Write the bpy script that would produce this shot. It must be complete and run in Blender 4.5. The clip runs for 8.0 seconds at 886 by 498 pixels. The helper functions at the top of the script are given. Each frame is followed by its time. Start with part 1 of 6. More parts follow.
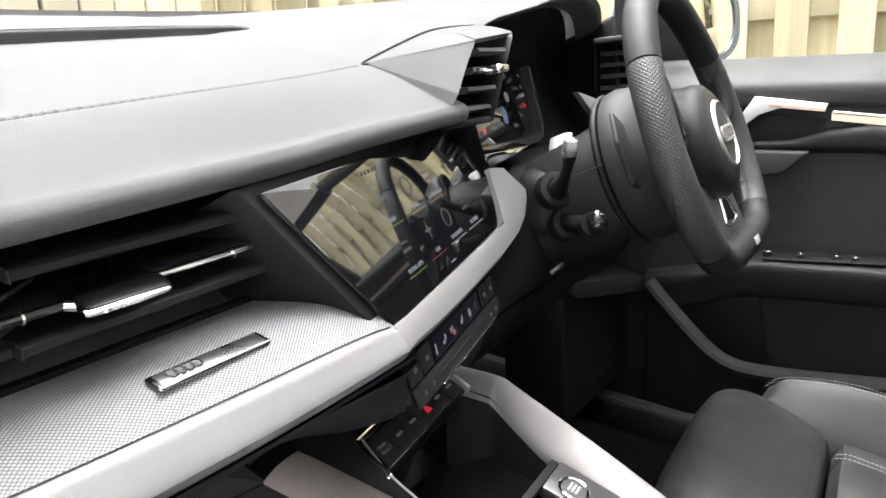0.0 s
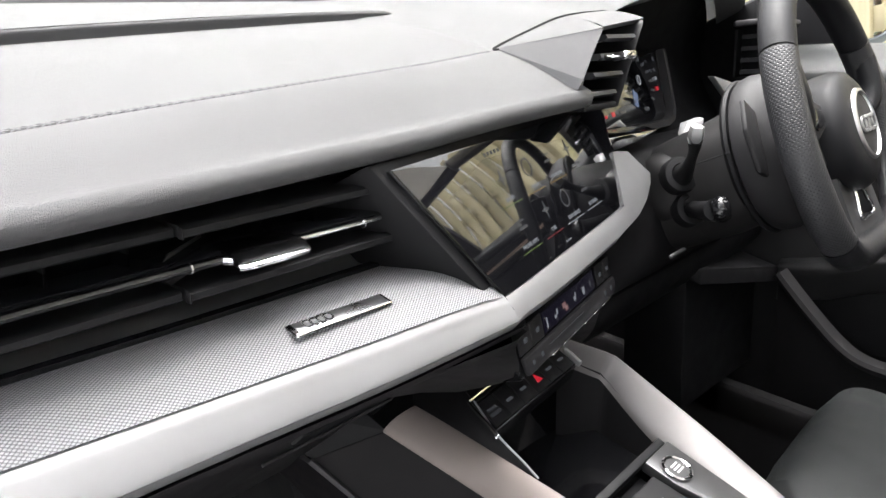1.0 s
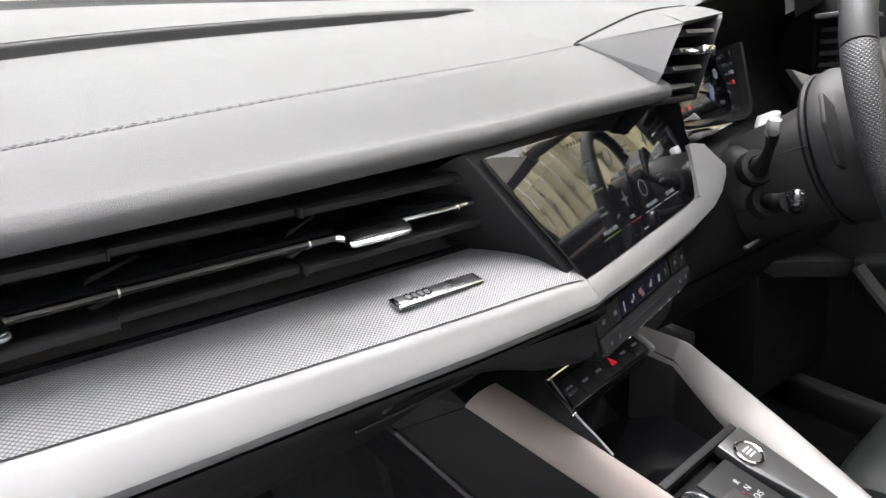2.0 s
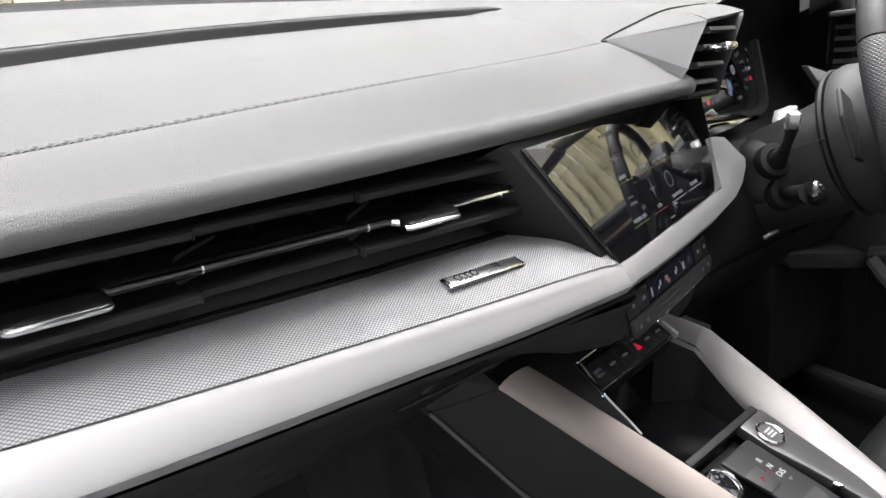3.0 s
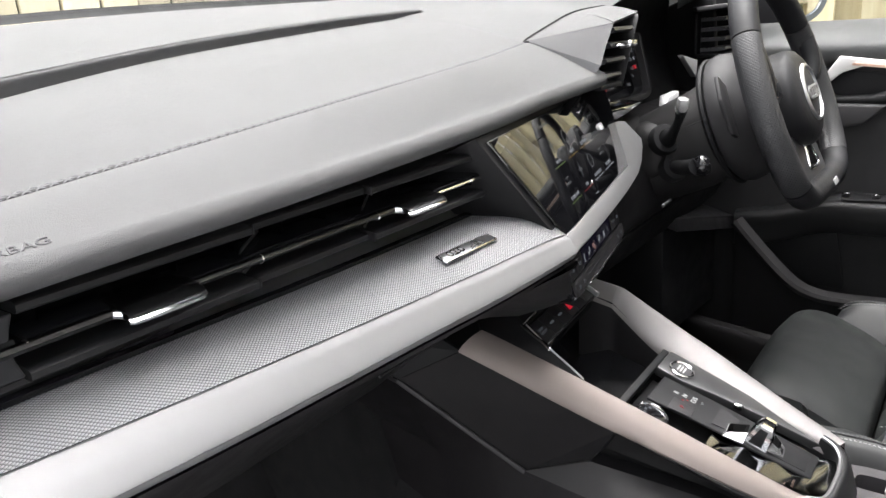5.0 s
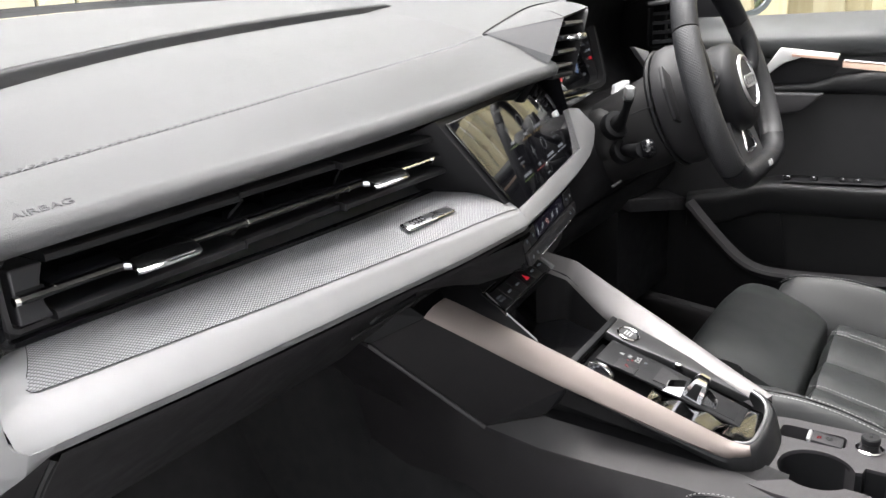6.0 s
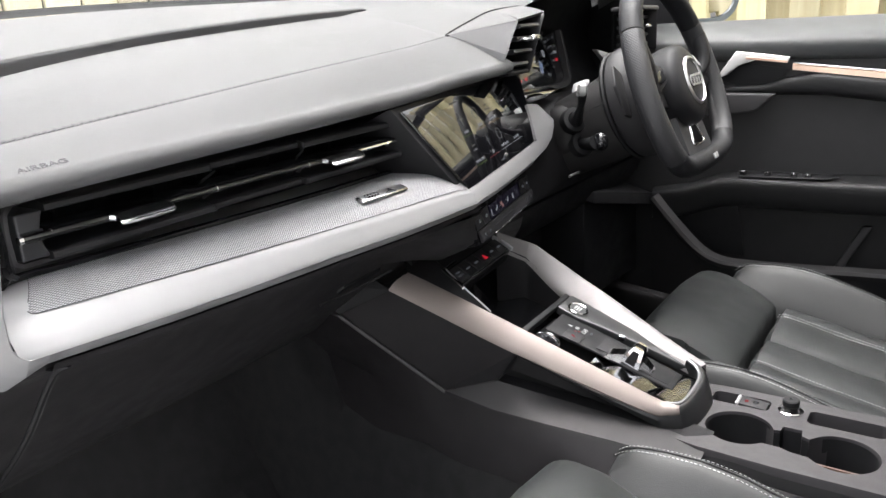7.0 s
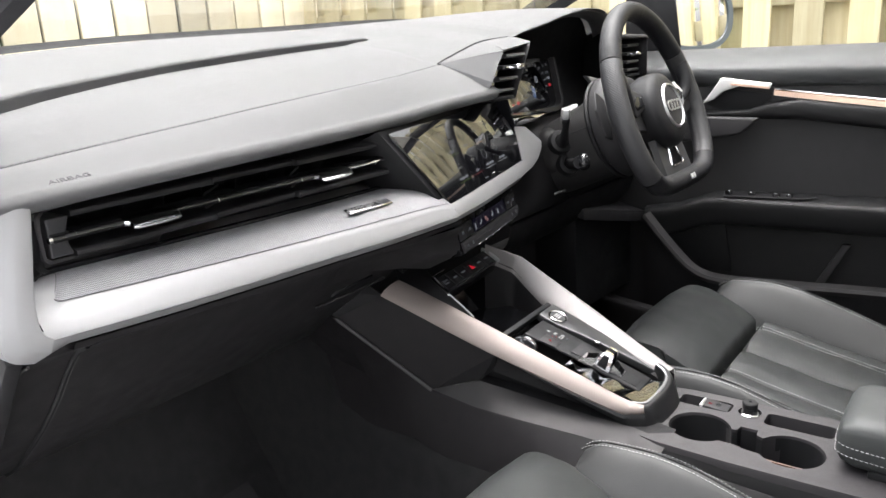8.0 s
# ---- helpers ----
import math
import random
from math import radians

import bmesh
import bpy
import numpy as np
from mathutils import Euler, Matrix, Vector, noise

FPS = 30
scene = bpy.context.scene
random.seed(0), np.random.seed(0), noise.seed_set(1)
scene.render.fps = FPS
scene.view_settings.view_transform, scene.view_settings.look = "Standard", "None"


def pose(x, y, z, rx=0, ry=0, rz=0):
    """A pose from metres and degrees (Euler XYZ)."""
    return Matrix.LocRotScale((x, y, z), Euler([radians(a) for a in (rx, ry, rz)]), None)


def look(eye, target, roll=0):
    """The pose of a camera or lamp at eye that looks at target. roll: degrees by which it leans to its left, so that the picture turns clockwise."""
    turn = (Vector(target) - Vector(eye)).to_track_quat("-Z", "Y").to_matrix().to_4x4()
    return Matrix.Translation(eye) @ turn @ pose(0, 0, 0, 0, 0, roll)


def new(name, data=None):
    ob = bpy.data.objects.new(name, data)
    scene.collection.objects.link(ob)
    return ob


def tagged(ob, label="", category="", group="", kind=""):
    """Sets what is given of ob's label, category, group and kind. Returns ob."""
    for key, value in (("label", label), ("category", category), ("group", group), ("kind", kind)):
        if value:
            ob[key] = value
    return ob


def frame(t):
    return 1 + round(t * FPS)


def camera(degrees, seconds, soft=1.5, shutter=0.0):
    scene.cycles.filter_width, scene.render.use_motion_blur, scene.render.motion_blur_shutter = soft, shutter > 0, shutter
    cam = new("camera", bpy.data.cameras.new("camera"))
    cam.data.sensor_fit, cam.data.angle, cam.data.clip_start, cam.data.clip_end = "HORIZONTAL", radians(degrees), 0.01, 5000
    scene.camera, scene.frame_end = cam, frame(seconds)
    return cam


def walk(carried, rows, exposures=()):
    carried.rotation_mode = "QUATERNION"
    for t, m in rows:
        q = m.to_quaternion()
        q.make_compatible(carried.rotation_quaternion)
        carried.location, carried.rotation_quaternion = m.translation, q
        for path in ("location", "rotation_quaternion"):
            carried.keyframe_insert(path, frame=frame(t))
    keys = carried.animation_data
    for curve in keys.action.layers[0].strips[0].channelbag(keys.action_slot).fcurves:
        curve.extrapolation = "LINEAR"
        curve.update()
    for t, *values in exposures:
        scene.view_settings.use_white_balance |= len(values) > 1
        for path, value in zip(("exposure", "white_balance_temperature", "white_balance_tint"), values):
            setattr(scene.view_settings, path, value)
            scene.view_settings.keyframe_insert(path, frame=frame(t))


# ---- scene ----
cam = camera(60.0, 8.0)
PATH = [
    (0, (-0.574, -0.331, 0.85), (1.099, 0.663, 0.389), -2.8),
    (0.5, (-0.589, -0.351, 0.855), (0.962, 0.812, 0.362), -2.7),
    (1, (-0.6, -0.366, 0.86), (0.858, 0.905, 0.352), -2.3),
    (1.5, (-0.623, -0.374, 0.863), (0.743, 0.993, 0.35), -2.3),
    (3, (-0.687, -0.382, 0.862), (0.65, 1.013, 0.345), -2.8),
    (3.5, (-0.722, -0.373, 0.867), (0.669, 0.963, 0.336), -3.3),
    (4, (-0.747, -0.365, 0.868), (0.71, 0.894, 0.33), -3.6),
    (5.5, (-0.849, -0.389, 0.896), (0.718, 0.702, 0.302), -3.7),
    (6, (-0.877, -0.43, 0.893), (0.699, 0.646, 0.293), -3.6),
    (6.5, (-0.901, -0.487, 0.886), (0.676, 0.59, 0.292), -3.5),
    (7, (-0.935, -0.536, 0.882), (0.639, 0.554, 0.304), -3.4),
    (7.5, (-0.959, -0.597, 0.897), (0.608, 0.515, 0.344), -3.3),
    (8, (-0.983, -0.636, 0.895), (0.566, 0.514, 0.366), -3.2),
]
walk(cam, [(t, look(eye, target, roll)) for t, eye, target, roll in PATH],
     [(0, 2.92), (0.5, 2.88), (1, 2.82), (1.5, 2.75), (3.5, 2.62), (6, 2.65), (8, 2.7)])

# ---- world and light ----
SUN_ELEV, SUN_ROT = radians(80), radians(40)
world = bpy.data.worlds.new("overcast_sky")
scene.world = world
world.use_nodes = True
wn = world.node_tree
sky = wn.nodes.new("ShaderNodeTexSky")
sky.sky_type = "NISHITA"
sky.sun_disc = False
sky.sun_elevation, sky.sun_rotation = SUN_ELEV, SUN_ROT
sky.air_density, sky.dust_density, sky.ozone_density = 1.5, 9.0, 1.0
haze = wn.nodes.new("ShaderNodeHueSaturation")
haze.inputs["Saturation"].default_value = 0.15
wn.links.new(sky.outputs[0], haze.inputs["Color"])
wn.links.new(haze.outputs[0], wn.nodes["Background"].inputs["Color"])
wn.nodes["Background"].inputs["Strength"].default_value = 0.15
sun_data = bpy.data.lights.new("sun", "SUN")
sun_data.energy, sun_data.angle, sun_data.color = 0.5, radians(70), (1.0, 0.985, 0.97)
sun = new("sun", sun_data)
sun.matrix_world = look((math.sin(SUN_ROT) * math.cos(SUN_ELEV), math.cos(SUN_ROT) * math.cos(SUN_ELEV), math.sin(SUN_ELEV)), (0, 0, 0))
scene.view_settings.exposure = 2.65


# ---- mesh helpers ----
def part(name, bm, material, parent=None, label="", smooth=38):
    """Links a bmesh, in world coordinates, as one mesh under a thing or a part."""
    me = bpy.data.meshes.new(name)
    bm.to_mesh(me)
    bm.free()
    me.materials.append(material)
    if smooth:
        me.shade_smooth()
        me.set_sharp_from_angle(angle=radians(smooth))
    ob = new(name, me)
    if parent is not None:
        ob.parent = parent
        if parent.type == "EMPTY":
            ob.matrix_parent_inverse = Matrix.Translation(-parent.location)
    if label:
        ob["label"] = label
    return ob


def thing(name, at, label, category, group="", kind=""):
    ob = new(name)
    ob.location = at
    ob.empty_display_size = 0.02
    return tagged(ob, label, category, group, kind)


def V(*a):
    return Vector(a)


def lerp(a, b, t):
    return a + (b - a) * t


def curve_pts(pts, per=4, closed=False):
    """Catmull-Rom through the points."""
    pts = [Vector(p) for p in pts]
    n, out = len(pts), []
    for i in range(n if closed else n - 1):
        if closed:
            p0, p1, p2, p3 = pts[i - 1], pts[i], pts[(i + 1) % n], pts[(i + 2) % n]
        else:
            p0, p1, p2, p3 = pts[max(i - 1, 0)], pts[i], pts[i + 1], pts[min(i + 2, n - 1)]
        for k in range(per):
            t = k / per
            out.append(0.5 * (2 * p1 + (p2 - p0) * t + (2 * p0 - 5 * p1 + 4 * p2 - p3) * t * t + (3 * p1 - p0 - 3 * p2 + p3) * t ** 3))
    if not closed:
        out.append(pts[-1])
    return out


def smooth_interp(table, x):
    """Cubic through rows (x, values...)."""
    xs = [r[0] for r in table]
    x = min(max(x, xs[0]), xs[-1])
    i = max(0, min(len(xs) - 2, sum(1 for v in xs if v <= x) - 1))
    a, b = table[i], table[i + 1]
    p, q = table[max(i - 1, 0)], table[min(i + 2, len(xs) - 1)]
    h = b[0] - a[0]
    t = (x - a[0]) / h
    out = []
    for k in range(1, len(a)):
        m0 = (b[k] - p[k]) / max(b[0] - p[0], 1e-6) * h
        m1 = (q[k] - a[k]) / max(q[0] - a[0], 1e-6) * h
        out.append((2 * t ** 3 - 3 * t * t + 1) * a[k] + (t ** 3 - 2 * t * t + t) * m0 + (-2 * t ** 3 + 3 * t * t) * b[k] + (t ** 3 - t * t) * m1)
    return tuple(out)


def add_sheet(bm, rows, thick=0.0, wrap=False):
    """Quads between rows of points, with coordinates along them in metres; thick: solid, to the back of the faces."""
    uv = bm.loops.layers.uv.verify()
    grid, coords = [], []
    u = 0.0
    for i, row in enumerate(rows):
        if i:
            u += (Vector(row[len(row) // 2]) - Vector(rows[i - 1][len(row) // 2])).length
        v, cs = 0.0, []
        for j, p in enumerate(row):
            if j:
                v += (Vector(p) - Vector(row[j - 1])).length
            cs.append((u, v))
        grid.append([bm.verts.new(p) for p in row])
        coords.append(cs)
    faces = []
    n = len(rows[0])
    for i in range(len(rows) - 1):
        for j in range(n if wrap else n - 1):
            k = (j + 1) % n
            f = bm.faces.new((grid[i][j], grid[i + 1][j], grid[i + 1][k], grid[i][k]))
            for loop, c in zip(f.loops, (coords[i][j], coords[i + 1][j], coords[i + 1][k], coords[i][k])):
                loop[uv].uv = c
            faces.append(f)
    if thick:
        bmesh.ops.solidify(bm, geom=faces, thickness=thick)
    return grid


def sheet(rows, thick=0.004):
    bm = bmesh.new()
    add_sheet(bm, rows, thick)
    return bm


def loft(loops, cap=True, bm=None):
    """A solid through closed loops of points."""
    bm = bm or bmesh.new()
    g = add_sheet(bm, loops, wrap=True)
    if cap:
        bm.faces.new(list(reversed(g[0])))
        bm.faces.new(g[-1])
    bmesh.ops.recalc_face_normals(bm, faces=bm.faces[:])
    return bm


def bevelled(bm, width, segments=2, angle=25):
    edges = [e for e in bm.edges if len(e.link_faces) == 2 and e.calc_face_angle(0) > radians(angle)]
    bmesh.ops.bevel(bm, geom=edges, offset=width, segments=segments, profile=0.5, affect="EDGES", clamp_overlap=True)
    return bm


def prism(pts, push, bevel=0.0, segments=2, bm=None):
    """A solid from a flat polygon pushed along a vector."""
    own = bmesh.new()
    push = Vector(push)
    a = [own.verts.new(p) for p in pts]
    b = [own.verts.new(Vector(p) + push) for p in pts]
    own.faces.new(a)
    own.faces.new(list(reversed(b)))
    for i in range(len(a)):
        j = (i + 1) % len(a)
        own.faces.new((a[j], a[i], b[i], b[j]))
    bmesh.ops.recalc_face_normals(own, faces=own.faces[:])
    if bevel:
        bevelled(own, bevel, segments)
    return merge(bm, own) if bm else own


def merge(bm, other):
    me = bpy.data.meshes.new("tmp")
    other.to_mesh(me)
    other.free()
    bm.from_mesh(me)
    bpy.data.meshes.remove(me)
    return bm


def box(size, m=None, bevel=0.0, segments=2):
    bm = bmesh.new()
    bmesh.ops.create_cube(bm, size=1.0, matrix=Matrix.Diagonal((*size, 1)))
    if bevel:
        bevelled(bm, bevel, segments)
    if m is not None:
        bm.transform(m)
    return bm


def axes(origin, x, y):
    """A frame at origin with its x axis along x and y as near to y as can be."""
    x = Vector(x).normalized()
    z = x.cross(Vector(y)).normalized()
    y = z.cross(x)
    m = Matrix((x, y, z)).transposed().to_4x4()
    m.translation = Vector(origin)
    return m


def lathe(profile, m=None, n=32, cap=True):
    """Turns (radius, height) rows round z."""
    loops = [[V(r * math.cos(a), r * math.sin(a), h) for a in [2 * math.pi * k / n for k in range(n)]] for r, h in profile]
    bm = loft(loops, cap)
    if m is not None:
        bm.transform(m)
    return bm


def sweep(path, section, up=(0, 0, 1), closed=False, scale=None):
    """Carries a section (a list of (side, up) pairs) along a path."""
    path = [Vector(p) for p in path]
    n, loops = len(path), []
    for i, p in enumerate(path):
        a = path[(i - 1) % n] if closed or i else path[0]
        b = path[(i + 1) % n] if closed or i < n - 1 else path[-1]
        t = (b - a).normalized()
        side = t.cross(Vector(up)).normalized()
        u = side.cross(t)
        k = scale(i / (n - 1)) if scale else 1.0
        loops.append([p + side * (s * k) + u * (h * k) for s, h in section])
    if closed:
        loops.append(loops[0])
        bm = bmesh.new()
        add_sheet(bm, loops, wrap=True)
        bmesh.ops.remove_doubles(bm, verts=bm.verts[:], dist=1e-6)
        bmesh.ops.recalc_face_normals(bm, faces=bm.faces[:])
        return bm
    return loft(loops)


def ring(r, n=10, sx=1.0, sy=1.0):
    return [(r * sx * math.cos(2 * math.pi * k / n), r * sy * math.sin(2 * math.pi * k / n)) for k in range(n)]


def tube(path, r, n=8, closed=False):
    t = (Vector(path[1]) - Vector(path[0])).normalized()
    return sweep(path, ring(r, n), (0, 0, 1) if abs(t.z) < 0.9 else (0, 1, 0), closed)


def lettering(text, m, size, depth, material, name, parent, align="CENTER", stretch=1.0):
    cu = bpy.data.curves.new(name, "FONT")
    cu.body, cu.size, cu.extrude, cu.align_x, cu.align_y = text, size, depth, align, "CENTER"
    tmp = bpy.data.objects.new(name, cu)
    me = bpy.data.meshes.new_from_object(tmp)
    bm = bmesh.new()
    bm.from_mesh(me)
    bm.transform(m @ Matrix.Diagonal((stretch, 1, 1, 1)))
    bpy.data.objects.remove(tmp)
    bpy.data.meshes.remove(me)
    bpy.data.curves.remove(cu)
    return part(name, bm, material, parent, smooth=0)


def stitches(path, normals, length, width, gap, material, name, parent, cross=False):
    """A row of short thread stitches along a path, lying on the surface."""
    bm = bmesh.new()
    path = [Vector(p) for p in path]
    total, k = 0.0, 0
    want = 0.0
    for (a, b), nrm in zip(zip(path, path[1:]), normals):
        seg = (b - a).length
        t = (b - a) / seg
        side = t.cross(Vector(nrm)).normalized()
        nrm = side.cross(t).normalized()
        while want < total + seg:
            c = a + t * (want - total) + nrm * width * 0.35
            ways = (t + side * 0.8, t - side * 0.8) if cross else (t,)
            for w in ways:
                w = w.normalized()
                s2 = w.cross(nrm)
                ends = [c - w * length / 2, c - w * length * 0.3 + nrm * width * 0.5, c + w * length * 0.3 + nrm * width * 0.5, c + w * length / 2]
                rr = [0.35, 1, 1, 0.35]
                loops = [[e + s2 * (width * q * 0.5 * x) + nrm * (width * q * 0.4 * y) for x, y in ((1, 0), (0.5, 0.9), (-0.5, 0.9), (-1, 0), (0, -0.9))] for e, q in zip(ends, rr)]
                add_sheet(bm, loops, wrap=True)
            want += length + gap
        total += seg
    bmesh.ops.recalc_face_normals(bm, faces=bm.faces[:])
    return part(name, bm, material, parent)


# ---- materials ----
class Nodes:
    """A small builder of node materials."""

    def __init__(self, name):
        self.mat = bpy.data.materials.new(name)
        self.mat.use_nodes = True
        self.tree = self.mat.node_tree
        self.bsdf = self.tree.nodes["Principled BSDF"]
        self.coord = self.tree.nodes.new("ShaderNodeTexCoord")

    def node(self, kind, **values):
        n = self.tree.nodes.new(kind)
        for key, v in values.items():
            n.inputs[key.replace("_", " ")].default_value = v
        return n

    def link(self, a, b):
        self.tree.links.new(a, b)

    def noise(self, scale, detail=3.0, rough=0.5, space="Object"):
        n = self.node("ShaderNodeTexNoise", Scale=scale, Detail=detail, Roughness=rough)
        self.link(self.coord.outputs[space], n.inputs["Vector"])
        return n.outputs["Fac"]

    def ramp(self, fac, lo, hi, a=0.3, b=0.7):
        n = self.node("ShaderNodeMapRange")
        n.inputs["From Min"].default_value, n.inputs["From Max"].default_value = a, b
        n.inputs["To Min"].default_value, n.inputs["To Max"].default_value = lo, hi
        self.link(fac, n.inputs["Value"])
        return n.outputs["Result"]

    def mix(self, fac, a, b):
        n = self.tree.nodes.new("ShaderNodeMix")
        n.data_type = "RGBA"
        n.inputs[6].default_value, n.inputs[7].default_value = (*a, 1), (*b, 1)
        self.link(fac, n.inputs[0])
        return n.outputs[2]

    def set(self, **values):
        for key, v in values.items():
            sock = self.bsdf.inputs[key.replace("_", " ")]
            if hasattr(v, "links"):
                self.link(v, sock)
            elif isinstance(v, tuple) and len(v) == 3:
                sock.default_value = (*v, 1)
            else:
                sock.default_value = v

    def bump(self, height, strength, distance=0.001, after=None):
        n = self.node("ShaderNodeBump", Strength=strength, Distance=distance)
        self.link(height, n.inputs["Height"])
        if after is not None:
            self.link(after, n.inputs["Normal"])
        self.link(n.outputs[0], self.bsdf.inputs["Normal"])
        return n.outputs[0]


def plain(name, color, rough, metal=0.0, vary=0.12, grain=0.0, scale=900, spec=0.5, coat=0.0):
    """A moulded or painted surface with faint blotches and, if wanted, a fine grain."""
    m = Nodes(name)
    big = m.noise(9, 4)
    m.set(Base_Color=m.mix(big, tuple(c * (1 - vary) for c in color), tuple(c * (1 + vary) for c in color)),
          Roughness=m.ramp(m.noise(40, 4), rough * 0.9, min(1, rough * 1.1)), Metallic=metal)
    m.bsdf.inputs["Specular IOR Level"].default_value = spec
    m.bsdf.inputs["Coat Weight"].default_value = coat
    m.bsdf.inputs["Coat Roughness"].default_value = 0.05
    if grain:
        m.bump(m.noise(scale, 3), grain, 0.0006)
    return m.mat


def leather(name, color, rough, cell=700, strength=0.35, spec=0.5, vary=0.12, depth=0.0005):
    """Grained skin: small cells with creases, and slow unevenness."""
    m = Nodes(name)
    v = m.tree.nodes.new("ShaderNodeTexVoronoi")
    v.feature = "DISTANCE_TO_EDGE"
    v.inputs["Scale"].default_value = cell
    warp = m.node("ShaderNodeTexNoise", Scale=cell * 0.6, Detail=2.0)
    m.link(m.coord.outputs["Object"], warp.inputs["Vector"])
    mixv = m.tree.nodes.new("ShaderNodeMix")
    mixv.data_type = "VECTOR"
    mixv.inputs[0].default_value = 0.002
    m.link(m.coord.outputs["Object"], mixv.inputs[4])
    m.link(warp.outputs["Color"], mixv.inputs[5])
    m.link(mixv.outputs[1], v.inputs["Vector"])
    h = m.ramp(v.outputs["Distance"], 0, 1, 0.0, 0.25)
    first = m.bump(m.noise(9, 3), 0.02, 0.002)
    m.bump(h, strength, depth, first)
    m.set(Base_Color=m.mix(m.noise(6, 5), tuple(c * (1 - vary) for c in color), tuple(c * (1 + vary) for c in color)),
          Roughness=m.ramp(m.noise(25, 4), rough * (1 - vary), rough * (1 + vary)))
    m.bsdf.inputs["Specular IOR Level"].default_value = spec
    return m.mat


PAD = leather("dash_skin", (0.142, 0.142, 0.146), 0.54, 900, 0.5, 0.5, 0.03, 0.0007)
SOFT_DARK = leather("soft_dark_skin", (0.028, 0.028, 0.0295), 0.5, 900, 0.25, 0.45)
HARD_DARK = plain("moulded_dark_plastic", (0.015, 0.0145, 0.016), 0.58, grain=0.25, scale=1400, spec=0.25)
HARD_GREY = plain("moulded_grey_plastic", (0.033, 0.0315, 0.0335), 0.55, grain=0.25, scale=1400, spec=0.35)
BLACK = plain("matt_black_plastic", (0.009, 0.009, 0.010), 0.55, spec=0.18)
GLOSS = plain("gloss_black", (0.006, 0.006, 0.007), 0.06, vary=0.05)
GLASS_BLACK = plain("display_glass", (0.004, 0.004, 0.005), 0.03, vary=0.02, spec=1.0, coat=0.7)
DARK_MIRROR = plain("mirror_finish_black", (0.42, 0.42, 0.43), 0.05, metal=1.0, vary=0.04)
SILVER = plain("satin_silver_paint", (0.398, 0.398, 0.405), 0.54, metal=0.55, vary=0.03)
CHAMPAGNE = plain("satin_rail_paint", (0.31, 0.265, 0.25), 0.52, metal=0.65, vary=0.03)
CHROME = plain("chrome", (0.82, 0.82, 0.83), 0.1, metal=1.0, vary=0.02)
SATIN = plain("satin_dark_chrome", (0.30, 0.30, 0.31), 0.28, metal=1.0)
SEAT = leather("seat_leather", (0.036, 0.0385, 0.0390), 0.52, 520, 0.22, 0.36)
BOLSTER = leather("bolster_leather", (0.021, 0.0215, 0.0222), 0.5, 520, 0.22, 0.32)
THREAD = plain("grey_thread", (0.30, 0.30, 0.30), 0.8)
DARK_THREAD = plain("dark_thread", (0.13, 0.13, 0.135), 0.9, spec=0.2)
CARPET = plain("carpet_pile", (0.014, 0.014, 0.0155), 0.95, grain=1.0, scale=700)
RIGHT_RAIL = plain("satin_rose_silver", (0.27, 0.255, 0.258), 0.56, metal=0.6, vary=0.03)
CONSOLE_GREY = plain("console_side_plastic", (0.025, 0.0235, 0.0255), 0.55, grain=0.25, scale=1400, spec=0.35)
# Console plastic paled to stand for light on the upturned ledge.
LIT_LEDGE_GREY = plain("lit_ledge_plastic", (0.046, 0.044, 0.046), 0.5, grain=0.25, scale=1400, spec=0.4)
DARK_CHROME = plain("dark_chrome", (0.06, 0.06, 0.063), 0.2, metal=1.0)
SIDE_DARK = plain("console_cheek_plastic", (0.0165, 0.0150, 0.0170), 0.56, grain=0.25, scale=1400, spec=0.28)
DOOR_RIM = plain("door_rim_plastic", (0.021, 0.020, 0.0215), 0.58, grain=0.25, scale=1400, spec=0.25)

# ---- dashboard: the lines that its surfaces follow, as rows of x, y, z ----
LIP = [(-0.72, -0.014, 0.787), (-0.6, -0.025, 0.793), (-0.5, -0.029, 0.796), (-0.4, -0.026, 0.798), (-0.3, -0.018, 0.7995), (-0.2, -0.007, 0.801), (-0.1, 0.0, 0.806), (0.06, 0.004, 0.812)]
SEAM = [(-0.72, 0.0399, 0.8079), (-0.6, 0.0296, 0.8188), (-0.5, 0.0267, 0.8264), (-0.4, 0.0312, 0.8331), (-0.3, 0.0403, 0.8385), (-0.2, 0.054, 0.8432), (-0.1, 0.0711, 0.8478), (0.0, 0.0896, 0.8541), (0.06, 0.1, 0.8574)]
REAR = [(-0.72, 0.0886, 0.8382), (-0.6, 0.1399, 0.8536), (-0.5, 0.175, 0.8635), (-0.4, 0.2026, 0.8713), (-0.3, 0.2246, 0.877), (-0.2, 0.2414, 0.8821), (-0.1, 0.2531, 0.8871), (0.06, 0.2639, 0.8947)]
STEP = [(-0.72, 0.095, 0.8544), (-0.6, 0.147, 0.8658), (-0.5, 0.182, 0.8737), (-0.4, 0.2091, 0.8814), (-0.3, 0.2307, 0.8875), (-0.2, 0.2473, 0.8928), (-0.1, 0.2593, 0.8972), (0.0, 0.267, 0.9005), (0.06, 0.2706, 0.9020), (0.10, 0.2725, 0.9025)]
DECOR_TOP = [(-0.74, 0.003, 0.725), (-0.6, 0.0125, 0.7175), (-0.5, 0.0178, 0.7133), (-0.4, 0.0218, 0.7103), (-0.3, 0.0247, 0.7083), (-0.2, 0.0263, 0.7074), (-0.1, 0.0267, 0.7076)]
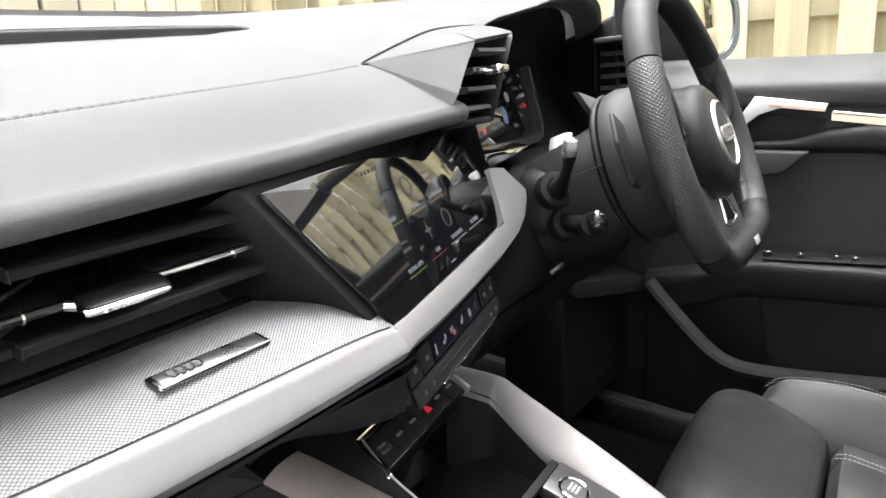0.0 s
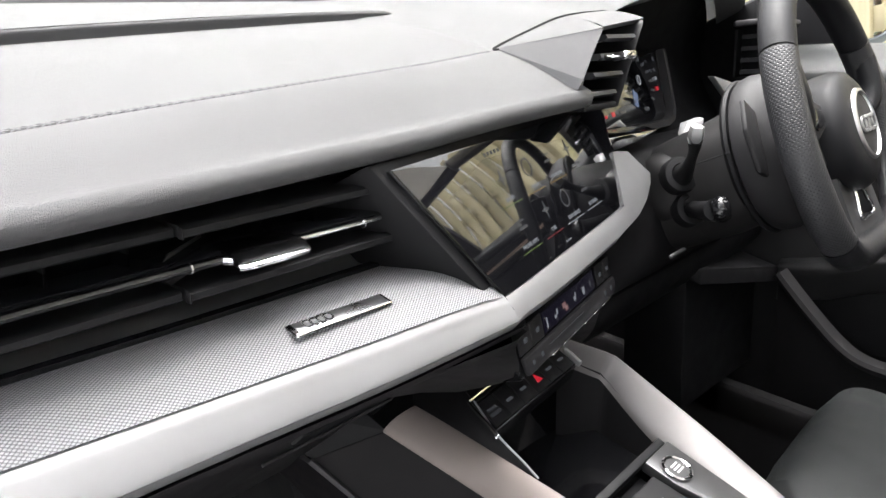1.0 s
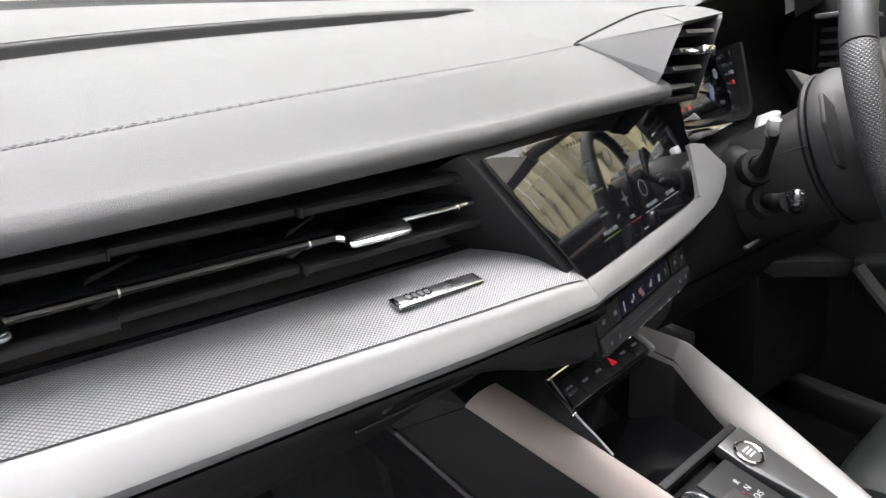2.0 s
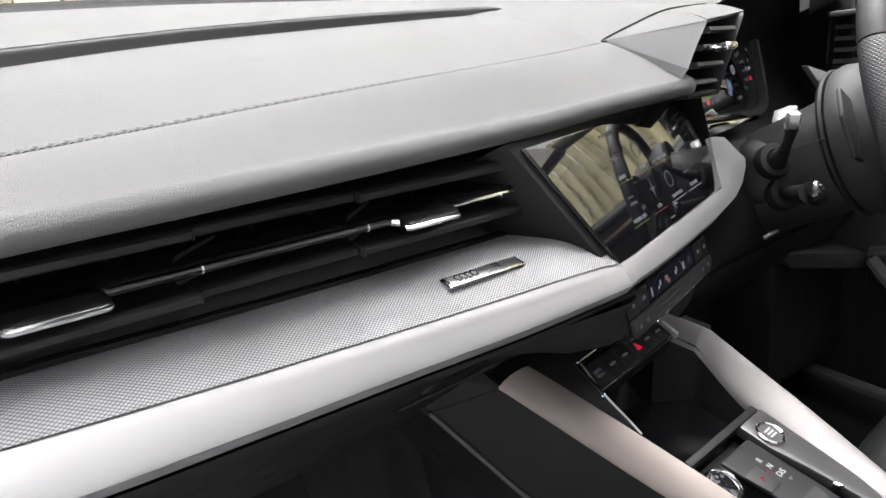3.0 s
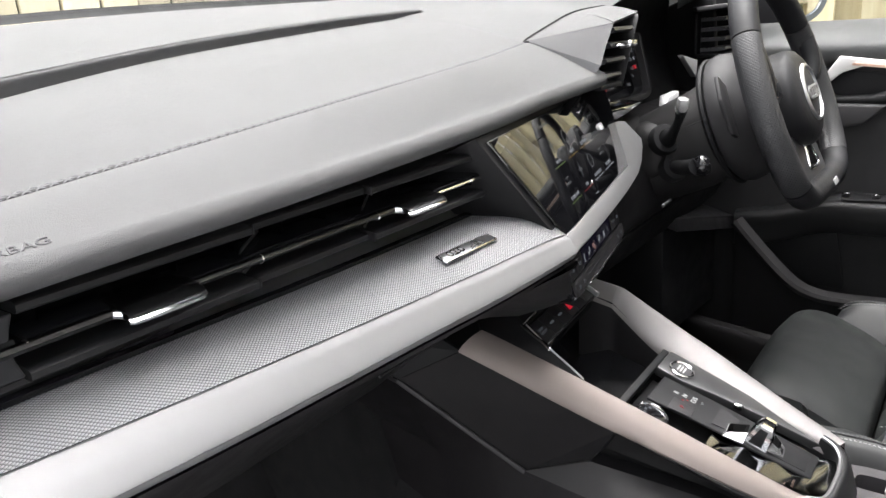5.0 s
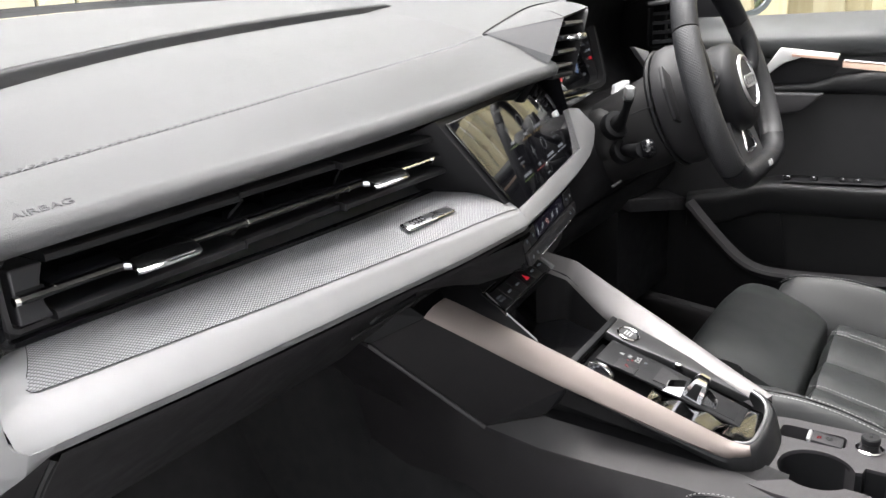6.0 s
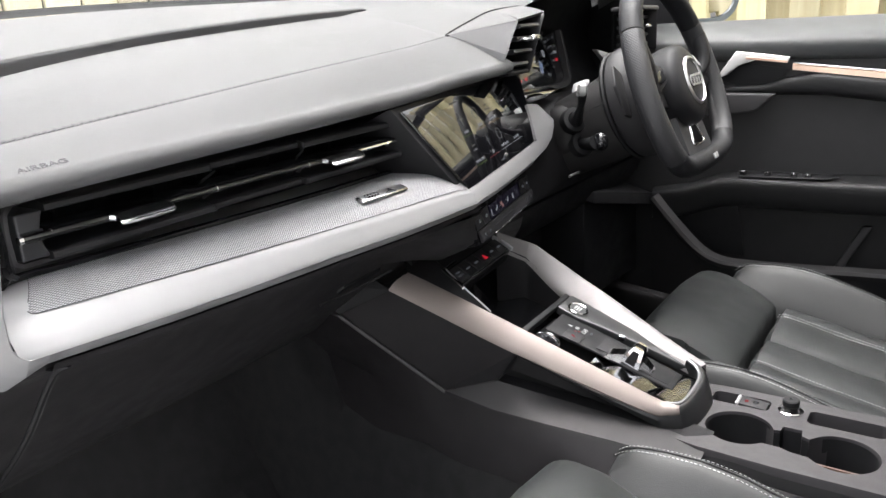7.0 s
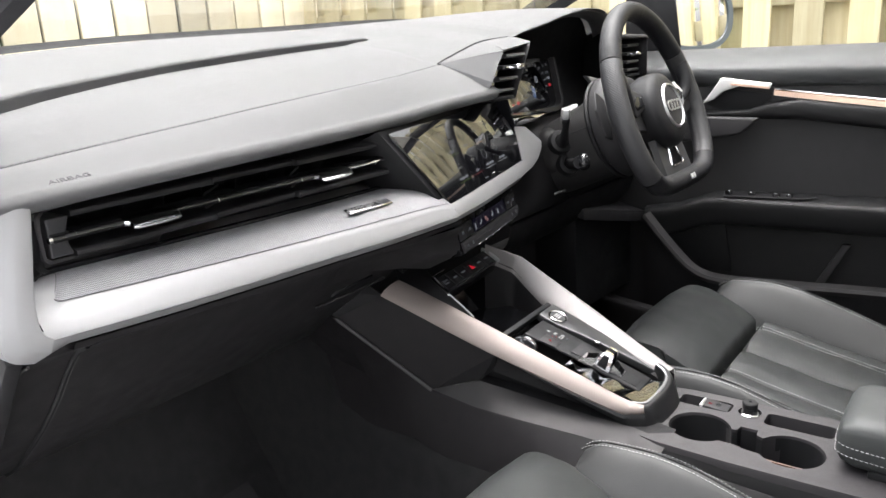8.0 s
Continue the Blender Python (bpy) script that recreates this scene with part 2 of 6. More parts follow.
DECOR_LOW = [(-0.74, -0.018, 0.705), (-0.6, -0.0296, 0.6994), (-0.5, -0.0364, 0.6956), (-0.4, -0.0418, 0.692), (-0.3, -0.0457, 0.6885), (-0.2, -0.0481, 0.6848), (-0.167, -0.0482, 0.681)]
EDGE = [(-0.74, -0.0421, 0.6828), (-0.6, -0.0491, 0.6760), (-0.5, -0.0529, 0.6729), (-0.4, -0.0558, 0.6701), (-0.3, -0.0591, 0.6670), (-0.2, -0.0603, 0.6657), (-0.167, -0.0598, 0.6653)]
BASE = [(-0.72, 0.3017, 0.8895), (-0.55, 0.4018, 0.9012), (-0.3, 0.4517, 0.9141), (0.0, 0.4711, 0.9214), (0.4, 0.4505, 0.9300), (0.72, 0.33, 0.908)]


def on(table, x):
    return V(x, *smooth_interp(table, x))


dashboard = thing("dashboard", (0, 0.1, 0.45), "dark grey soft-skinned car dashboard with silver trim", "dashboard")


def pad_profile(x):
    lip, seam, rear = on(LIP, x), on(SEAM, x), on(REAR, x)
    sink = max(0.0, min(1.0, (x - 0.002) / 0.045)) ** 2
    rear = rear - V(0, 0, 0.02 * sink)
    a = lip + V(0, 0.010, 0.0085)
    return curve_pts([lip + V(0, 0.034, -0.008), lip + V(0, 0.014, -0.012), lip + V(0, 0.003, -0.010), lip + V(0, -0.001, -0.002), lip + V(0, 0.003, 0.005), a,
                      lerp(a, seam, 0.5) + V(0, 0, 0.003), seam - V(0, 0.004, 0.0004), seam - V(0, 0, 0.0020), seam + V(0, 0.004, 0.0010),
                      lerp(seam, rear, 0.5) + V(0, 0, 0.006 - 0.02 * sink), rear - V(0, 0.010, 0.0015), rear, rear + V(0, 0.004, -0.006), rear + V(0, 0.006, -0.03)], 3)


def pad_at(x, y):
    """The place and normal of the pad in front of its seam."""
    pts = [p for p in pad_profile(x)[12:]]
    for p, q in zip(pts, pts[1:]):
        if p.y <= y <= q.y:
            c = lerp(p, q, (y - p.y) / (q.y - p.y))
            along = pad_profile(x + 0.004)[15] - pad_profile(x - 0.004)[15]
            return c, along.cross(q - p).normalized(), along.normalized()


part("upper_pad", sheet([pad_profile(lerp(-0.722, 0.045, k / 70)) for k in range(71)], -0.004), PAD, dashboard, "dark grey grained soft pad")
path = [on(SEAM, lerp(-0.69, 0.0, k / 50)) + V(0, 0, -0.0004) for k in range(51)]
stitches(path, [(0, -0.35, 0.94)] * 50, 0.0086, 0.0011, -0.0012, DARK_THREAD, "stitching", dashboard, cross=True)
# Dark line added along the seam, shade to set off the stitches.
part("seam_shade", tube([p + V(0, 0, 0.0001) for p in path], 0.0010, 6), HARD_GREY, dashboard)
c, nrm, along = pad_at(-0.655, -0.010)
# Letters darker than the pad, for the shade at their embossed edges.
LETTER = plain("moulded_lettering_shade", (0.055, 0.055, 0.058), 0.7, spec=0.3)
lettering("AIRBAG", axes(c + nrm * 0.0002, along, nrm.cross(along)), 0.0074, 0.0003, LETTER, "airbag_lettering", dashboard, stretch=1.4)

# cover between pad and windscreen, a step above the pad
rows = []
for k in range(51):
    x = lerp(-0.735, 0.095, k / 50)
    rear, top, base = on(REAR, x), on(STEP, x), on(BASE, x)
    drop = V(0, 0, -0.016 * max(0.0, (x - 0.035) / 0.06) ** 2)
    a, top, base = rear + V(0, 0.0085, 0) + drop, top + drop, base + drop
    prof = [a + V(0, 0, -0.02), lerp(a, top, 0.12), lerp(a, top, 0.82), top + V(0, 0.003, 0.0005), lerp(top, base, 0.06) + V(0, 0, 0.0014), lerp(top, base, 0.5) + V(0, 0, 0.005), base, base + V(0, 0.05, -0.03)]
    rows.append(curve_pts(prof, 4))
part("windscreen_cover", sheet(rows, -0.003), PAD, dashboard)

part("frit_band", sheet([[on(BASE, x) + V(0, 0.004, 0.0010), on(BASE, x) + V(0, 0.008, 0.0075), on(BASE, x) + V(0, 0.011, 0.0105)] for x in [lerp(-0.72, 0.5, k / 30) for k in range(31)]], 0.001), BLACK, dashboard, "black band at the foot of the windscreen")

# top skin on the driver's side, with the cowl over the instruments
COWL = [(-0.02, 0.0855, 0.8525), (0.013, 0.0895, 0.8565), (0.06, 0.083, 0.8695), (0.11, 0.073, 0.8845), (0.165, 0.062, 0.8895), (0.215, 0.056, 0.900), (0.271, 0.050, 0.9095), (0.36, 0.048, 0.925), (0.46, 0.050, 0.934), (0.56, 0.06, 0.925), (0.64, 0.085, 0.890), (0.72, 0.12, 0.862)]
rows = []
for k in range(76):
    x = lerp(-0.04, 0.73, k / 75)
    c, base = on(COWL, max(x, -0.02)), on(BASE, x)
    under = max(0.0, min(1.0, (x - 0.0) / 0.03)) * max(0.0, min(1.0, (0.200 - x) / 0.03))
    c = V(x, c.y + 0.004 * under, c.z - 0.0045 * under)
    s = max(0.0, min(1.0, (x - 0.013) / 0.16))
    s = s * s * (3 - 2 * s)
    mid = lerp(on(REAR, x) + V(0, 0, 0.0015), lerp(c, base, 0.42) + V(0, 0, 0.013), s)
    own = [c + V(0, 0.04, -0.012), c + V(0, 0.004, -0.005), c, c + V(0, 0.008, 0.0035), mid, lerp(mid, base, 0.5) + V(0, 0, 0.004), base]
    seam, rear = on(SEAM, x), on(REAR, x)
    low = [seam + V(0, 0.04, -0.02), seam + V(0, 0.004, -0.010), seam - V(0, 0, 0.006), seam + V(0, 0.008, -0.003), lerp(seam, rear, 0.6) + V(0, 0, 0.001), lerp(rear, base, 0.4) - V(0, 0, 0.001), base - V(0, 0, 0.002)]
    w = max(0.0, min(1.0, (x + 0.02) / 0.055))
    prof = [lerp(p, q, w * w * (3 - 2 * w)) for p, q in zip(low, own)]
    rows.append(curve_pts(prof + [base + V(0, 0.05, -0.03)], 4))
part("instrument_cowl", sheet(rows, -0.003), PAD, dashboard)

# wedge that holds the centre vent
T, M, A, B, C2, R, S = V(0.016, 0.092, 0.857), V(0.112, 0.073, 0.8860), V(0.060, 0.001, 0.8730), V(0.026, 0.002, 0.8265), V(0.026, 0.016, 0.8055), V(0.170, 0.015, 0.8815), V(0.178, 0.062, 0.8915)
arc = curve_pts([M, lerp(M, A, 0.5) + V(0, 0, 0.0015), A + V(0.0015, 0.003, 0.0), A + V(-0.002, 0, -0.0035), lerp(A, B, 0.5) + V(-0.001, 0, 0), B], 4)
part("vent_wedge", sheet([[lerp(T, p, j / 8) for j in range(9)] for p in arc], 0.003), PAD, dashboard, "grained grey wedge beside the vent")
part("wedge_top", sheet([[lerp(a, b, j / 6) + V(0, 0, 0.002 * math.sin(math.pi * j / 6)) for j in range(7)] + [lerp(a, b, 1.0) + V(0.0, 0.004, -0.004)] for a, b in [(lerp(M, S, k / 8) + V(0, 0.002, 0.0008 * math.sin(math.pi * k / 8)), lerp(A, R, k / 8)) for k in range(9)]], 0.003), PAD, dashboard)
part("wedge_lower", prism([T, B, C2], V(0.7, 0.6, -0.3) * 0.004), PAD, dashboard, smooth=0)
seam_path = curve_pts([T + V(0, -0.003, -0.001), T + V(0.001, 0.003, 0.0008), lerp(T, M, 0.5) + V(0, 0.003, 0.0022), M + V(0, 0.003, 0.0008), S + V(0, 0.003, 0)], 5)
part("wedge_seam", tube(seam_path, 0.0012, 6), BLACK, dashboard)

# dark walls behind the cowl
part("instrument_surround", sheet([[V(x, 0.06, 0.715), V(x, 0.10, 0.735), V(x, 0.145, 0.80), V(x, 0.15, 0.85), on(COWL, x) + V(0, 0.055, -0.004)] for x in [lerp(0.05, 0.72, k / 20) for k in range(21)]], 0.003), BLACK, dashboard)
# Added box, only to block light leaking in behind the cowl.
part("cowl_light_block", box((0.48, 0.012, 0.17), pose(0.45, 0.168, 0.80)), BLACK, dashboard)
part("cowl_cheek", prism([V(0.585, 0.03, 0.72), V(0.60, 0.05, 0.915), V(0.66, 0.16, 0.88), V(0.62, 0.16, 0.72)], (0.02, 0, 0), 0.006), BLACK, dashboard)
part("dash_core", prism([V(-0.69, 0.235, 0.46), V(-0.69, 0.165, 0.53), V(-0.69, 0.105, 0.61), V(-0.69, 0.08, 0.68), V(-0.69, 0.07, 0.78), V(-0.69, 0.14, 0.80), V(-0.69, 0.30, 0.83), V(-0.69, 0.30, 0.45)], (0.79, 0, 0)), BLACK, dashboard)

# silver ledge with the patterned panel let into it
def shelf_mid(a, b):
    return lerp(a, b, 0.62) + V(0, 0, 0.13 * (a.y - b.y))


def ledge_profile(x):
    a, b, e = on(DECOR_TOP, x), on(DECOR_LOW, x), on(EDGE, x)
    return [a + V(0, 0.03, 0.006), a, shelf_mid(a, b) + V(0, 0, -0.0008), b + V(0, 0, -0.0004), lerp(b, e, 0.5) + V(0, -0.0005, 0.0014), lerp(b, e, 0.85) + V(0, -0.0005, 0.0008), e + V(0, 0.0015, -0.001), e + V(0, 0.007, -0.007), e + V(0, 0.018, -0.012), e + V(0, 0.03, -0.014)]


rows = []
for k in range(81):
    x = lerp(-0.714, -0.168, k / 80)
    pr = ledge_profile(x)
    near = max(0.0, 1 - (x + 0.714) / 0.028) ** 2.2
    line = pr[:1] + curve_pts(pr[1:6] + [on(EDGE, x)], 4)
    rows.append([p + V(0, -0.008 * near, 0.003 * near) * (1 - j / (len(line) - 1)) for j, p in enumerate(line)])
part("silver_ledge", sheet(rows, 0.002), SILVER, dashboard, "satin silver trim ledge")

# the frame of the ledge: an upright beside the vent that turns the corner and goes on as the ledge's underside
UPRIGHT = [(V(-0.6930, -0.0150, 0.7860), V(-0.7050, -0.0150, 0.7875), V(-0.7180, -0.0120, 0.7880)),
           (V(-0.7040, -0.0263, 0.7485), V(-0.7180, -0.0265, 0.7485), V(-0.7330, -0.0220, 0.7450)),
           (V(-0.7125, -0.0342, 0.7195), V(-0.7280, -0.0350, 0.7150), V(-0.7420, -0.0310, 0.7100)),
           (V(-0.7155, -0.0389, 0.7025), V(-0.7318, -0.0400, 0.6960), V(-0.7470, -0.0370, 0.6890)),
           (V(-0.7155, -0.0425, 0.6890), V(-0.7290, -0.0440, 0.6795), V(-0.7430, -0.0410, 0.6735)),
           (V(-0.7080, -0.0442, 0.6818), V(-0.7140, -0.0450, 0.6715), V(-0.7260, -0.0400, 0.6660))]
rows = []
for j in range(3):
    rows.append(curve_pts([u[j] for u in UPRIGHT], 5))
rows = [list(r) for r in zip(*rows)]
for k in range(1, 61):
    x = lerp(-0.704, -0.168, k / 60)
    e = on(EDGE, x)
    rows.append([e + V(0, -0.0002, 0.0), e + V(0, 0.0058, -0.0082), e + V(0, 0.018, -0.0115)])
full = []
for i, (p, q, o) in enumerate(rows):
    w = min(1.0, i / 24)
    back = lerp(0.036, 0.004, w)
    full.append([p + V(0.004 * (1 - w), back, 0.002), p + V(0.0006 * (1 - w), 0.0012, 0.0), p + (q - p) * 0.06, lerp(p, q, 0.5) + V(0, -0.0006, 0), p + (q - p) * 0.93, q + (o - q) * 0.08, o, o + V(0, 0.03 * (1 - w) + 0.012, 0)])
part("trim_frame", sheet(full, 0.0015), SILVER, dashboard, "satin silver frame round the end of the ledge", smooth=22)

rows = []
xs = [-0.6735 + 0.0045 * (1 - math.cos(math.pi / 2 * k / 5)) for k in range(6)] + [lerp(-0.669, -0.172, (k / 60)) for k in range(1, 61)]


def panel_line(x):
    a, b = on(DECOR_TOP, x), on(DECOR_LOW, x)
    return curve_pts([a + V(0, 0.02, 0.002), a, shelf_mid(a, b), b, lerp(b, on(EDGE, x), 0.5) + V(0, 0, 0.0018)], 6)[6:19]


for k, x in enumerate(xs):
    cut = 0.0 if k >= 5 else 1 - math.sin(math.pi / 2 * k / 5)
    row = []
    for j in range(13):
        slant = 0.018 * (j / 12) * max(0.0, 1 - (x + 0.6735) / 0.14)
        line = panel_line(x - slant)
        row.append((lerp(line[0], line[j], 1 - cut * 0.14)) + V(0, -0.3, 0.95) * 0.0006)
    rows.append(row)
DECOR = Nodes("woven_relief_panel")
sep = DECOR.tree.nodes.new("ShaderNodeSeparateXYZ")
DECOR.link(DECOR.coord.outputs["UV"], sep.inputs[0])


def math_node(m, op, a, b=None):
    n = m.tree.nodes.new("ShaderNodeMath")
    n.operation = op
    for sock, v in zip(n.inputs, (a, b)):
        if v is not None:
            if hasattr(v, "links"):
                m.link(v, sock)
            else:
                sock.default_value = v
    return n.outputs[0]


def diamonds(m, u, v, pitch_u, pitch_v):
    """0 to 1, ridges crossing at a slant."""
    a = math_node(m, "MULTIPLY", u, 2 * math.pi / pitch_u)
    b = math_node(m, "MULTIPLY", v, 2 * math.pi / pitch_v)
    s1 = math_node(m, "SINE", math_node(m, "ADD", a, b))
    s2 = math_node(m, "SINE", math_node(m, "SUBTRACT", a, b))
    return math_node(m, "MULTIPLY_ADD", math_node(m, "MULTIPLY", s1, s2), 0.5), (s1, s2)


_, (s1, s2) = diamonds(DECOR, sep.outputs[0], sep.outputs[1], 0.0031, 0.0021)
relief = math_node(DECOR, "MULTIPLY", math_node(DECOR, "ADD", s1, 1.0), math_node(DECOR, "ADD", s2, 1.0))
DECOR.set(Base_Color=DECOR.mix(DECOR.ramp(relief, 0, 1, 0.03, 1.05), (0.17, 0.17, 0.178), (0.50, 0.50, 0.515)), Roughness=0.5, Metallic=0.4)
DECOR.bump(relief, 0.35, 0.0004)
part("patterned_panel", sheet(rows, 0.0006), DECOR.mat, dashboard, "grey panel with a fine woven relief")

part("panel_seam", tube([p for p in rows[3][0:1] + rows[0] + [r[-1] for r in rows[1:]]], 0.00024, 6), HARD_GREY, dashboard, "thin dark joint round the panel")

# badge on the panel
ba, bb = V(-0.347, -0.0275, 0.7055), V(-0.267, -0.0255, 0.7035)
bmx = axes(lerp(ba, bb, 0.5), bb - ba, V(0, 0.95, 0.3))
badge = part("badge", box((0.080, 0.0125, 0.003), bmx, 0.0015, 3), CHROME, dashboard, "small chrome-rimmed black badge")
part("badge_inlay", box((0.074, 0.0098, 0.003), bmx @ pose(0, 0, 0.0004), 0.0008), SATIN, badge)
for k in range(4):
    part("badge_mark", lathe([(0.0036, 0), (0.0036, 0.001), (0.0024, 0.001), (0.0024, 0)], bmx @ pose(-0.028 + 0.0054 * k, 0, 0.0017), 16, False), CHROME, badge)

# silver frame going up beside the vent at the end of the ledge
part("end_cap", prism([V(-0.716, 0.010, 0.672), V(-0.716, 0.03, 0.78), V(-0.716, 0.30, 0.80), V(-0.716, 0.30, 0.46), V(-0.716, 0.232, 0.45), V(-0.716, 0.157, 0.505), V(-0.716, 0.089, 0.568), V(-0.716, 0.030, 0.635)], (0.03, 0.0, 0), 0.004), CONSOLE_GREY, dashboard)

# glove box
def lid_profile(x):
    e = on(EDGE, x)
    return curve_pts([e + V(0, 0.022, -0.011), e + V(0, 0.026, -0.022), V(x, 0.022, 0.637), V(x, 0.085, 0.568), V(x, 0.153, 0.505), V(x, 0.228, 0.449), V(x, 0.30, 0.43)], 4)


lid = part("glove_box_lid", sheet([lid_profile(lerp(-0.6605, -0.13, k / 40)) for k in range(41)], 0.004), HARD_GREY, dashboard, "dark grey moulded glove box lid")
part("side_panel", sheet([lid_profile(x)[:20] for x in (-0.7150, -0.7120, -0.69, -0.6665)], 0.004), HARD_GREY, dashboard)
# Flush black patch stands for the shade inside the finger slot.
part("handle_slot_shade", prism([V(-0.268, 0.0905, 0.5575), V(-0.200, 0.0935, 0.5545), V(-0.186, 0.0850, 0.5630), V(-0.190, 0.0800, 0.5690), V(-0.262, 0.0830, 0.5660)], (0, 0.006, 0.006), 0.002), BLACK, lid, "finger slot, its shade in black")
part("handle_lip", tube(curve_pts([V(-0.292, 0.0985, 0.5500), V(-0.208, 0.1010, 0.5480), V(-0.150, 0.0960, 0.5520)], 5), 0.0016, 8), HARD_GREY, lid)
part("lower_lip", sheet([[on(EDGE, x) + V(0, 0.006, -0.010), on(EDGE, x) + V(0, 0.012, -0.017), on(EDGE, x) + V(0, 0.03, -0.020)] for x in [lerp(-0.690, -0.15, k / 20) for k in range(21)]], 0.002), HARD_GREY, dashboard)

for x, r, mat in ((-0.6635, 0.0026, BLACK), (-0.6600, 0.0014, LIT_LEDGE_GREY), (-0.7155, 0.0016, LIT_LEDGE_GREY)):
    part("cap_seam", tube([p + V(x + 0.6635, -0.0008, 0.0) for p in lid_profile(-0.6635)[6:21]], r, 6), mat, dashboard)

# ---- passenger vent ----
TAB_BLACK = plain("dark_chrome_tab", (0.13, 0.13, 0.135), 0.2, metal=1.0, vary=0.05)
vent = thing("passenger_air_vent", (-0.45, 0.02, 0.75), "black slatted air vent with chrome-edged tabs", "air vent")
part("back_wall", prism([V(-0.70, 0.062, 0.71), V(-0.70, 0.062, 0.79), V(-0.20, 0.062, 0.80), V(-0.20, 0.062, 0.70)], (0, 0.006, 0)), BLACK, vent)
fr = [V(-0.20, 0.025, 0.789), V(-0.42, 0.02, 0.7850), V(-0.66, 0.008, 0.7815), V(-0.684, -0.001, 0.7795), V(-0.6915, -0.006, 0.770), V(-0.692, -0.008, 0.750), V(-0.6915, -0.006, 0.735), V(-0.686, -0.002, 0.727), V(-0.665, 0.006, 0.7235), V(-0.42, 0.019, 0.7135), V(-0.20, 0.026, 0.7095)]
part("vent_frame", sweep(curve_pts(fr, 5), [(-0.002, -0.002), (-0.001, 0.003), (0.002, 0.003), (0.004, 0.0), (0.014, -0.002), (0.014, -0.006)], (0, -1, 0)), GLOSS, vent)
fr = [V(-0.56, 0.022, 0.7765), V(-0.66, 0.010, 0.7750), V(-0.679, 0.003, 0.772), V(-0.684, -0.001, 0.764), V(-0.684, -0.001, 0.742), V(-0.680, 0.002, 0.733), V(-0.66, 0.009, 0.7295), V(-0.56, 0.020, 0.727)]
part("inner_lip", sweep(curve_pts(fr, 5), [(-0.002, -0.002), (-0.001, 0.0015), (0.002, 0.0015), (0.009, -0.006), (0.009, -0.010)], (0, -1, 0)), HARD_GREY, vent)
part("side_wall", prism([V(-0.690, 0.0, 0.727), V(-0.690, 0.0, 0.778), V(-0.678, 0.06, 0.785), V(-0.678, 0.06, 0.72)], (0.006, 0, 0), 0.001), BLACK, vent)
BLOCK = plain("satin_black_moulding", (0.013, 0.013, 0.014), 0.42, grain=0.15, scale=1400, spec=0.5)
hollow = [V(-0.6565 - 0.0045 * math.sin(math.pi * k / 8), 0.0, lerp(0.7335, 0.7675, k / 8)) for k in range(9)]
part("end_block", prism([V(-0.6775, 0.0, 0.7675), V(-0.6775, 0.0, 0.7335)] + hollow, (0, 0.045, 0), 0.0018, 4), plain("satin_end_moulding", (0.028, 0.028, 0.030), 0.34, spec=0.5), vent, "black moulded block at the vent's end")
part("block_groove", prism([V(-0.676, -0.0006, 0.7545), V(-0.676, -0.0006, 0.7460), V(-0.659, -0.0006, 0.7460), V(-0.659, -0.0006, 0.7545)], (0, 0.003, 0), 0.0005), BLACK, vent)


def slat(x0, x1, z, y, mat, label=""):
    """A thin wing with a rounded nose, set back by y."""
    sec = [(0.0, 0.0020), (0.0012, 0.0032), (0.006, 0.0042), (0.044, 0.0060), (0.044, -0.0010), (0.006, -0.0028), (0.0012, -0.0026), (0.0, -0.0014)]
    return part("slat", loft([[V(x, y + a, z + b + 0.0008 * (x + 0.655) / 0.42) for a, b in sec] for x in (x0, lerp(x0, x1, 0.5), x1)]), mat, vent, label)


for z in (0.7685, 0.7325):
    for x0, x1, y in ((-0.655, -0.5065, 0.000), (-0.5045, -0.3915, 0.007), (-0.3895, -0.232, 0.001)):
        slat(x0, x1, z, y, BLOCK)
    for x in (-0.5055, -0.3905):
        part("joint", box((0.0012, 0.005, 0.0066), pose(x, 0.002, z + 0.0008), 0.0004), HARD_DARK, vent)
slat(-0.655, -0.232, 0.7500, 0.001, GLOSS, "glossy black slat with a chrome edge")
part("upper_lip", prism([V(-0.655, 0.010, 0.7800), V(-0.20, 0.022, 0.7835), V(-0.20, 0.022, 0.7880), V(-0.655, 0.010, 0.7830)], (0, 0.03, -0.002), 0.001), BLACK, vent)
edge = part("blade_bar", tube([V(-0.676, -0.0025, 0.750), V(-0.610, -0.0025, 0.7502)], 0.0030), DARK_CHROME, vent)
part("chrome_tip", tube([V(-0.679, -0.0025, 0.750), V(-0.676, -0.0025, 0.750)], 0.0030), CHROME, vent)
part("blade_bar", tube([V(-0.556, -0.0025, 0.7503), V(-0.366, -0.0025, 0.7506)], 0.0024), DARK_CHROME, vent)
part("chrome_edge", tube([V(-0.320, -0.0025, 0.7508), V(-0.246, -0.0025, 0.751)], 0.0016), CHROME, vent)
for x in (-0.655, -0.505, -0.39, -0.262):
    part("joint", tube([V(x - 0.0006, -0.002, 0.7502), V(x + 0.0006, -0.002, 0.7502)], 0.0033), CHROME, vent)
for x in (-0.520, -0.404):
    for s in (1, -1):
        part("vane", prism([V(x, -0.001, 0.7515 + s * 0.0055), V(x + 0.004, 0.001, 0.7515 + s * 0.0085), V(x + 0.040, 0.026, 0.7515 + s * 0.0085), V(x + 0.040, 0.026, 0.7515 + s * 0.0070)], (0.0004, 0.002, 0), 0.0004), BLOCK, vent)
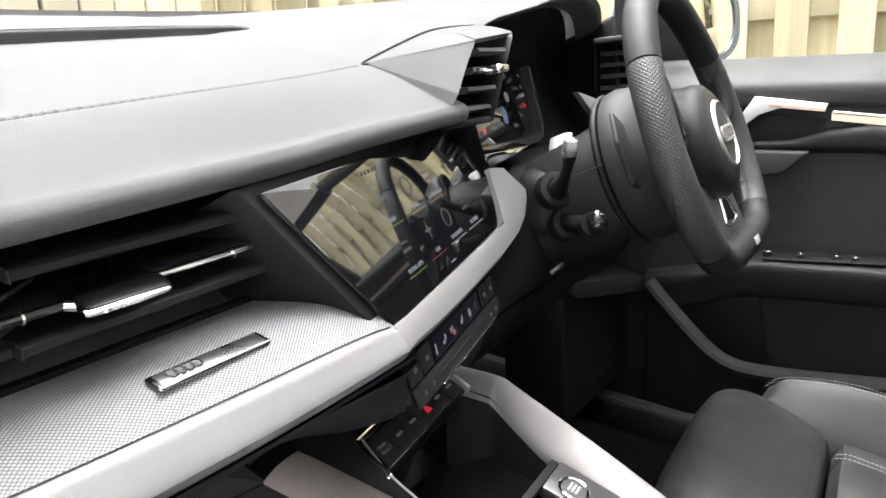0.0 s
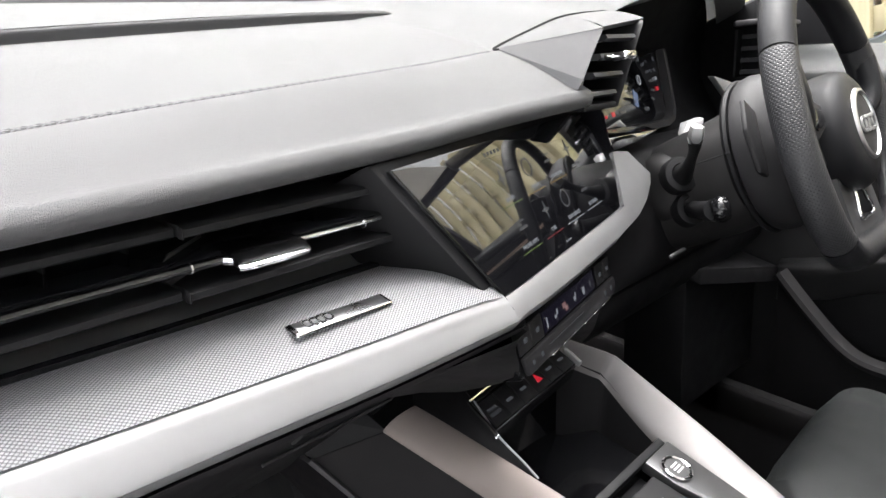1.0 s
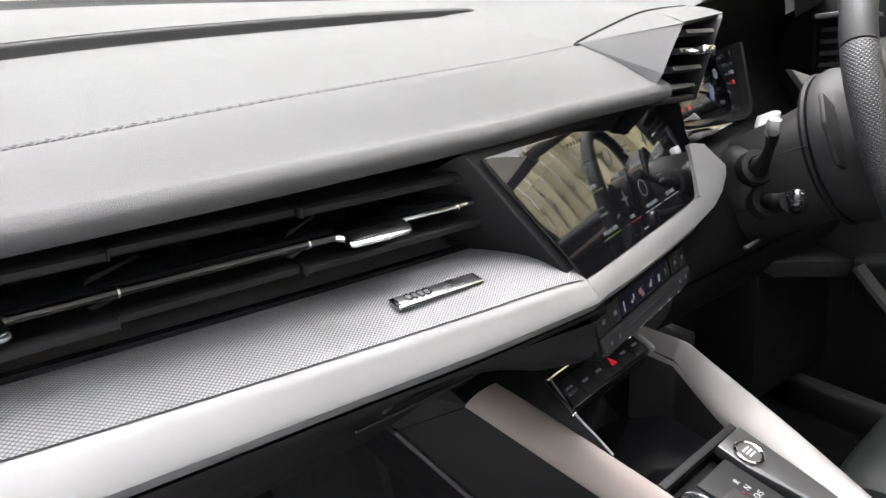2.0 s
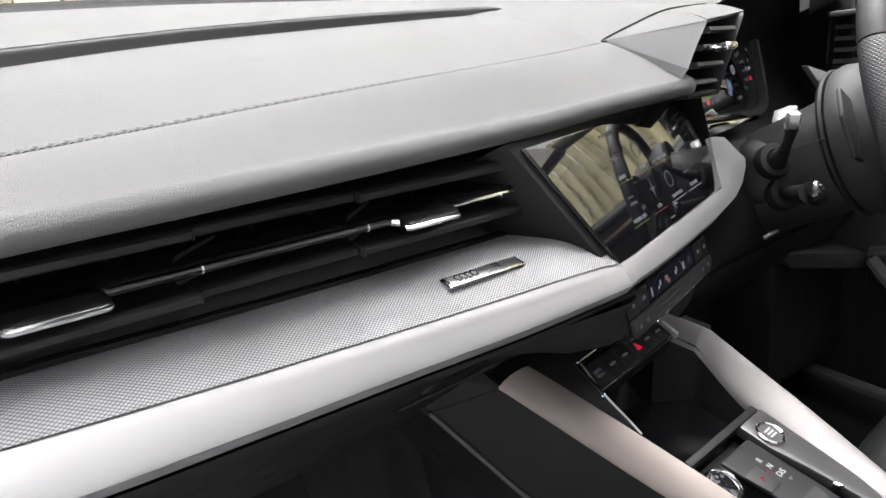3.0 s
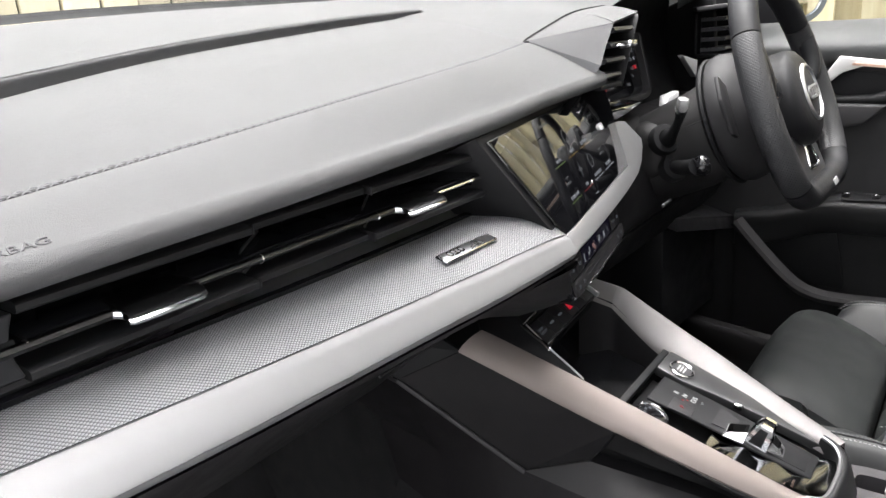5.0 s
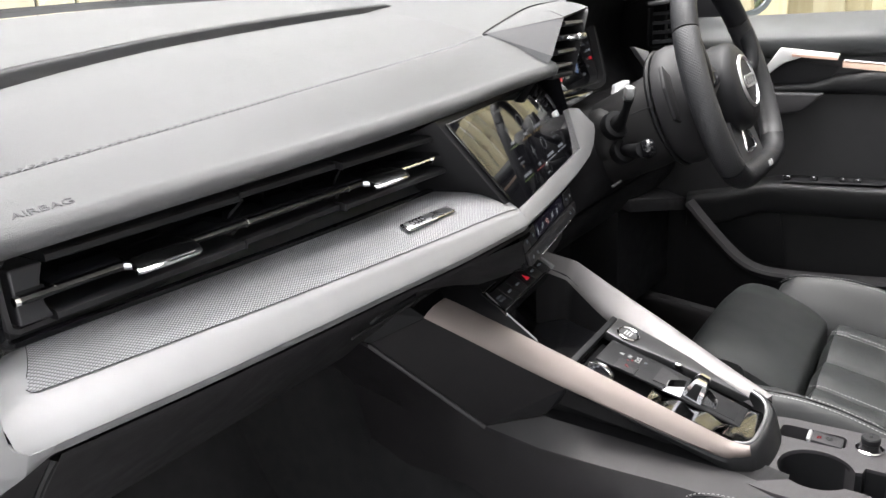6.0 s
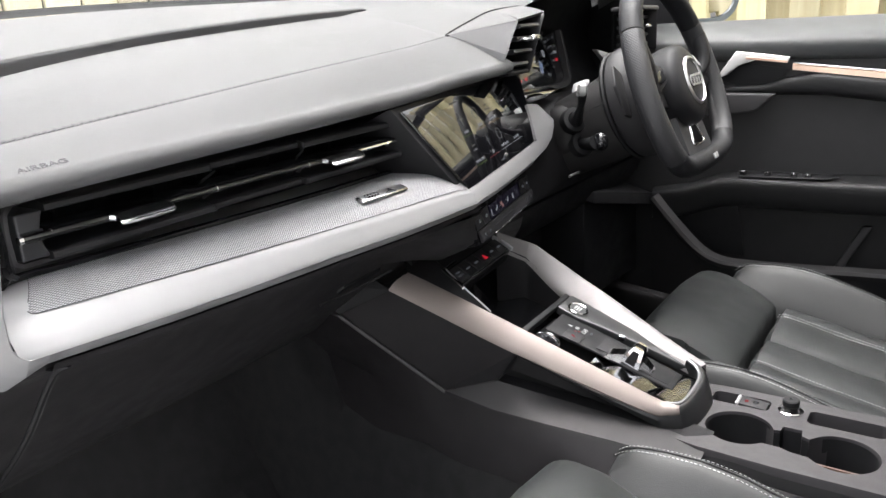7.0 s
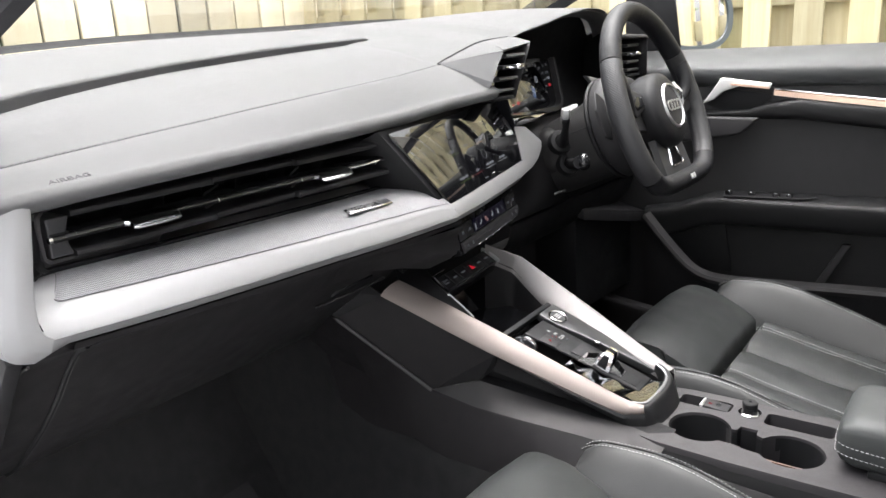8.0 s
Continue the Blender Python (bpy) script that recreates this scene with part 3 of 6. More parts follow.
for k in range(9):
    x = -0.63 + 0.045 * k
    part("vane", prism([V(x, 0.036, 0.727), V(x, 0.055, 0.727), V(x, 0.055, 0.776), V(x, 0.036, 0.776)], (0.0015, 0, 0)), BLACK, vent)
for x in (-0.583, -0.343):
    prof = [(0.014, 0.0048), (0.0, 0.0052), (-0.012, 0.0030), (-0.0175, -0.0012), (-0.0165, -0.0045), (-0.006, -0.0050), (0.014, -0.0045)]
    loops = []
    for u, sc in ((-0.0245, 0.45), (-0.0235, 0.8), (-0.020, 1.0), (0.020, 1.0), (0.0235, 0.8), (0.0245, 0.45)):
        loops.append([V(x + u, p * (0.8 + 0.2 * sc) + 0.0, 0.7508 + q * sc) for p, q in prof])
    tab = part("tab", loft(loops), TAB_BLACK, vent, "dark chrome tab with a bright lip")
    part("lip", loft([[V(x + u, -0.0172 * (0.82 + 0.18 * sc), 0.7488), V(x + u, -0.0188 * (0.82 + 0.18 * sc), 0.7475), V(x + u, -0.0175 * (0.82 + 0.18 * sc), 0.7462 - 0.001 * sc), V(x + u, -0.012 * (0.82 + 0.18 * sc), 0.7458), V(x + u, -0.012, 0.7475)] for u, sc in ((-0.025, 0.3), (-0.022, 0.9), (0, 1), (0.022, 0.9), (0.025, 0.3))]), CHROME, tab)
    part("post", tube([V(x - 0.026, -0.003, 0.750), V(x - 0.022, -0.008, 0.7495)], 0.0028), CHROME, tab)
    part("post", tube([V(x + 0.022, -0.006, 0.7505), V(x + 0.026, -0.003, 0.7508)], 0.0024), CHROME, tab)

# ---- display ----
SCR_O, SCR_X = V(-0.1645, -0.047, 0.6803), V(0.277, 0.051, 0.013)
SX = SCR_X.normalized()
SY = V(0.0, math.sin(radians(25)), math.cos(radians(25)))
SY = (SY - SX * SY.dot(SX)).normalized()
SN = SX.cross(SY)
scr = axes(SCR_O, SX, SY)
display = thing("infotainment_display", SCR_O, "black glass touch screen with dim menu icons", "screen")


def on_screen(u, v, h=0.0):
    return scr @ V(u, v, h)


def glow(name, color, strength):
    m = Nodes(name)
    m.set(Base_Color=(0.01, 0.01, 0.01), Emission_Color=color, Emission_Strength=strength, Roughness=0.2)
    return m.mat


LIT = glow("lit_white_symbols", (0.8, 0.85, 0.95), 0.035)
LIT_DIM = glow("lit_grey_symbols", (0.7, 0.75, 0.85), 0.010)
LIT_PINK = glow("lit_pink_symbols", (0.9, 0.5, 0.5), 0.03)
LIT_RED = glow("lit_red_symbols", (1.0, 0.03, 0.06), 0.07)
LIT_GREEN = glow("lit_green_lines", (0.45, 0.8, 0.1), 0.018)
LINE_RED = glow("lit_red_lines", (0.9, 0.05, 0.08), 0.02)
LIT_ORANGE = glow("lit_orange_lines", (0.9, 0.5, 0.05), 0.03)
LIT_BLUE = glow("lit_blue_field", (0.03, 0.02, 0.10), 0.010)

glass_pts = [(-0.001, 0.0), (0.284, 0.0), (0.345, 0.1065), (-0.066, 0.117)]
part("glass", prism([on_screen(u, v) for u, v in glass_pts], SN * -0.008, 0.0015), GLASS_BLACK, display)
part("bezel", prism([on_screen(u, v, -0.004) for u, v in ((-0.010, -0.006), (0.286, -0.004), (0.298, 0.120), (-0.081, 0.125))], SN * -0.07, 0.002), BLACK, display)
part("glass_edge", tube([on_screen(-0.0015, 0.001, 0.0), on_screen(-0.0665, 0.1163, 0.0)], 0.0008, 6), DARK_CHROME, display)


def flat(u0, v0, u1, v1, m, h, parent, name, mat, push=0.0004):
    return part(name, prism([m @ V(u0, v0, h), m @ V(u1, v0, h), m @ V(u1, v1, h), m @ V(u0, v1, h)], (m.to_3x3() @ V(0, 0, 1)) * push), mat, parent, smooth=0)


for u, w, mat in ((0.049, 0.036, LIT_GREEN), (0.097, 0.036, LINE_RED), (0.145, 0.040, LIT), (0.195, 0.040, LIT)):
    flat(u, 0.0175, u + w, 0.0183, scr, 0.0001, display, "underline", mat)
for u, w, mat in ((0.049, 0.036, LIT_GREEN), (0.097, 0.036, LIT_ORANGE), (0.145, 0.040, LIT_ORANGE), (0.195, 0.040, LIT_DIM)):
    flat(u, 0.0575, u + w, 0.0583, scr, 0.0001, display, "underline", mat)
for u, v, text in ((0.067, 0.0225, "PHONE APPS"), (0.116, 0.0225, "CAR"), (0.165, 0.0225, "FAVOURITES"), (0.215, 0.0225, "SETTINGS"), (0.067, 0.0625, "RADIO"), (0.116, 0.0625, "MEDIA"), (0.165, 0.0625, "TELEPHONE")):
    lettering(text, scr @ pose(u, v, 0.0001), 0.0050, 0.0002, LIT, "menu_word", display)
for u, v, w in ((0.213, 0.0625, 0.018),):
    flat(u - w / 2, v - 0.0012, u + w / 2, v + 0.0012, scr, 0.0001, display, "menu_bar", LIT_DIM)
for k in range(5):
    flat(0.056 + 0.006 * k, 0.1015, 0.0585 + 0.006 * k, 0.1045, scr, 0.0001, display, "status_mark", LIT_DIM)
flat(0.128, 0.0058, 0.139, 0.0068, scr, 0.0001, display, "home_bar", LIT)
for v in (0.040, 0.080):
    for k, u in enumerate((0.067, 0.116, 0.160, 0.208)):
        if (k + int(v * 100)) % 3 == 0:
            part("icon", lathe([(0.0085, 0), (0.0085, 0.0003), (0.0072, 0.0003), (0.0072, 0)], scr @ pose(u, v, 0.0001), 24, False), LIT_DIM, display)
        elif (k + int(v * 100)) % 3 == 1:
            bm = prism([scr @ V(u - 0.008, v - 0.004, 0.0001), scr @ V(u + 0.008, v - 0.004, 0.0001), scr @ V(u + 0.006, v - 0.0015, 0.0001), scr @ V(u - 0.006, v - 0.0015, 0.0001)], SN * 0.0003)
            prism([scr @ V(u - 0.006, v + 0.0025, 0.0001), scr @ V(u + 0.006, v + 0.0025, 0.0001), scr @ V(u + 0.004, v + 0.004, 0.0001), scr @ V(u - 0.004, v + 0.004, 0.0001)], SN * 0.0003, bm=bm)
            part("icon", bm, LIT_DIM, display, smooth=0)
        else:
            star = [scr @ V(u + r * math.sin(a), v + r * math.cos(a), 0.0001) for a, r in [(math.pi * j / 4, 0.0085 if j % 2 == 0 else 0.0022) for j in range(8)]]
            part("icon", prism(star, SN * 0.0003), LIT_DIM, display, smooth=0)

# silver frame under and beside the screen, going on from the ledge
rows = []
stations = [((0.020, -0.0005), (0.020, -0.0195)), ((0.05, -0.0005), (0.060, -0.0215)), ((0.10, -0.0005), (0.112, -0.0225)), ((0.16, -0.0005), (0.170, -0.0228)), ((0.22, -0.0005), (0.245, -0.0222)), ((0.262, -0.0005), (0.312, -0.0185)),
            ((0.2835, -0.0005), (0.353, -0.0105)), ((0.2842, 0.001), (0.387, 0.0025)), ((0.2870, 0.006), (0.3985, 0.0120)), ((0.299, 0.026), (0.379, 0.0290)), ((0.310, 0.046), (0.359, 0.0470)), ((0.3155, 0.0550), (0.340, 0.0510))]
pairs = [(on(DECOR_LOW, -0.168), on(EDGE, -0.168))] + [(on_screen(*p), on_screen(*q)) for p, q in stations]
rows = []
for a, b in pairs:
    out = (b - a).normalized()
    under = V(0, 0.0058, -0.0082) if b.x < 0.10 else -SN * 0.010
    rows.append([a - SN * 0.010, a, a + out * 0.001 + SN * 0.0004, lerp(a, b, 0.5) + SN * 0.0014, b - out * 0.0012 + SN * 0.0002, b, b + under, b + under + V(0, 0.016, -0.003)])
rows = [[r[j] for r in rows] for j in range(len(rows[0]))]
part("screen_surround", sheet(rows, -0.002), SILVER, dashboard, "satin silver frame below the screen", smooth=30)

# ---- climate panel ----
climate = thing("climate_panel", (-0.03, -0.03, 0.62), "black climate control panel with small toggles", "control panel")
cl = axes(V(-0.130, -0.037, 0.598), V(0.98, 0.18, 0.03), V(0, 0.2, 0.98))
CN = cl.to_3x3() @ V(0, 0, 1)
part("panel", prism([cl @ V(u, v, 0) for u, v in ((-0.009, 0.012), (-0.004, 0.0), (0.222, 0.0), (0.232, 0.012), (0.232, 0.058), (-0.009, 0.058))], CN * -0.06, 0.002), GLOSS, climate)
flat(0.054, 0.0195, 0.180, 0.038, cl, 0.0002, climate, "readout", LIT_BLUE)
for u, w, v, hgt, mat in ((0.060, 0.0025, 0.027, 0.009, LIT), (0.078, 0.004, 0.026, 0.003, LIT), (0.083, 0.003, 0.029, 0.005, LIT), (0.098, 0.007, 0.029, 0.005, LIT_PINK), (0.103, 0.006, 0.025, 0.004, LIT_PINK), (0.125, 0.005, 0.027, 0.004, LIT), (0.129, 0.002, 0.030, 0.004, LIT), (0.148, 0.005, 0.027, 0.007, LIT), (0.168, 0.003, 0.028, 0.006, LIT_DIM), (0.020, 0.005, 0.038, 0.002, LIT_RED)):
    flat(u, v - hgt / 2, u + w, v + hgt / 2, cl, 0.0005, climate, "readout_mark", mat)
for u0, u1 in ((0.001, 0.024), (0.026, 0.049), (0.185, 0.204), (0.206, 0.225)):
    key = part("key", prism([cl @ V(u0, 0.0195, 0), cl @ V(u1, 0.0195, 0), cl @ V(u1, 0.040, 0), cl @ V(u0, 0.040, 0)], CN * 0.002, 0.0006), HARD_DARK, climate)
    flat((u0 + u1) / 2 - 0.003, 0.0275, (u0 + u1) / 2 + 0.003, 0.0315, cl, 0.0021, key, "key_mark", LIT_DIM)
bar = part("toggle_bar", prism([cl @ V(0.004, 0.0015, 0), cl @ V(0.218, 0.0015, 0), cl @ V(0.226, 0.009, 0), cl @ V(0.226, 0.018, 0), cl @ V(0.0, 0.018, 0)], CN * 0.005, 0.0018), HARD_DARK, climate, "dark grey row of toggle switches")
for k in range(6):
    u = 0.050 + 0.0262 * k
    part("toggle_tip", box((0.0235, 0.0016, 0.0020), cl @ pose(u + 0.0125, 0.0018, 0.0053), 0.0005), CHROME, bar)
    part("toggle_joint", box((0.0016, 0.0020, 0.0024), cl @ pose(u, 0.0019, 0.0054), 0.0005), CHROME, bar)
flat(0.050, 0.0118, 0.130, 0.0122, cl, 0.0051, bar, "toggle_line", LIT_DIM)
for u in (0.012, 0.030, 0.190, 0.208):
    flat(u, 0.008, u + 0.004, 0.012, cl, 0.0051, bar, "toggle_mark", LIT_DIM)

part("climate_fairing", sheet([curve_pts(r, 4) for r in (
    [V(-0.30, -0.046, 0.652), V(-0.30, -0.035, 0.645), V(-0.30, 0.020, 0.632), V(-0.30, 0.06, 0.590)],
    [V(-0.22, -0.052, 0.650), V(-0.22, -0.040, 0.642), V(-0.22, 0.012, 0.622), V(-0.22, 0.055, 0.588)],
    [V(-0.165, -0.056, 0.648), V(-0.165, -0.040, 0.636), V(-0.165, -0.012, 0.608), V(-0.165, 0.045, 0.578)],
    [V(-0.139, -0.048, 0.646), V(-0.139, -0.036, 0.630), V(-0.136, -0.033, 0.602), V(-0.132, 0.030, 0.570)],
    [V(-0.136, -0.030, 0.646), V(-0.136, -0.025, 0.630), V(-0.130, -0.020, 0.598), V(-0.12, 0.030, 0.568)])], 0.003), HARD_GREY, dashboard, "dark grey moulding beside the climate panel")

# ---- strip of push buttons ----
strip = thing("button_strip", (-0.02, 0.03, 0.55), "black strip of push buttons with red hazard triangle", "control panel")
HO = V(-0.112, 0.006, 0.531)
hz = axes(HO, V(0.162, 0.014, 0.004), V(0.012, 0.031, 0.012))
part("panel", prism([hz @ V(u, v, 0) for u, v in ((0, 0), (0.160, 0.0), (0.168, 0.034), (0.012, 0.036))], (hz.to_3x3() @ V(0, 0, -0.02)), 0.002), GLOSS, strip)
for k in range(6):
    u = 0.004 + 0.0255 * k
    b = part("button", prism([hz @ V(u, 0.002, 0), hz @ V(u + 0.0243, 0.002, 0), hz @ V(u + 0.0243 + 0.009, 0.031, 0), hz @ V(u + 0.009, 0.031, 0)], (hz.to_3x3() @ V(0, 0, 1)) * 0.003, 0.001), HARD_DARK, strip)
    cu = u + 0.0165
    if k == 3:
        part("hazard_mark", prism([hz @ V(cu - 0.006, 0.010, 0.0031), hz @ V(cu + 0.005, 0.010, 0.0031), hz @ V(cu + 0.001, 0.0205, 0.0031)], (hz.to_3x3() @ V(0, 0, 1)) * 0.0004), LIT_RED, b, "lit red triangle", smooth=0)
    elif k == 0:
        lettering("DRIVE", hz @ pose(cu - 0.001, 0.018, 0.0031), 0.0052, 0.0002, LIT_DIM, "button_word", b)
        lettering("SELECT", hz @ pose(cu - 0.002, 0.0125, 0.0031), 0.0052, 0.0002, LIT_DIM, "button_word", b)
    else:
        flat(cu - 0.006, 0.0135, cu + 0.004, 0.0165, hz, 0.0031, b, "button_mark", LIT_DIM)
part("chrome_end", sweep(curve_pts([hz @ V(0.05, 0.039, 0.001), hz @ V(0.014, 0.038, 0.001), hz @ V(0.007, 0.034, 0.002), hz @ V(-0.004, 0.0, 0.002), hz @ V(-0.005, -0.004, 0.001)], 4), ring(0.0018, 8, 1.0, 1.6), hz.to_3x3() @ V(0, 0, 1)), CHROME, strip)
part("chrome_end", sweep(curve_pts([hz @ V(0.171, 0.036, 0.001), hz @ V(0.168, 0.018, 0.002), hz @ V(0.163, -0.002, 0.001)], 4), ring(0.0028, 8, 1.0, 1.4), hz.to_3x3() @ V(0, 0, 1)), SILVER, strip)

# ---- centre vent in the wedge ----
VENT_SLAT = plain("satin_vent_slat", (0.035, 0.035, 0.038), 0.32, spec=0.6)


def round_vent(name, x0, x1, y, z0, z1, slope, tab_x, label, slope_r=0.0):
    v = thing(name, ((x0 + x1) / 2, y, (z0 + z1) / 2), label, "air vent", "driver's vents")
    part("back_wall", prism([V(x0, y + 0.05, z0), V(x1, y + 0.05, z0), V(x1 + slope_r, y + 0.05, z1), V(x0 + slope, y + 0.05, z1)], (0, 0.004, 0)), BLACK, v)
    for k in range(4):
        t = (k + 0.45) / 4
        z, xa, xb = lerp(z0, z1, t), x0 + slope * t, x1 + slope_r * t
        part("slat", loft([[V(x, y + d, z + 0.0035), V(x, y + d - 0.002, z), V(x, y + d + 0.003, z - 0.003), V(x, y + 0.045, z - 0.004), V(x, y + 0.045, z + 0.002)] for x, d in ((xa + 0.004, 0.003), (xb - 0.004, 0.003))]), VENT_SLAT, v)
    part("bottom_rim", prism([V(x0, y, z0 - 0.006), V(x1, y, z0 - 0.006), V(x1, y, z0), V(x0, y, z0)], (0, 0.05, 0), 0.002), BLACK, v)
    zt = lerp(z0, z1, 0.62)
    part("chrome_edge", tube([V(x0 + slope * 0.62 + 0.006, y - 0.001, zt), V(tab_x, y - 0.001, zt)], 0.0022), CHROME, v)
    part("tab", box((0.022, 0.018, 0.008), pose(tab_x + 0.010, y - 0.008, zt, -10), 0.003, 3), CHROME, v)
    return v


round_vent("centre_air_vent", 0.036, 0.098, 0.006, 0.802, 0.872, 0.045, 0.085, "dark slatted vent beside the instruments with chrome tab", 0.05)
part("vent_cheek", prism([V(0.100, 0.006, 0.796), V(0.150, 0.006, 0.876), V(0.158, 0.010, 0.880), V(0.106, 0.010, 0.796)], (0.004, 0.05, 0), 0.001), BLACK, dashboard)
round_vent("outer_air_vent", 0.585, 0.655, 0.020, 0.800, 0.868, 0.0, 0.60, "dark slatted vent by the driver's door")
part("outer_vent_hood", prism([V(0.535, 0.055, 0.872), V(0.560, 0.012, 0.876), V(0.665, 0.004, 0.872), V(0.70, 0.02, 0.868), V(0.70, 0.12, 0.872)], (0, 0.002, 0.008), 0.003), HARD_GREY, dashboard)
part("outer_vent_side", prism([V(0.660, 0.006, 0.795), V(0.660, 0.006, 0.872), V(0.70, 0.03, 0.868), V(0.70, 0.03, 0.79)], (0, 0.06, 0), 0.003), HARD_DARK, dashboard)

# ---- instrument display ----
cp_i = axes((0.35, 0.125, 0.80), (1, 0, 0), (0, 0.1, 0.3))
cluster = thing("instrument_display", (0.35, 0.125, 0.78), "dark digital instrument display with red warning lights", "screen")
part("glass", prism([cp_i @ V(u, v, 0) for u, v in ((-0.17, -0.052), (0.078, -0.052), (0.092, -0.04), (0.108, 0.040), (0.100, 0.050), (-0.17, 0.050))], (cp_i.to_3x3() @ V(0, 0, -0.006)), 0.001), GLASS_BLACK, cluster)
part("bezel", sweep([cp_i @ V(u, v, 0.004) for u, v in ((-0.17, -0.060), (0.070, -0.058), (0.088, -0.053), (0.098, -0.042), (0.116, 0.045))], [(-0.006, -0.004), (0.006, -0.004), (0.005, 0.006), (-0.003, 0.006)], cp_i.to_3x3() @ V(0, 0, 1)), HARD_DARK, cluster)
for k in range(13):
    a = radians(-130 + 260 * k / 12)
    part("dial_mark", box((0.003, 0.006, 0.0004), cp_i @ pose(0.035 + 0.036 * math.sin(a), 0.002 + 0.036 * math.cos(a), 0.0005, 0, 0, -math.degrees(a))), LIT_DIM, cluster, smooth=0)
lettering("0", cp_i @ pose(0.035, 0.006, 0.0005), 0.020, 0.0002, LIT, "dial_figure", cluster)
part("dial_field", prism([cp_i @ V(u, v, 0.0003) for u, v in ((0.004, -0.026), (0.014, -0.030), (0.020, -0.012), (0.010, -0.004))], cp_i.to_3x3() @ V(0, 0, 0.0003)), glow("lit_pale_blue", (0.25, 0.4, 0.8), 0.04), cluster, smooth=0)
for u, v, w, hgt, mat in ((0.080, -0.011, 0.006, 0.006, LIT_RED), (0.083, 0.004, 0.006, 0.005, LIT), (0.086, 0.016, 0.005, 0.005, LIT_DIM), (0.090, 0.032, 0.005, 0.005, LIT_DIM), (-0.080, -0.037, 0.005, 0.004, LIT_RED), (-0.062, -0.036, 0.008, 0.006, LIT_RED), (-0.040, -0.034, 0.016, 0.004, LIT_DIM), (-0.075, -0.026, 0.014, 0.004, LIT_DIM), (0.030, -0.036, 0.012, 0.005, LIT_DIM), (-0.03, -0.024, 0.024, 0.005, LIT_DIM), (-0.05, 0.034, 0.020, 0.004, LIT_DIM)):
    flat(u, v, u + w, v + hgt, cp_i, 0.0003, cluster, "instrument_mark", mat)
part("gloss_strip", prism([V(0.172, 0.0480, 0.7405), V(0.262, 0.0640, 0.7405), V(0.318, 0.0640, 0.7495), V(0.172, 0.0545, 0.7545)], (0, 0.03, 0.004), 0.001), DARK_MIRROR, dashboard, "mirror-finish black strip")
part("strip_tip", prism([V(0.322, 0.030, 0.742), V(0.352, 0.020, 0.748), V(0.358, 0.022, 0.762), V(0.338, 0.034, 0.756)], (0, 0.012, 0), 0.002), SILVER, dashboard)
# Silver triangle standing for window light on the cheek beside the instruments.
part("lit_cheek", prism([V(0.453, 0.05, 0.808), V(0.527, 0.05, 0.766), V(0.530, 0.05, 0.794)], (0, 0.01, 0), 0.001), SILVER, dashboard)

# ---- driver's lower dash ----
rows = []
for k in range(15):
    x = lerp(0.12, 0.69, k / 14)
    back = 0.055 * max(0.0, 1 - (x - 0.12) / 0.24) ** 0.7
    rows.append(curve_pts([V(x, 0.10 + back, 0.735), V(x, 0.045 + back, 0.728), V(x, 0.015 + back, 0.71), V(x, 0.004 + back, 0.67), V(x, 0.012 + 0.4 * back, 0.62), V(x, 0.03, 0.585), V(x, 0.05, 0.58)], 4))
part("knee_panel", sheet(rows, 0.004), HARD_DARK, dashboard, "dark moulded knee panel")
part("knee_panel_lower", sheet([curve_pts([V(x, 0.045, 0.580), V(x, 0.035, 0.572), V(x, 0.05, 0.535), V(x, 0.11, 0.49), V(x, 0.25, 0.45)], 4) for x in [lerp(0.12, 0.66, k / 8) for k in range(9)]], 0.004), HARD_DARK, dashboard)
# Small grey bar for the thin light reflection on the grab lip.
part("knee_glint", box((0.055, 0.005, 0.004), pose(0.215, -0.012, 0.6216, 20, 4, 8), 0.0015), HARD_GREY, dashboard, "grey bar for the glint on the grab lip under the knee panel")
shelf = part("side_shelf", prism([V(0.42, 0.040, 0.519), V(0.700, 0.020, 0.4555), V(0.714, 0.020, 0.452), V(0.717, 0.023, 0.476), V(0.702, 0.022, 0.4815), V(0.42, 0.042, 0.544)], (0.0, 0.12, 0.035), 0.003), HARD_DARK, dashboard, "dark moulded shelf beside the driver's footwell")
part("shelf_body", prism([V(0.45, 0.075, 0.30), V(0.71, 0.060, 0.30), V(0.71, 0.060, 0.452), V(0.45, 0.075, 0.512)], (0.0, 0.10, 0.02), 0.004), BLACK, shelf)

# ---- steering column ----
WM = axes((0.345, -0.144, 0.752), (1, 0, 0), V(0, math.sin(radians(20)), math.cos(radians(20))))
column = thing("steering_column", (0.345, -0.05, 0.70), "dark moulded steering column shroud with two stalks", "steering column")
loops = []
for d, w, h, off in ((-0.090, 0.078, 0.066, -0.002), (-0.093, 0.084, 0.070, -0.004), (-0.100, 0.087, 0.072, -0.006), (-0.13, 0.088, 0.072, -0.012), (-0.22, 0.092, 0.068, -0.020)):
    loops.append([WM @ V(w * (abs(math.cos(a)) ** 0.7) * (1 if math.cos(a) > 0 else -1), off + h * (abs(math.sin(a)) ** 0.7) * (1 if math.sin(a) > 0 else -1), d) for a in [2 * math.pi * k / 28 for k in range(28)]])
TIP_GREY = plain("satin_tip_grey", (0.22, 0.22, 0.22), 0.45, metal=0.5)
COLUMN = plain("column_plastic", (0.012, 0.0115, 0.012), 0.55, grain=0.2, scale=1400, spec=0.25)
part("shroud", loft(loops), COLUMN, column)
part("shroud_groove", sweep([V(0.252, -0.052, 0.735), V(0.247, -0.01, 0.718), V(0.246, 0.03, 0.705)], ring(0.001, 6)), BLACK, column)
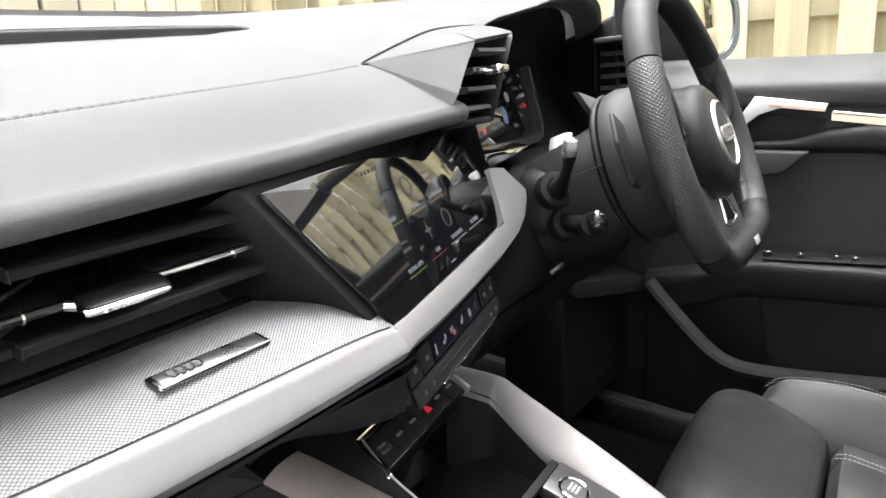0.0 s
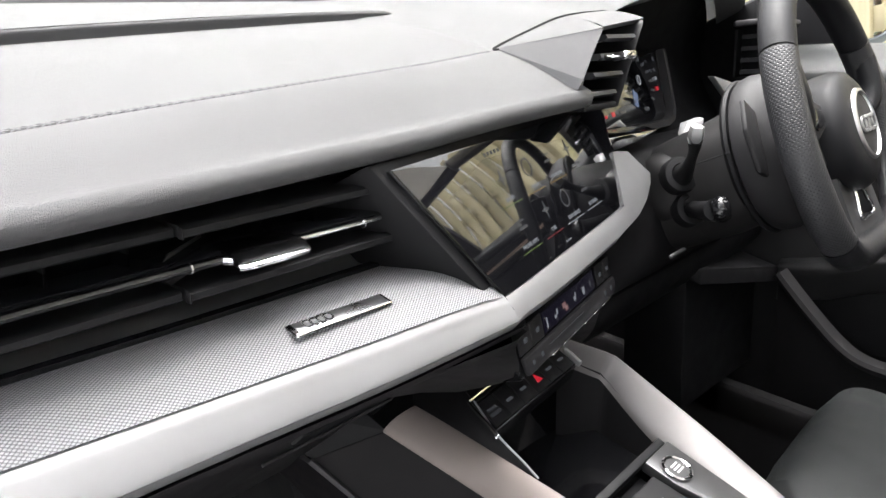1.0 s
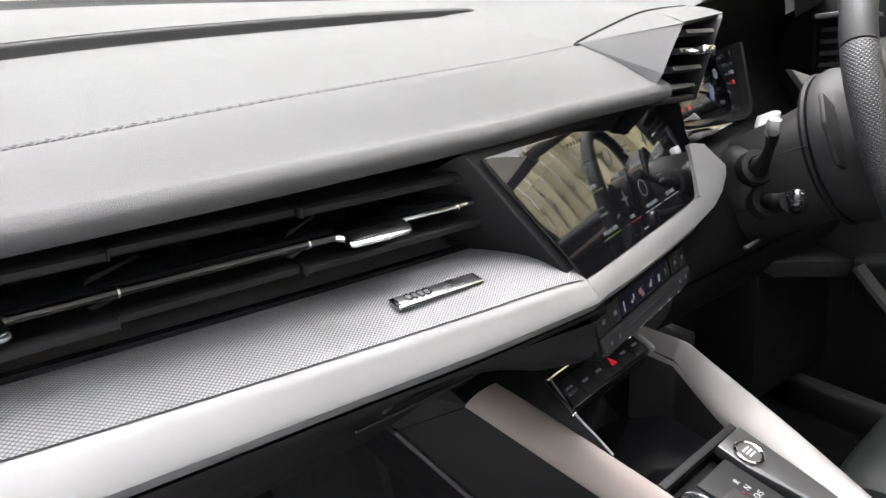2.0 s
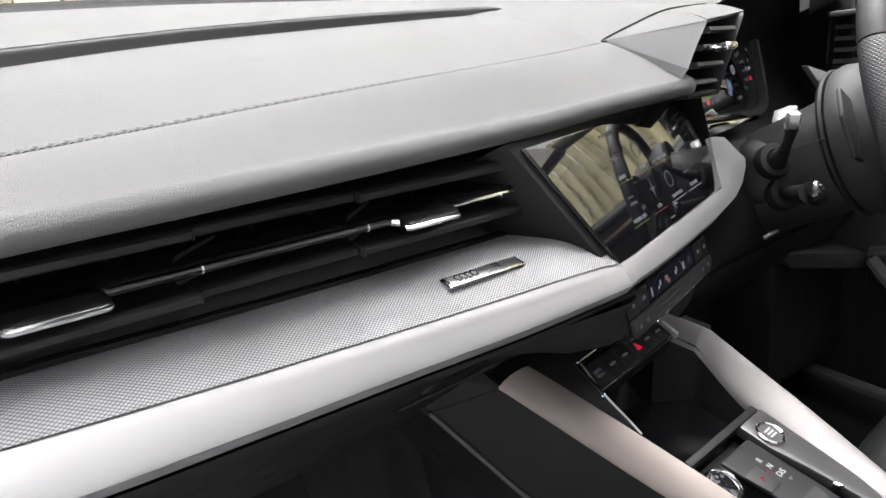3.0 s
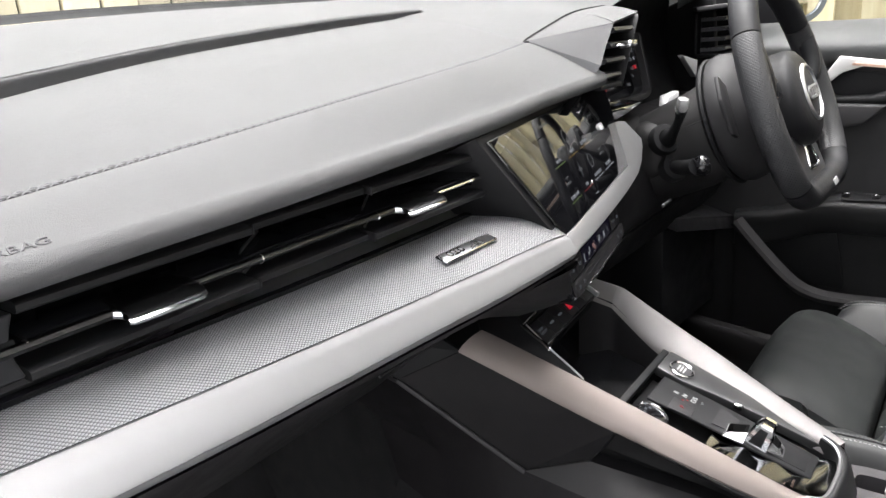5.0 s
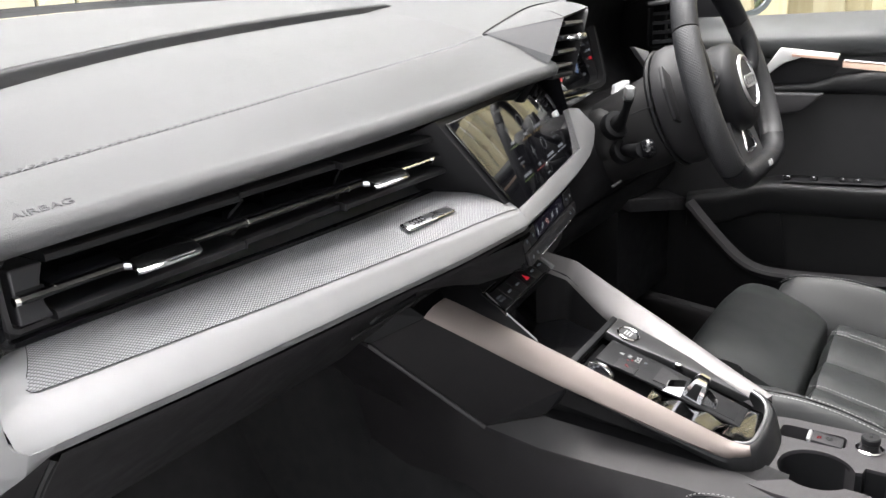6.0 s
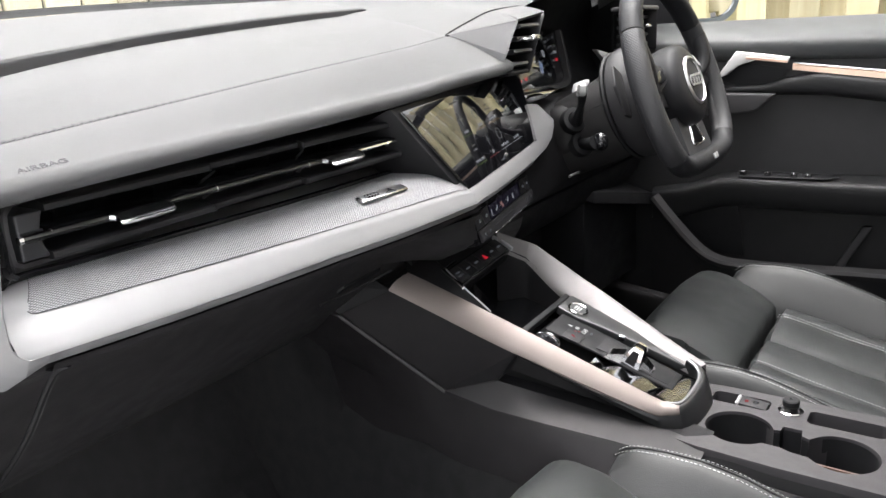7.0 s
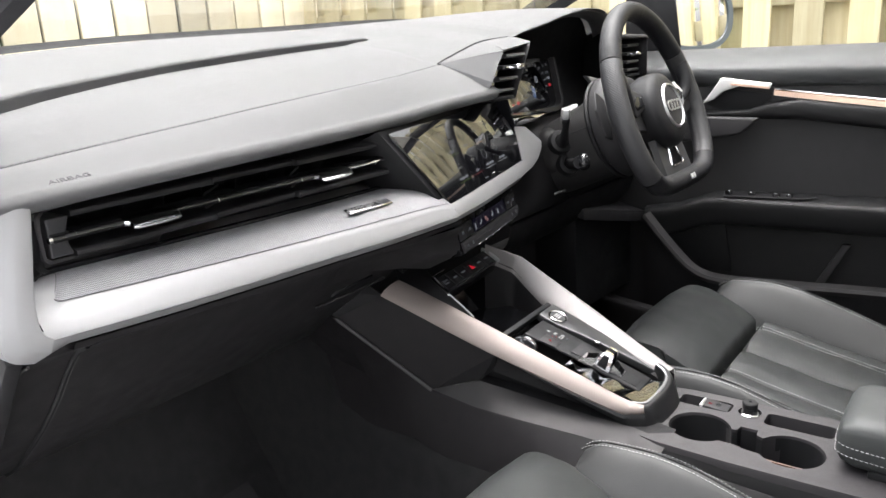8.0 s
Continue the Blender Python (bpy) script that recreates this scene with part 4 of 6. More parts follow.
part("stalk_housing", bevelled(box((0.12, 0.07, 0.085), pose(0.306, 0.034, 0.683, 8)), 0.028, 6), COLUMN, column)
for c, r in (((0.252, 0.004, 0.7055), 0.022), ((0.258, -0.008, 0.6655), 0.021)):
    part("stalk_boot", lathe([(r, -0.012), (r, 0.000), (r * 0.92, 0.004), (r * 0.6, 0.005), (r * 0.5, -0.002)], axes(c, (0.7, -0.6, 0.0), (0.25, 0.3, 0.9)), 28), BLACK, column, "round black stalk boot")
stalk = part("stalk", sweep(curve_pts([V(0.252, 0.002, 0.7055), V(0.232, -0.012, 0.717), V(0.202, -0.031, 0.741), V(0.184, -0.040, 0.758)], 4), ring(0.0125, 12, 1.0, 0.8), (0, 1, 0), scale=lambda t: 1.25 - 0.75 * math.sin(min(t, 0.75) * 2.09) + 0.9 * max(0, t - 0.6)), BLACK, column, "black turn indicator stalk")
part("stalk_tip", loft([[axes((0.178, -0.043, 0.763), (0.8, 0.4, 0.1), (-0.35, -0.25, 0.85)) @ V(u * f, h, w * f) for u, w in ((-0.0115, -0.005), (0, -0.008), (0.0115, -0.005), (0.0115, 0.005), (0, 0.008), (-0.0115, 0.005))] for h, f in ((-0.009, 0.6), (-0.004, 0.95), (0.004, 1.0), (0.008, 0.9), (0.0095, 0.5))]), TIP_GREY, stalk, "satin grey stalk tip")
stalk = part("stalk", sweep(curve_pts([V(0.258, -0.010, 0.6655), V(0.238, -0.028, 0.669), V(0.218, -0.046, 0.674), V(0.205, -0.058, 0.679)], 4), ring(0.0120, 12, 1.0, 0.9), (0, 0, 1), scale=lambda t: 0.85 + 0.35 * t), BLACK, column, "black cruise control stalk")
part("stalk_knob", lathe([(0.010, -0.006), (0.0145, 0.0), (0.0150, 0.006), (0.0120, 0.012), (0.004, 0.0145)], axes((0.204, -0.059, 0.679), (0.8, 0.5, 0), (0.15, 0.3, 0.95)), 20), GLOSS, stalk)

# ---- steering wheel ----
GRIP = Nodes("perforated_leather")
gsep = GRIP.tree.nodes.new("ShaderNodeSeparateXYZ")
GRIP.link(GRIP.coord.outputs["UV"], gsep.inputs[0])
_, (g1, g2) = diamonds(GRIP, gsep.outputs[0], gsep.outputs[1], 0.0046, 0.0046)
dimple = math_node(GRIP, "MULTIPLY", math_node(GRIP, "ADD", g1, 1.0), math_node(GRIP, "ADD", g2, 1.0))
GRIP.set(Base_Color=GRIP.mix(GRIP.ramp(dimple, 0, 1, 1.8, 3.6), (0.017, 0.017, 0.019), (0.004, 0.004, 0.005)), Roughness=0.45)
GRIP.bump(GRIP.ramp(dimple, 1, 0, 1.0, 3.8), 0.5, 0.0011)
RIM = leather("wheel_leather", (0.010, 0.010, 0.0115), 0.48, 900, 0.2, 0.2)

EMBLEM = plain("satin_emblem_silver", (0.52, 0.52, 0.53), 0.32, metal=0.9, vary=0.03)
wheel = thing("steering_wheel", (0.345, -0.13, 0.75), "black leather flat-bottomed steering wheel", "steering wheel")


def rim_point(a, r=0.1655):
    x, y = r * math.sin(a), r * math.cos(a)
    floor_y = -0.128
    if y < floor_y + 0.02:
        y = floor_y + 0.02 - 0.02 * (1 - math.exp(-(floor_y + 0.02 - y) / 0.02))
    if y > 0:
        y *= 1.10
    x *= 1.0 + 0.02 * math.exp(-((y + 0.09) / 0.03) ** 2)
    return WM @ V(x, y, 0)


def rim_part(a0, a1, mat, name, fat, label=""):
    path = [rim_point(radians(lerp(a0, a1, k / 36))) for k in range(37)]
    sec = [(0.0165 * fat * math.cos(t), 0.0185 * fat * math.sin(t)) for t in [2 * math.pi * k / 16 for k in range(16)]]
    return part(name, sweep(path, sec, WM.to_3x3() @ V(0, 0, 1)), mat, wheel, label)


rim_part(-58, 58, RIM, "rim_top", 0.99)
rim_part(58.5, 128, GRIP.mat, "rim_grip", 1.0, "perforated black leather grip")
rim_part(-128, -58.5, GRIP.mat, "rim_grip", 1.0, "perforated black leather grip")
rim_part(128.5, 231.5, RIM, "rim_bottom", 1.0)
# thumb rests
for s in (-1, 1):
    part("thumb_rest", sweep(curve_pts([WM @ V(s * 0.150, 0.075, 0.004), WM @ V(s * 0.146, 0.045, 0.006), WM @ V(s * 0.135, 0.022, 0.002), WM @ V(s * 0.118, 0.010, -0.006)], 4), ring(0.015, 10), WM.to_3x3() @ V(0, 0, 1), scale=lambda t: 1.0 - 0.35 * t), RIM, wheel)
hub = part("airbag_cover", lathe([(0.060, -0.040), (0.072, -0.032), (0.0755, -0.014), (0.0745, 0.006), (0.070, 0.014), (0.060, 0.0195), (0.045, 0.0225), (0.02, 0.024), (0.001, 0.0245)], WM @ Matrix.Diagonal((0.96, 0.9, 1, 1)), 48), RIM, wheel, "round black airbag cover")
part("emblem_ring", lathe([(0.041, 0.011), (0.043, 0.0135), (0.0415, 0.0165), (0.0385, 0.0175), (0.037, 0.0150), (0.037, 0.012)], WM @ pose(0.0, 0.002, 0.0085) @ Matrix.Diagonal((0.95, 0.95, 1, 1)), 48, False), EMBLEM, hub, "satin silver emblem ring")
part("emblem_disc", lathe([(0.037, 0.0145), (0.02, 0.0165), (0.001, 0.017)], WM @ pose(0, 0.002, 0.0085) @ Matrix.Diagonal((0.95, 0.95, 1, 1)), 40), HARD_DARK, hub)
for k in range(4):
    part("emblem_mark", lathe([(0.0095, 0.0), (0.0095, 0.002), (0.0068, 0.002), (0.0068, 0.0)], WM @ pose(-0.0195 + 0.013 * k, 0.002, 0.025), 24, False), EMBLEM, hub)
for s in (-1, 1):
    sp = part("spoke", prism([WM @ V(s * 0.060, 0.030, -0.020), WM @ V(s * 0.060, -0.030, -0.020), WM @ V(s * 0.110, -0.022, -0.020), WM @ V(s * 0.155, -0.010, -0.010), WM @ V(s * 0.155, 0.028, -0.010), WM @ V(s * 0.110, 0.030, -0.020)], WM.to_3x3() @ V(0, 0, 0.012), 0.004, 3), HARD_DARK, wheel)
    part("button_frame", prism([WM @ V(s * 0.068, 0.036, -0.004), WM @ V(s * 0.066, 0.012, -0.004), WM @ V(s * 0.112, -0.002, -0.004), WM @ V(s * 0.134, 0.022, -0.004), WM @ V(s * 0.100, 0.046, -0.004)], WM.to_3x3() @ V(0, 0, 0.007), 0.003, 2), SILVER if s > 0 else HARD_DARK, sp, "satin silver button panel" if s > 0 else "")
    part("button_panel", prism([WM @ V(s * 0.076, 0.030, 0.000), WM @ V(s * 0.074, 0.016, 0.000), WM @ V(s * 0.104, 0.010, 0.000), WM @ V(s * 0.116, 0.022, 0.000), WM @ V(s * 0.093, 0.033, 0.000)], WM.to_3x3() @ V(0, 0, 0.005), 0.001), GLOSS, sp)
low_sp = bmesh.new()
for quad in (((-0.058, -0.045), (-0.014, -0.056), (-0.029, -0.098), (-0.062, -0.118)), ((0.058, -0.045), (0.014, -0.056), (0.029, -0.098), (0.062, -0.118)), ((-0.062, -0.118), (-0.029, -0.098), (0.029, -0.098), (0.062, -0.118))):
    prism([WM @ V(u, v, -0.008 - v * 0.06) for u, v in quad], WM.to_3x3() @ V(0, 0, -0.012), 0.0, bm=low_sp)
leg = part("lower_spoke", low_sp, plain("satin_spoke", (0.03, 0.03, 0.032), 0.45), wheel, "dark satin lower spoke")
part("spoke_trim", sweep(curve_pts([WM @ V(u, v, -0.007 - v * 0.06) for u, v in ((-0.013, -0.052), (-0.020, -0.078), (-0.027, -0.096), (0.0, -0.0985), (0.027, -0.096), (0.020, -0.078), (0.013, -0.052))], 5), ring(0.0020, 8), WM.to_3x3() @ V(0, 0, 1)), CHROME, leg, "chrome edge of the spoke opening")
for u in (-0.006, 0.006):
    part("rim_badge", box((0.010, 0.009, 0.002), WM @ pose(u, -0.1255, 0.0185), 0.0005), SILVER, wheel)
part("rear_gap", lathe([(0.060, -0.103), (0.092, -0.101), (0.0945, -0.097), (0.092, -0.094)], WM, 48), BLACK, wheel)
part("rear_cover", lathe([(0.084, -0.096), (0.0925, -0.090), (0.0945, -0.078), (0.090, -0.060), (0.080, -0.045), (0.06, -0.030), (0.03, -0.028)], WM, 48), HARD_DARK, wheel)
for s in (-1, 1):
    part("shift_paddle", prism([WM @ V(s * 0.080, 0.050, -0.064), WM @ V(s * 0.108, 0.066, -0.062), WM @ V(s * 0.128, 0.034, -0.060), WM @ V(s * 0.124, -0.014, -0.060), WM @ V(s * 0.100, -0.022, -0.062)], WM.to_3x3() @ V(0, 0, 0.006), 0.002), HARD_DARK, wheel, "dark grey shift paddle")

# ---- console ----
console = thing("centre_console", (0, -0.25, 0), "dark grey centre console with satin side rails", "console")
RL_OUT = [V(-0.174, 0.084, 0.5345), V(-0.160, 0.036, 0.5115), V(-0.125, -0.08, 0.455), V(-0.083, -0.235, 0.3915), V(-0.070, -0.266, 0.3850), V(-0.062, -0.280, 0.3865)]
RL_IN = [V(-0.149, 0.070, 0.5515), V(-0.136, 0.034, 0.5335), V(-0.101, -0.08, 0.477), V(-0.066, -0.235, 0.4055), V(-0.0590, -0.264, 0.3950), V(-0.055, -0.277, 0.3925)]
RL_SKIRT = [V(-0.122, -0.08, 0.452), V(-0.080, -0.235, 0.376), V(-0.069, -0.268, 0.361), V(-0.060, -0.286, 0.360)]
po, pi = curve_pts(RL_OUT, 6), curve_pts(RL_IN, 6)
part("side_rail", sheet([curve_pts([b + V(0.008, 0, -0.012), b + V(0.003, 0, -0.0015), b, lerp(a, b, 0.5) + V(-0.002, 0, 0.0025), a, a + V(0.003, 0, -0.004), a + V(0.012, 0, -0.006)], 2) for a, b in zip(po, pi)], 0.003), CHAMPAGNE, console, "satin champagne side rail")
RR_OUT = [V(0.094, 0.009, 0.5325), V(0.108, -0.065, 0.486), V(0.097, -0.12, 0.464), V(0.072, -0.22, 0.424), V(0.055, -0.278, 0.404)]
RR_IN = [V(0.089, 0.013, 0.513), V(0.081, -0.055, 0.464), V(0.067, -0.12, 0.446), V(0.050, -0.22, 0.414), V(0.043, -0.27, 0.397)]


def straight(pts, per=4):
    return [lerp(a, b, k / per) for a, b in zip(pts, pts[1:]) for k in range(per)] + [pts[-1]]


po2 = straight([V(0.050, 0.043, 0.5600), V(0.0960, 0.0125, 0.5335), V(0.1010, 0.004, 0.5290)], 3)[:-1] + curve_pts([V(0.1010, 0.004, 0.5290)] + RR_OUT[1:], 6)
pi2 = straight([V(0.046, 0.040, 0.5430), V(0.0895, 0.0150, 0.5150), V(0.0915, 0.010, 0.5090)], 3)[:-1] + curve_pts([V(0.0915, 0.010, 0.5090)] + RR_IN[1:], 6)
part("side_rail", sheet([curve_pts([b + V(-0.003, 0, -0.010), b, lerp(a, b, 0.5) + V(-0.0005, 0, 0.0012), a, a + V(0.004, 0, -0.003), a + V(0.008, 0, -0.02)], 2) for a, b in zip(po2, pi2)], 0.003), RIGHT_RAIL, console, "satin rose-silver side rail")
BEAD = plain("satin_bead", (0.17, 0.17, 0.175), 0.4, metal=0.8)
END_GREY = plain("satin_grey_end", (0.030, 0.030, 0.032), 0.34, metal=0.2, vary=0.04)
STRIP_GREY = plain("grey_satin_strip", (0.05, 0.05, 0.052), 0.36, metal=0.5, vary=0.04)
# dark bow that carries the rails round the rear of the tray: crest, foot and inner edge
crest = [V(-0.0660, -0.262, 0.3890), V(-0.0590, -0.276, 0.3880), V(-0.046, -0.2845, 0.3885), V(-0.018, -0.2885, 0.3910), V(0.014, -0.2890, 0.3940), V(0.034, -0.2850, 0.3985), V(0.0470, -0.2750, 0.4025), V(0.0530, -0.258, 0.4080)]
foot = [V(-0.0690, -0.262, 0.362), V(-0.0615, -0.284, 0.360), V(-0.047, -0.2945, 0.361), V(-0.018, -0.2990, 0.362), V(0.016, -0.2990, 0.362), V(0.039, -0.2950, 0.362), V(0.056, -0.2820, 0.363), V(0.066, -0.258, 0.370)]
inner = [V(-0.0580, -0.260, 0.3935), V(-0.0525, -0.2705, 0.3920), V(-0.042, -0.2765, 0.3915), V(-0.017, -0.2795, 0.3935), V(0.011, -0.2800, 0.3965), V(0.0275, -0.2770, 0.4005), V(0.0385, -0.2695, 0.4045), V(0.0440, -0.256, 0.4095)]
rows = [curve_pts([f, lerp(f, c, 0.6) + (f - c) * 0.02 + V(0, -0.001, 0), c, lerp(c, i2, 0.5) + V(0, 0, 0.002), i2, i2 + V(0, 0.002, -0.004), i2 + V(0, 0.006, -0.03)], 3) for f, c, i2 in zip(curve_pts(foot, 5), curve_pts(crest, 5), curve_pts(inner, 5))]
part("end_bow", sheet(rows, -0.003), END_GREY, console, "dark satin rounded end of the rails")
part("bow_bead", sweep([p + V(0, -0.0005, 0.0008) for p in curve_pts(inner, 5)], ring(0.0023, 8)), BEAD, console, "bright bead round the rear of the tray")
sk = curve_pts(RL_SKIRT, 6)
po_rear = [min(po, key=lambda q: abs(q.y - p.y)) for p in sk]
part("rail_skirt", sheet([[a + V(0.002, 0, -0.002), lerp(a, b, 0.4) + V(-0.002, 0, 0), b, b + V(0.012, 0, -0.002)] for a, b in zip(po_rear, sk)], 0.002), END_GREY, console)

# side of the console below the rail: a flat cheek, a folded recess in darker plastic for its shade, and a ledge in
# paler grey for the light on it
FN, NT = V(-0.205, 0.150, 0.4965), V(-0.1441, 0.0224, 0.3835)
N2 = V(-0.1145, -0.046, 0.4010)
k_f = min(range(len(po)), key=lambda k: abs(po[k].y + 0.075))
F = po[k_f] + V(0.004, 0, -0.003)
rows = [[lerp(po[k] + V(0.004, 0, -0.003), lerp(FN, NT, k / k_f), j / 4) for j in range(5)] for k in range(k_f + 1)]
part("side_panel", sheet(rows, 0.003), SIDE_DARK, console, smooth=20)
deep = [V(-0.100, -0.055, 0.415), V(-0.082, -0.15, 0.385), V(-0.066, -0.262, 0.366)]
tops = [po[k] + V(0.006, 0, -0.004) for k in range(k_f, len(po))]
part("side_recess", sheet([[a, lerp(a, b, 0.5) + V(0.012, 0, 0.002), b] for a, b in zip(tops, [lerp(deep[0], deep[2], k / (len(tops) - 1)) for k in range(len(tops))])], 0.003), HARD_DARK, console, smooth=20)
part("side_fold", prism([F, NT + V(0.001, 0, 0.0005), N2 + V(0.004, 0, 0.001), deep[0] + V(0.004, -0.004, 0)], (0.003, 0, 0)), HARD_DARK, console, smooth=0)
band_top = [NT + V(0.0005, -0.001, 0.0005), N2, V(-0.0953, -0.12, 0.3855), V(-0.0795, -0.22, 0.3702), V(-0.0723, -0.27, 0.3651), V(-0.078, -0.32, 0.360)]
band_low = [NT, V(-0.1385, -0.05, 0.3700), V(-0.138, -0.13, 0.3690), V(-0.131, -0.22, 0.3660), V(-0.126, -0.27, 0.3610), V(-0.115, -0.32, 0.355)]
part("side_ledge", sheet([[lerp(a, b, j / 3) for j in range(4)] for a, b in zip(straight(band_top), straight(band_low))], 0.003), LIT_LEDGE_GREY, console, "dark grey moulded ledge", smooth=20)
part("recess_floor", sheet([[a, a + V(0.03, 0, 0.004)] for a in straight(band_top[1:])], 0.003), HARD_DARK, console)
# Black filler standing for shade under the glove box, where the panel continues.
part("shade_filler", prism([po[0] + V(0.006, 0.002, -0.004), FN + V(0.002, 0, 0), V(-0.235, 0.262, 0.545), V(-0.19, 0.24, 0.61)], (0.004, 0, 0)), BLACK, console, smooth=0)
edge_pts = [V(-0.235, 0.262, 0.545)] + straight([FN, NT], 6) + straight(band_low + [V(-0.105, -0.62, 0.33)])[1:]
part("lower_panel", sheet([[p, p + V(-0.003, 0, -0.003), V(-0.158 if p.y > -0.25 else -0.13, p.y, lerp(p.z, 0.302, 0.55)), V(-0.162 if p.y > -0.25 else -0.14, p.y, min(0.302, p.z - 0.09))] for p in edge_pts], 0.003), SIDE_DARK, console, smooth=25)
# Ridge in paler grey than its panel, a highlight put into the colour.
part("ridge_highlight", sweep([lerp(FN, NT, k / 6) + V(-0.0012, -0.001, 0.0006) for k in range(7)], [(-0.003, -0.002), (-0.002, 0.0016), (0.002, 0.0016), (0.003, -0.002)]), HARD_GREY, console)
part("tunnel_carpet", sheet([[V(-0.150, y, z + 0.01), V(-0.168, y, z - 0.02), V(-0.176, y, 0.15), V(-0.20, y, 0.02)] for y, z in ((0.56, 0.62), (0.40, 0.60), (0.275, 0.55), (0.2, 0.335), (0.1, 0.298), (-0.08, 0.295), (-0.3, 0.28), (-0.7, 0.27))], 0.004), CARPET, console, "dark carpet on the tunnel side")
k_t = min(range(len(pi)), key=lambda k: abs(pi[k].y + 0.045))
inner_line = curve_pts([V(-0.085, 0.14, 0.60), V(-0.096, 0.075, 0.566), V(-0.1005, 0.045, 0.5495), V(-0.117, 0.003, 0.5315), V(-0.112, -0.022, 0.510), pi[k_t] + V(0.003, 0, 0)], 6)
part("front_cheek", sheet([curve_pts([pi[k] + V(0.001, 0, -0.001), lerp(pi[k], q, 0.5) + V(0.002, 0, -0.002), q, q + V(0.006, 0, -0.010)], 3) for k in range(k_t + 1) for q in [inner_line[round(k * (len(inner_line) - 1) / k_t)]]], 0.003), HARD_DARK, console)
part("cheek_edge", tube([p + V(0.001, -0.0005, 0.0006) for p in inner_line[13:]], 0.0010, 6), SILVER, console, "thin silver edge of the cheek")
part("inner_wall", sheet([[b + V(0.001, 0, -0.003), b + V(0.012, 0, -0.03), b + V(0.014, 0, -0.09)] for b in pi], 0.002), BLACK, console)
part("inner_wall", sheet([[b + V(-0.001, 0, -0.003), b + V(-0.006, 0, -0.03), b + V(-0.008, 0, -0.09)] for b in pi2], 0.002), HARD_DARK, console)
part("outer_wall", sheet([[a + V(0.006, 0, -0.01), a + V(0.006, 0, -0.06), V(0.11, a.y, 0.02)] for a in po2], 0.003), HARD_DARK, console)

cpl = axes((-0.03, -0.085, 0.463), (1, 0, 0.03), (0, 0.19, 0.072))


def cbox(u0, v0, u1, v1, h0, h1, mat, name, parent, bevel=0.001, label=""):
    return part(name, prism([cpl @ V(u0, v0, h0), cpl @ V(u1, v0, h0), cpl @ V(u1, v1, h0), cpl @ V(u0, v1, h0)], (cpl.to_3x3() @ V(0, 0, 1)) * (h1 - h0), bevel), mat, parent, label)


# tray for a phone
part("phone_tray", sheet([[V(-0.115, 0.075, 0.50), V(-0.105, 0.05, 0.452), V(-0.085, -0.066, 0.432), V(-0.08, -0.070, 0.462)], [V(0.0, 0.075, 0.50), V(0.0, 0.05, 0.452), V(0.0, -0.066, 0.432), V(0.0, -0.070, 0.464)], [V(0.085, 0.06, 0.52), V(0.085, 0.045, 0.452), V(0.068, -0.066, 0.432), V(0.066, -0.070, 0.466)]], 0.003), GLOSS, console, "dark phone tray")
part("tray_back", prism([V(-0.13, 0.075, 0.40), V(-0.13, 0.075, 0.57), V(0.10, 0.075, 0.60), V(0.10, 0.075, 0.40)], (0, 0.01, 0)), BLACK, console)
cbox(-0.052, 0.012, 0.090, 0.020, -0.010, 0.001, BLACK, "tray_edge", console)
part("tray_floor", prism([cpl @ V(u, v, -0.022) for u, v in ((-0.075, 0.012), (0.05, 0.012), (0.056, -0.200), (-0.030, -0.200))], cpl.to_3x3() @ V(0, 0, -0.004)), BLACK, console)
rows = []
for k in range(33):
    v = lerp(-0.080, -0.207, k / 32)
    w = k / 32
    left, right = lerp(-0.047, -0.0235, w), lerp(0.030, 0.056, w)
    rows.append([cpl @ V(lerp(left, right, j / 9), v, -0.0015 - 0.004 * (1 - w) ** 3 + 0.0013 * math.sin(v * 170 + j * 0.45) + 0.0015 * (1 - j / 9) ** 4) for j in range(10)])
part("selector_plate", sheet(rows, 0.002), DARK_MIRROR, console, "mirror-gloss black selector surround")
part("chrome_drop", lathe([(0.0001, 0.003), (0.003, 0.0026), (0.0045, 0.001), (0.0045, -0.004)], cpl @ pose(0.0590, -0.0890, 0.0, 0, 0, 20) @ Matrix.Diagonal((0.7, 1.3, 1, 1)), 16), CHROME, console)
part("button_strip_panel", prism([cpl @ V(u, v, -0.012) for u, v in ((0.047, 0.012), (0.047, -0.022), (0.056, -0.060), (0.066, -0.120), (0.072, -0.190), (0.088, -0.190), (0.094, -0.060), (0.096, 0.012))], cpl.to_3x3() @ V(0, 0, 0.012), 0.002), STRIP_GREY, console, "satin grey strip beside the selector")
start = thing("start_button", cpl @ V(0.0648, -0.0134, 0), "round chrome-ringed engine start button", "button")
part("chrome_ring", lathe([(0.0155, 0), (0.0155, 0.003), (0.0140, 0.0042), (0.0122, 0.003), (0.0122, 0.0)], cpl @ pose(0.0648, -0.0134, 0.0), 36, False), CHROME, start)
part("cap", lathe([(0.0122, 0), (0.0122, 0.0022), (0.008, 0.0028), (0.001, 0.003)], cpl @ pose(0.0648, -0.0134, 0.0), 32), plain("button_dark", (0.05, 0.05, 0.052), 0.35, metal=0.3), start)
for k in range(3):
    flat(0.0648 - 0.006, -0.0134 - 0.0045 + 0.0038 * k, 0.0648 + 0.006, -0.0134 - 0.0025 + 0.0038 * k, cpl, 0.003, start, "start_mark", SILVER)
knob = thing("volume_roller", cpl @ V(-0.048, -0.018, 0), "round dark volume control with chrome rim", "knob")
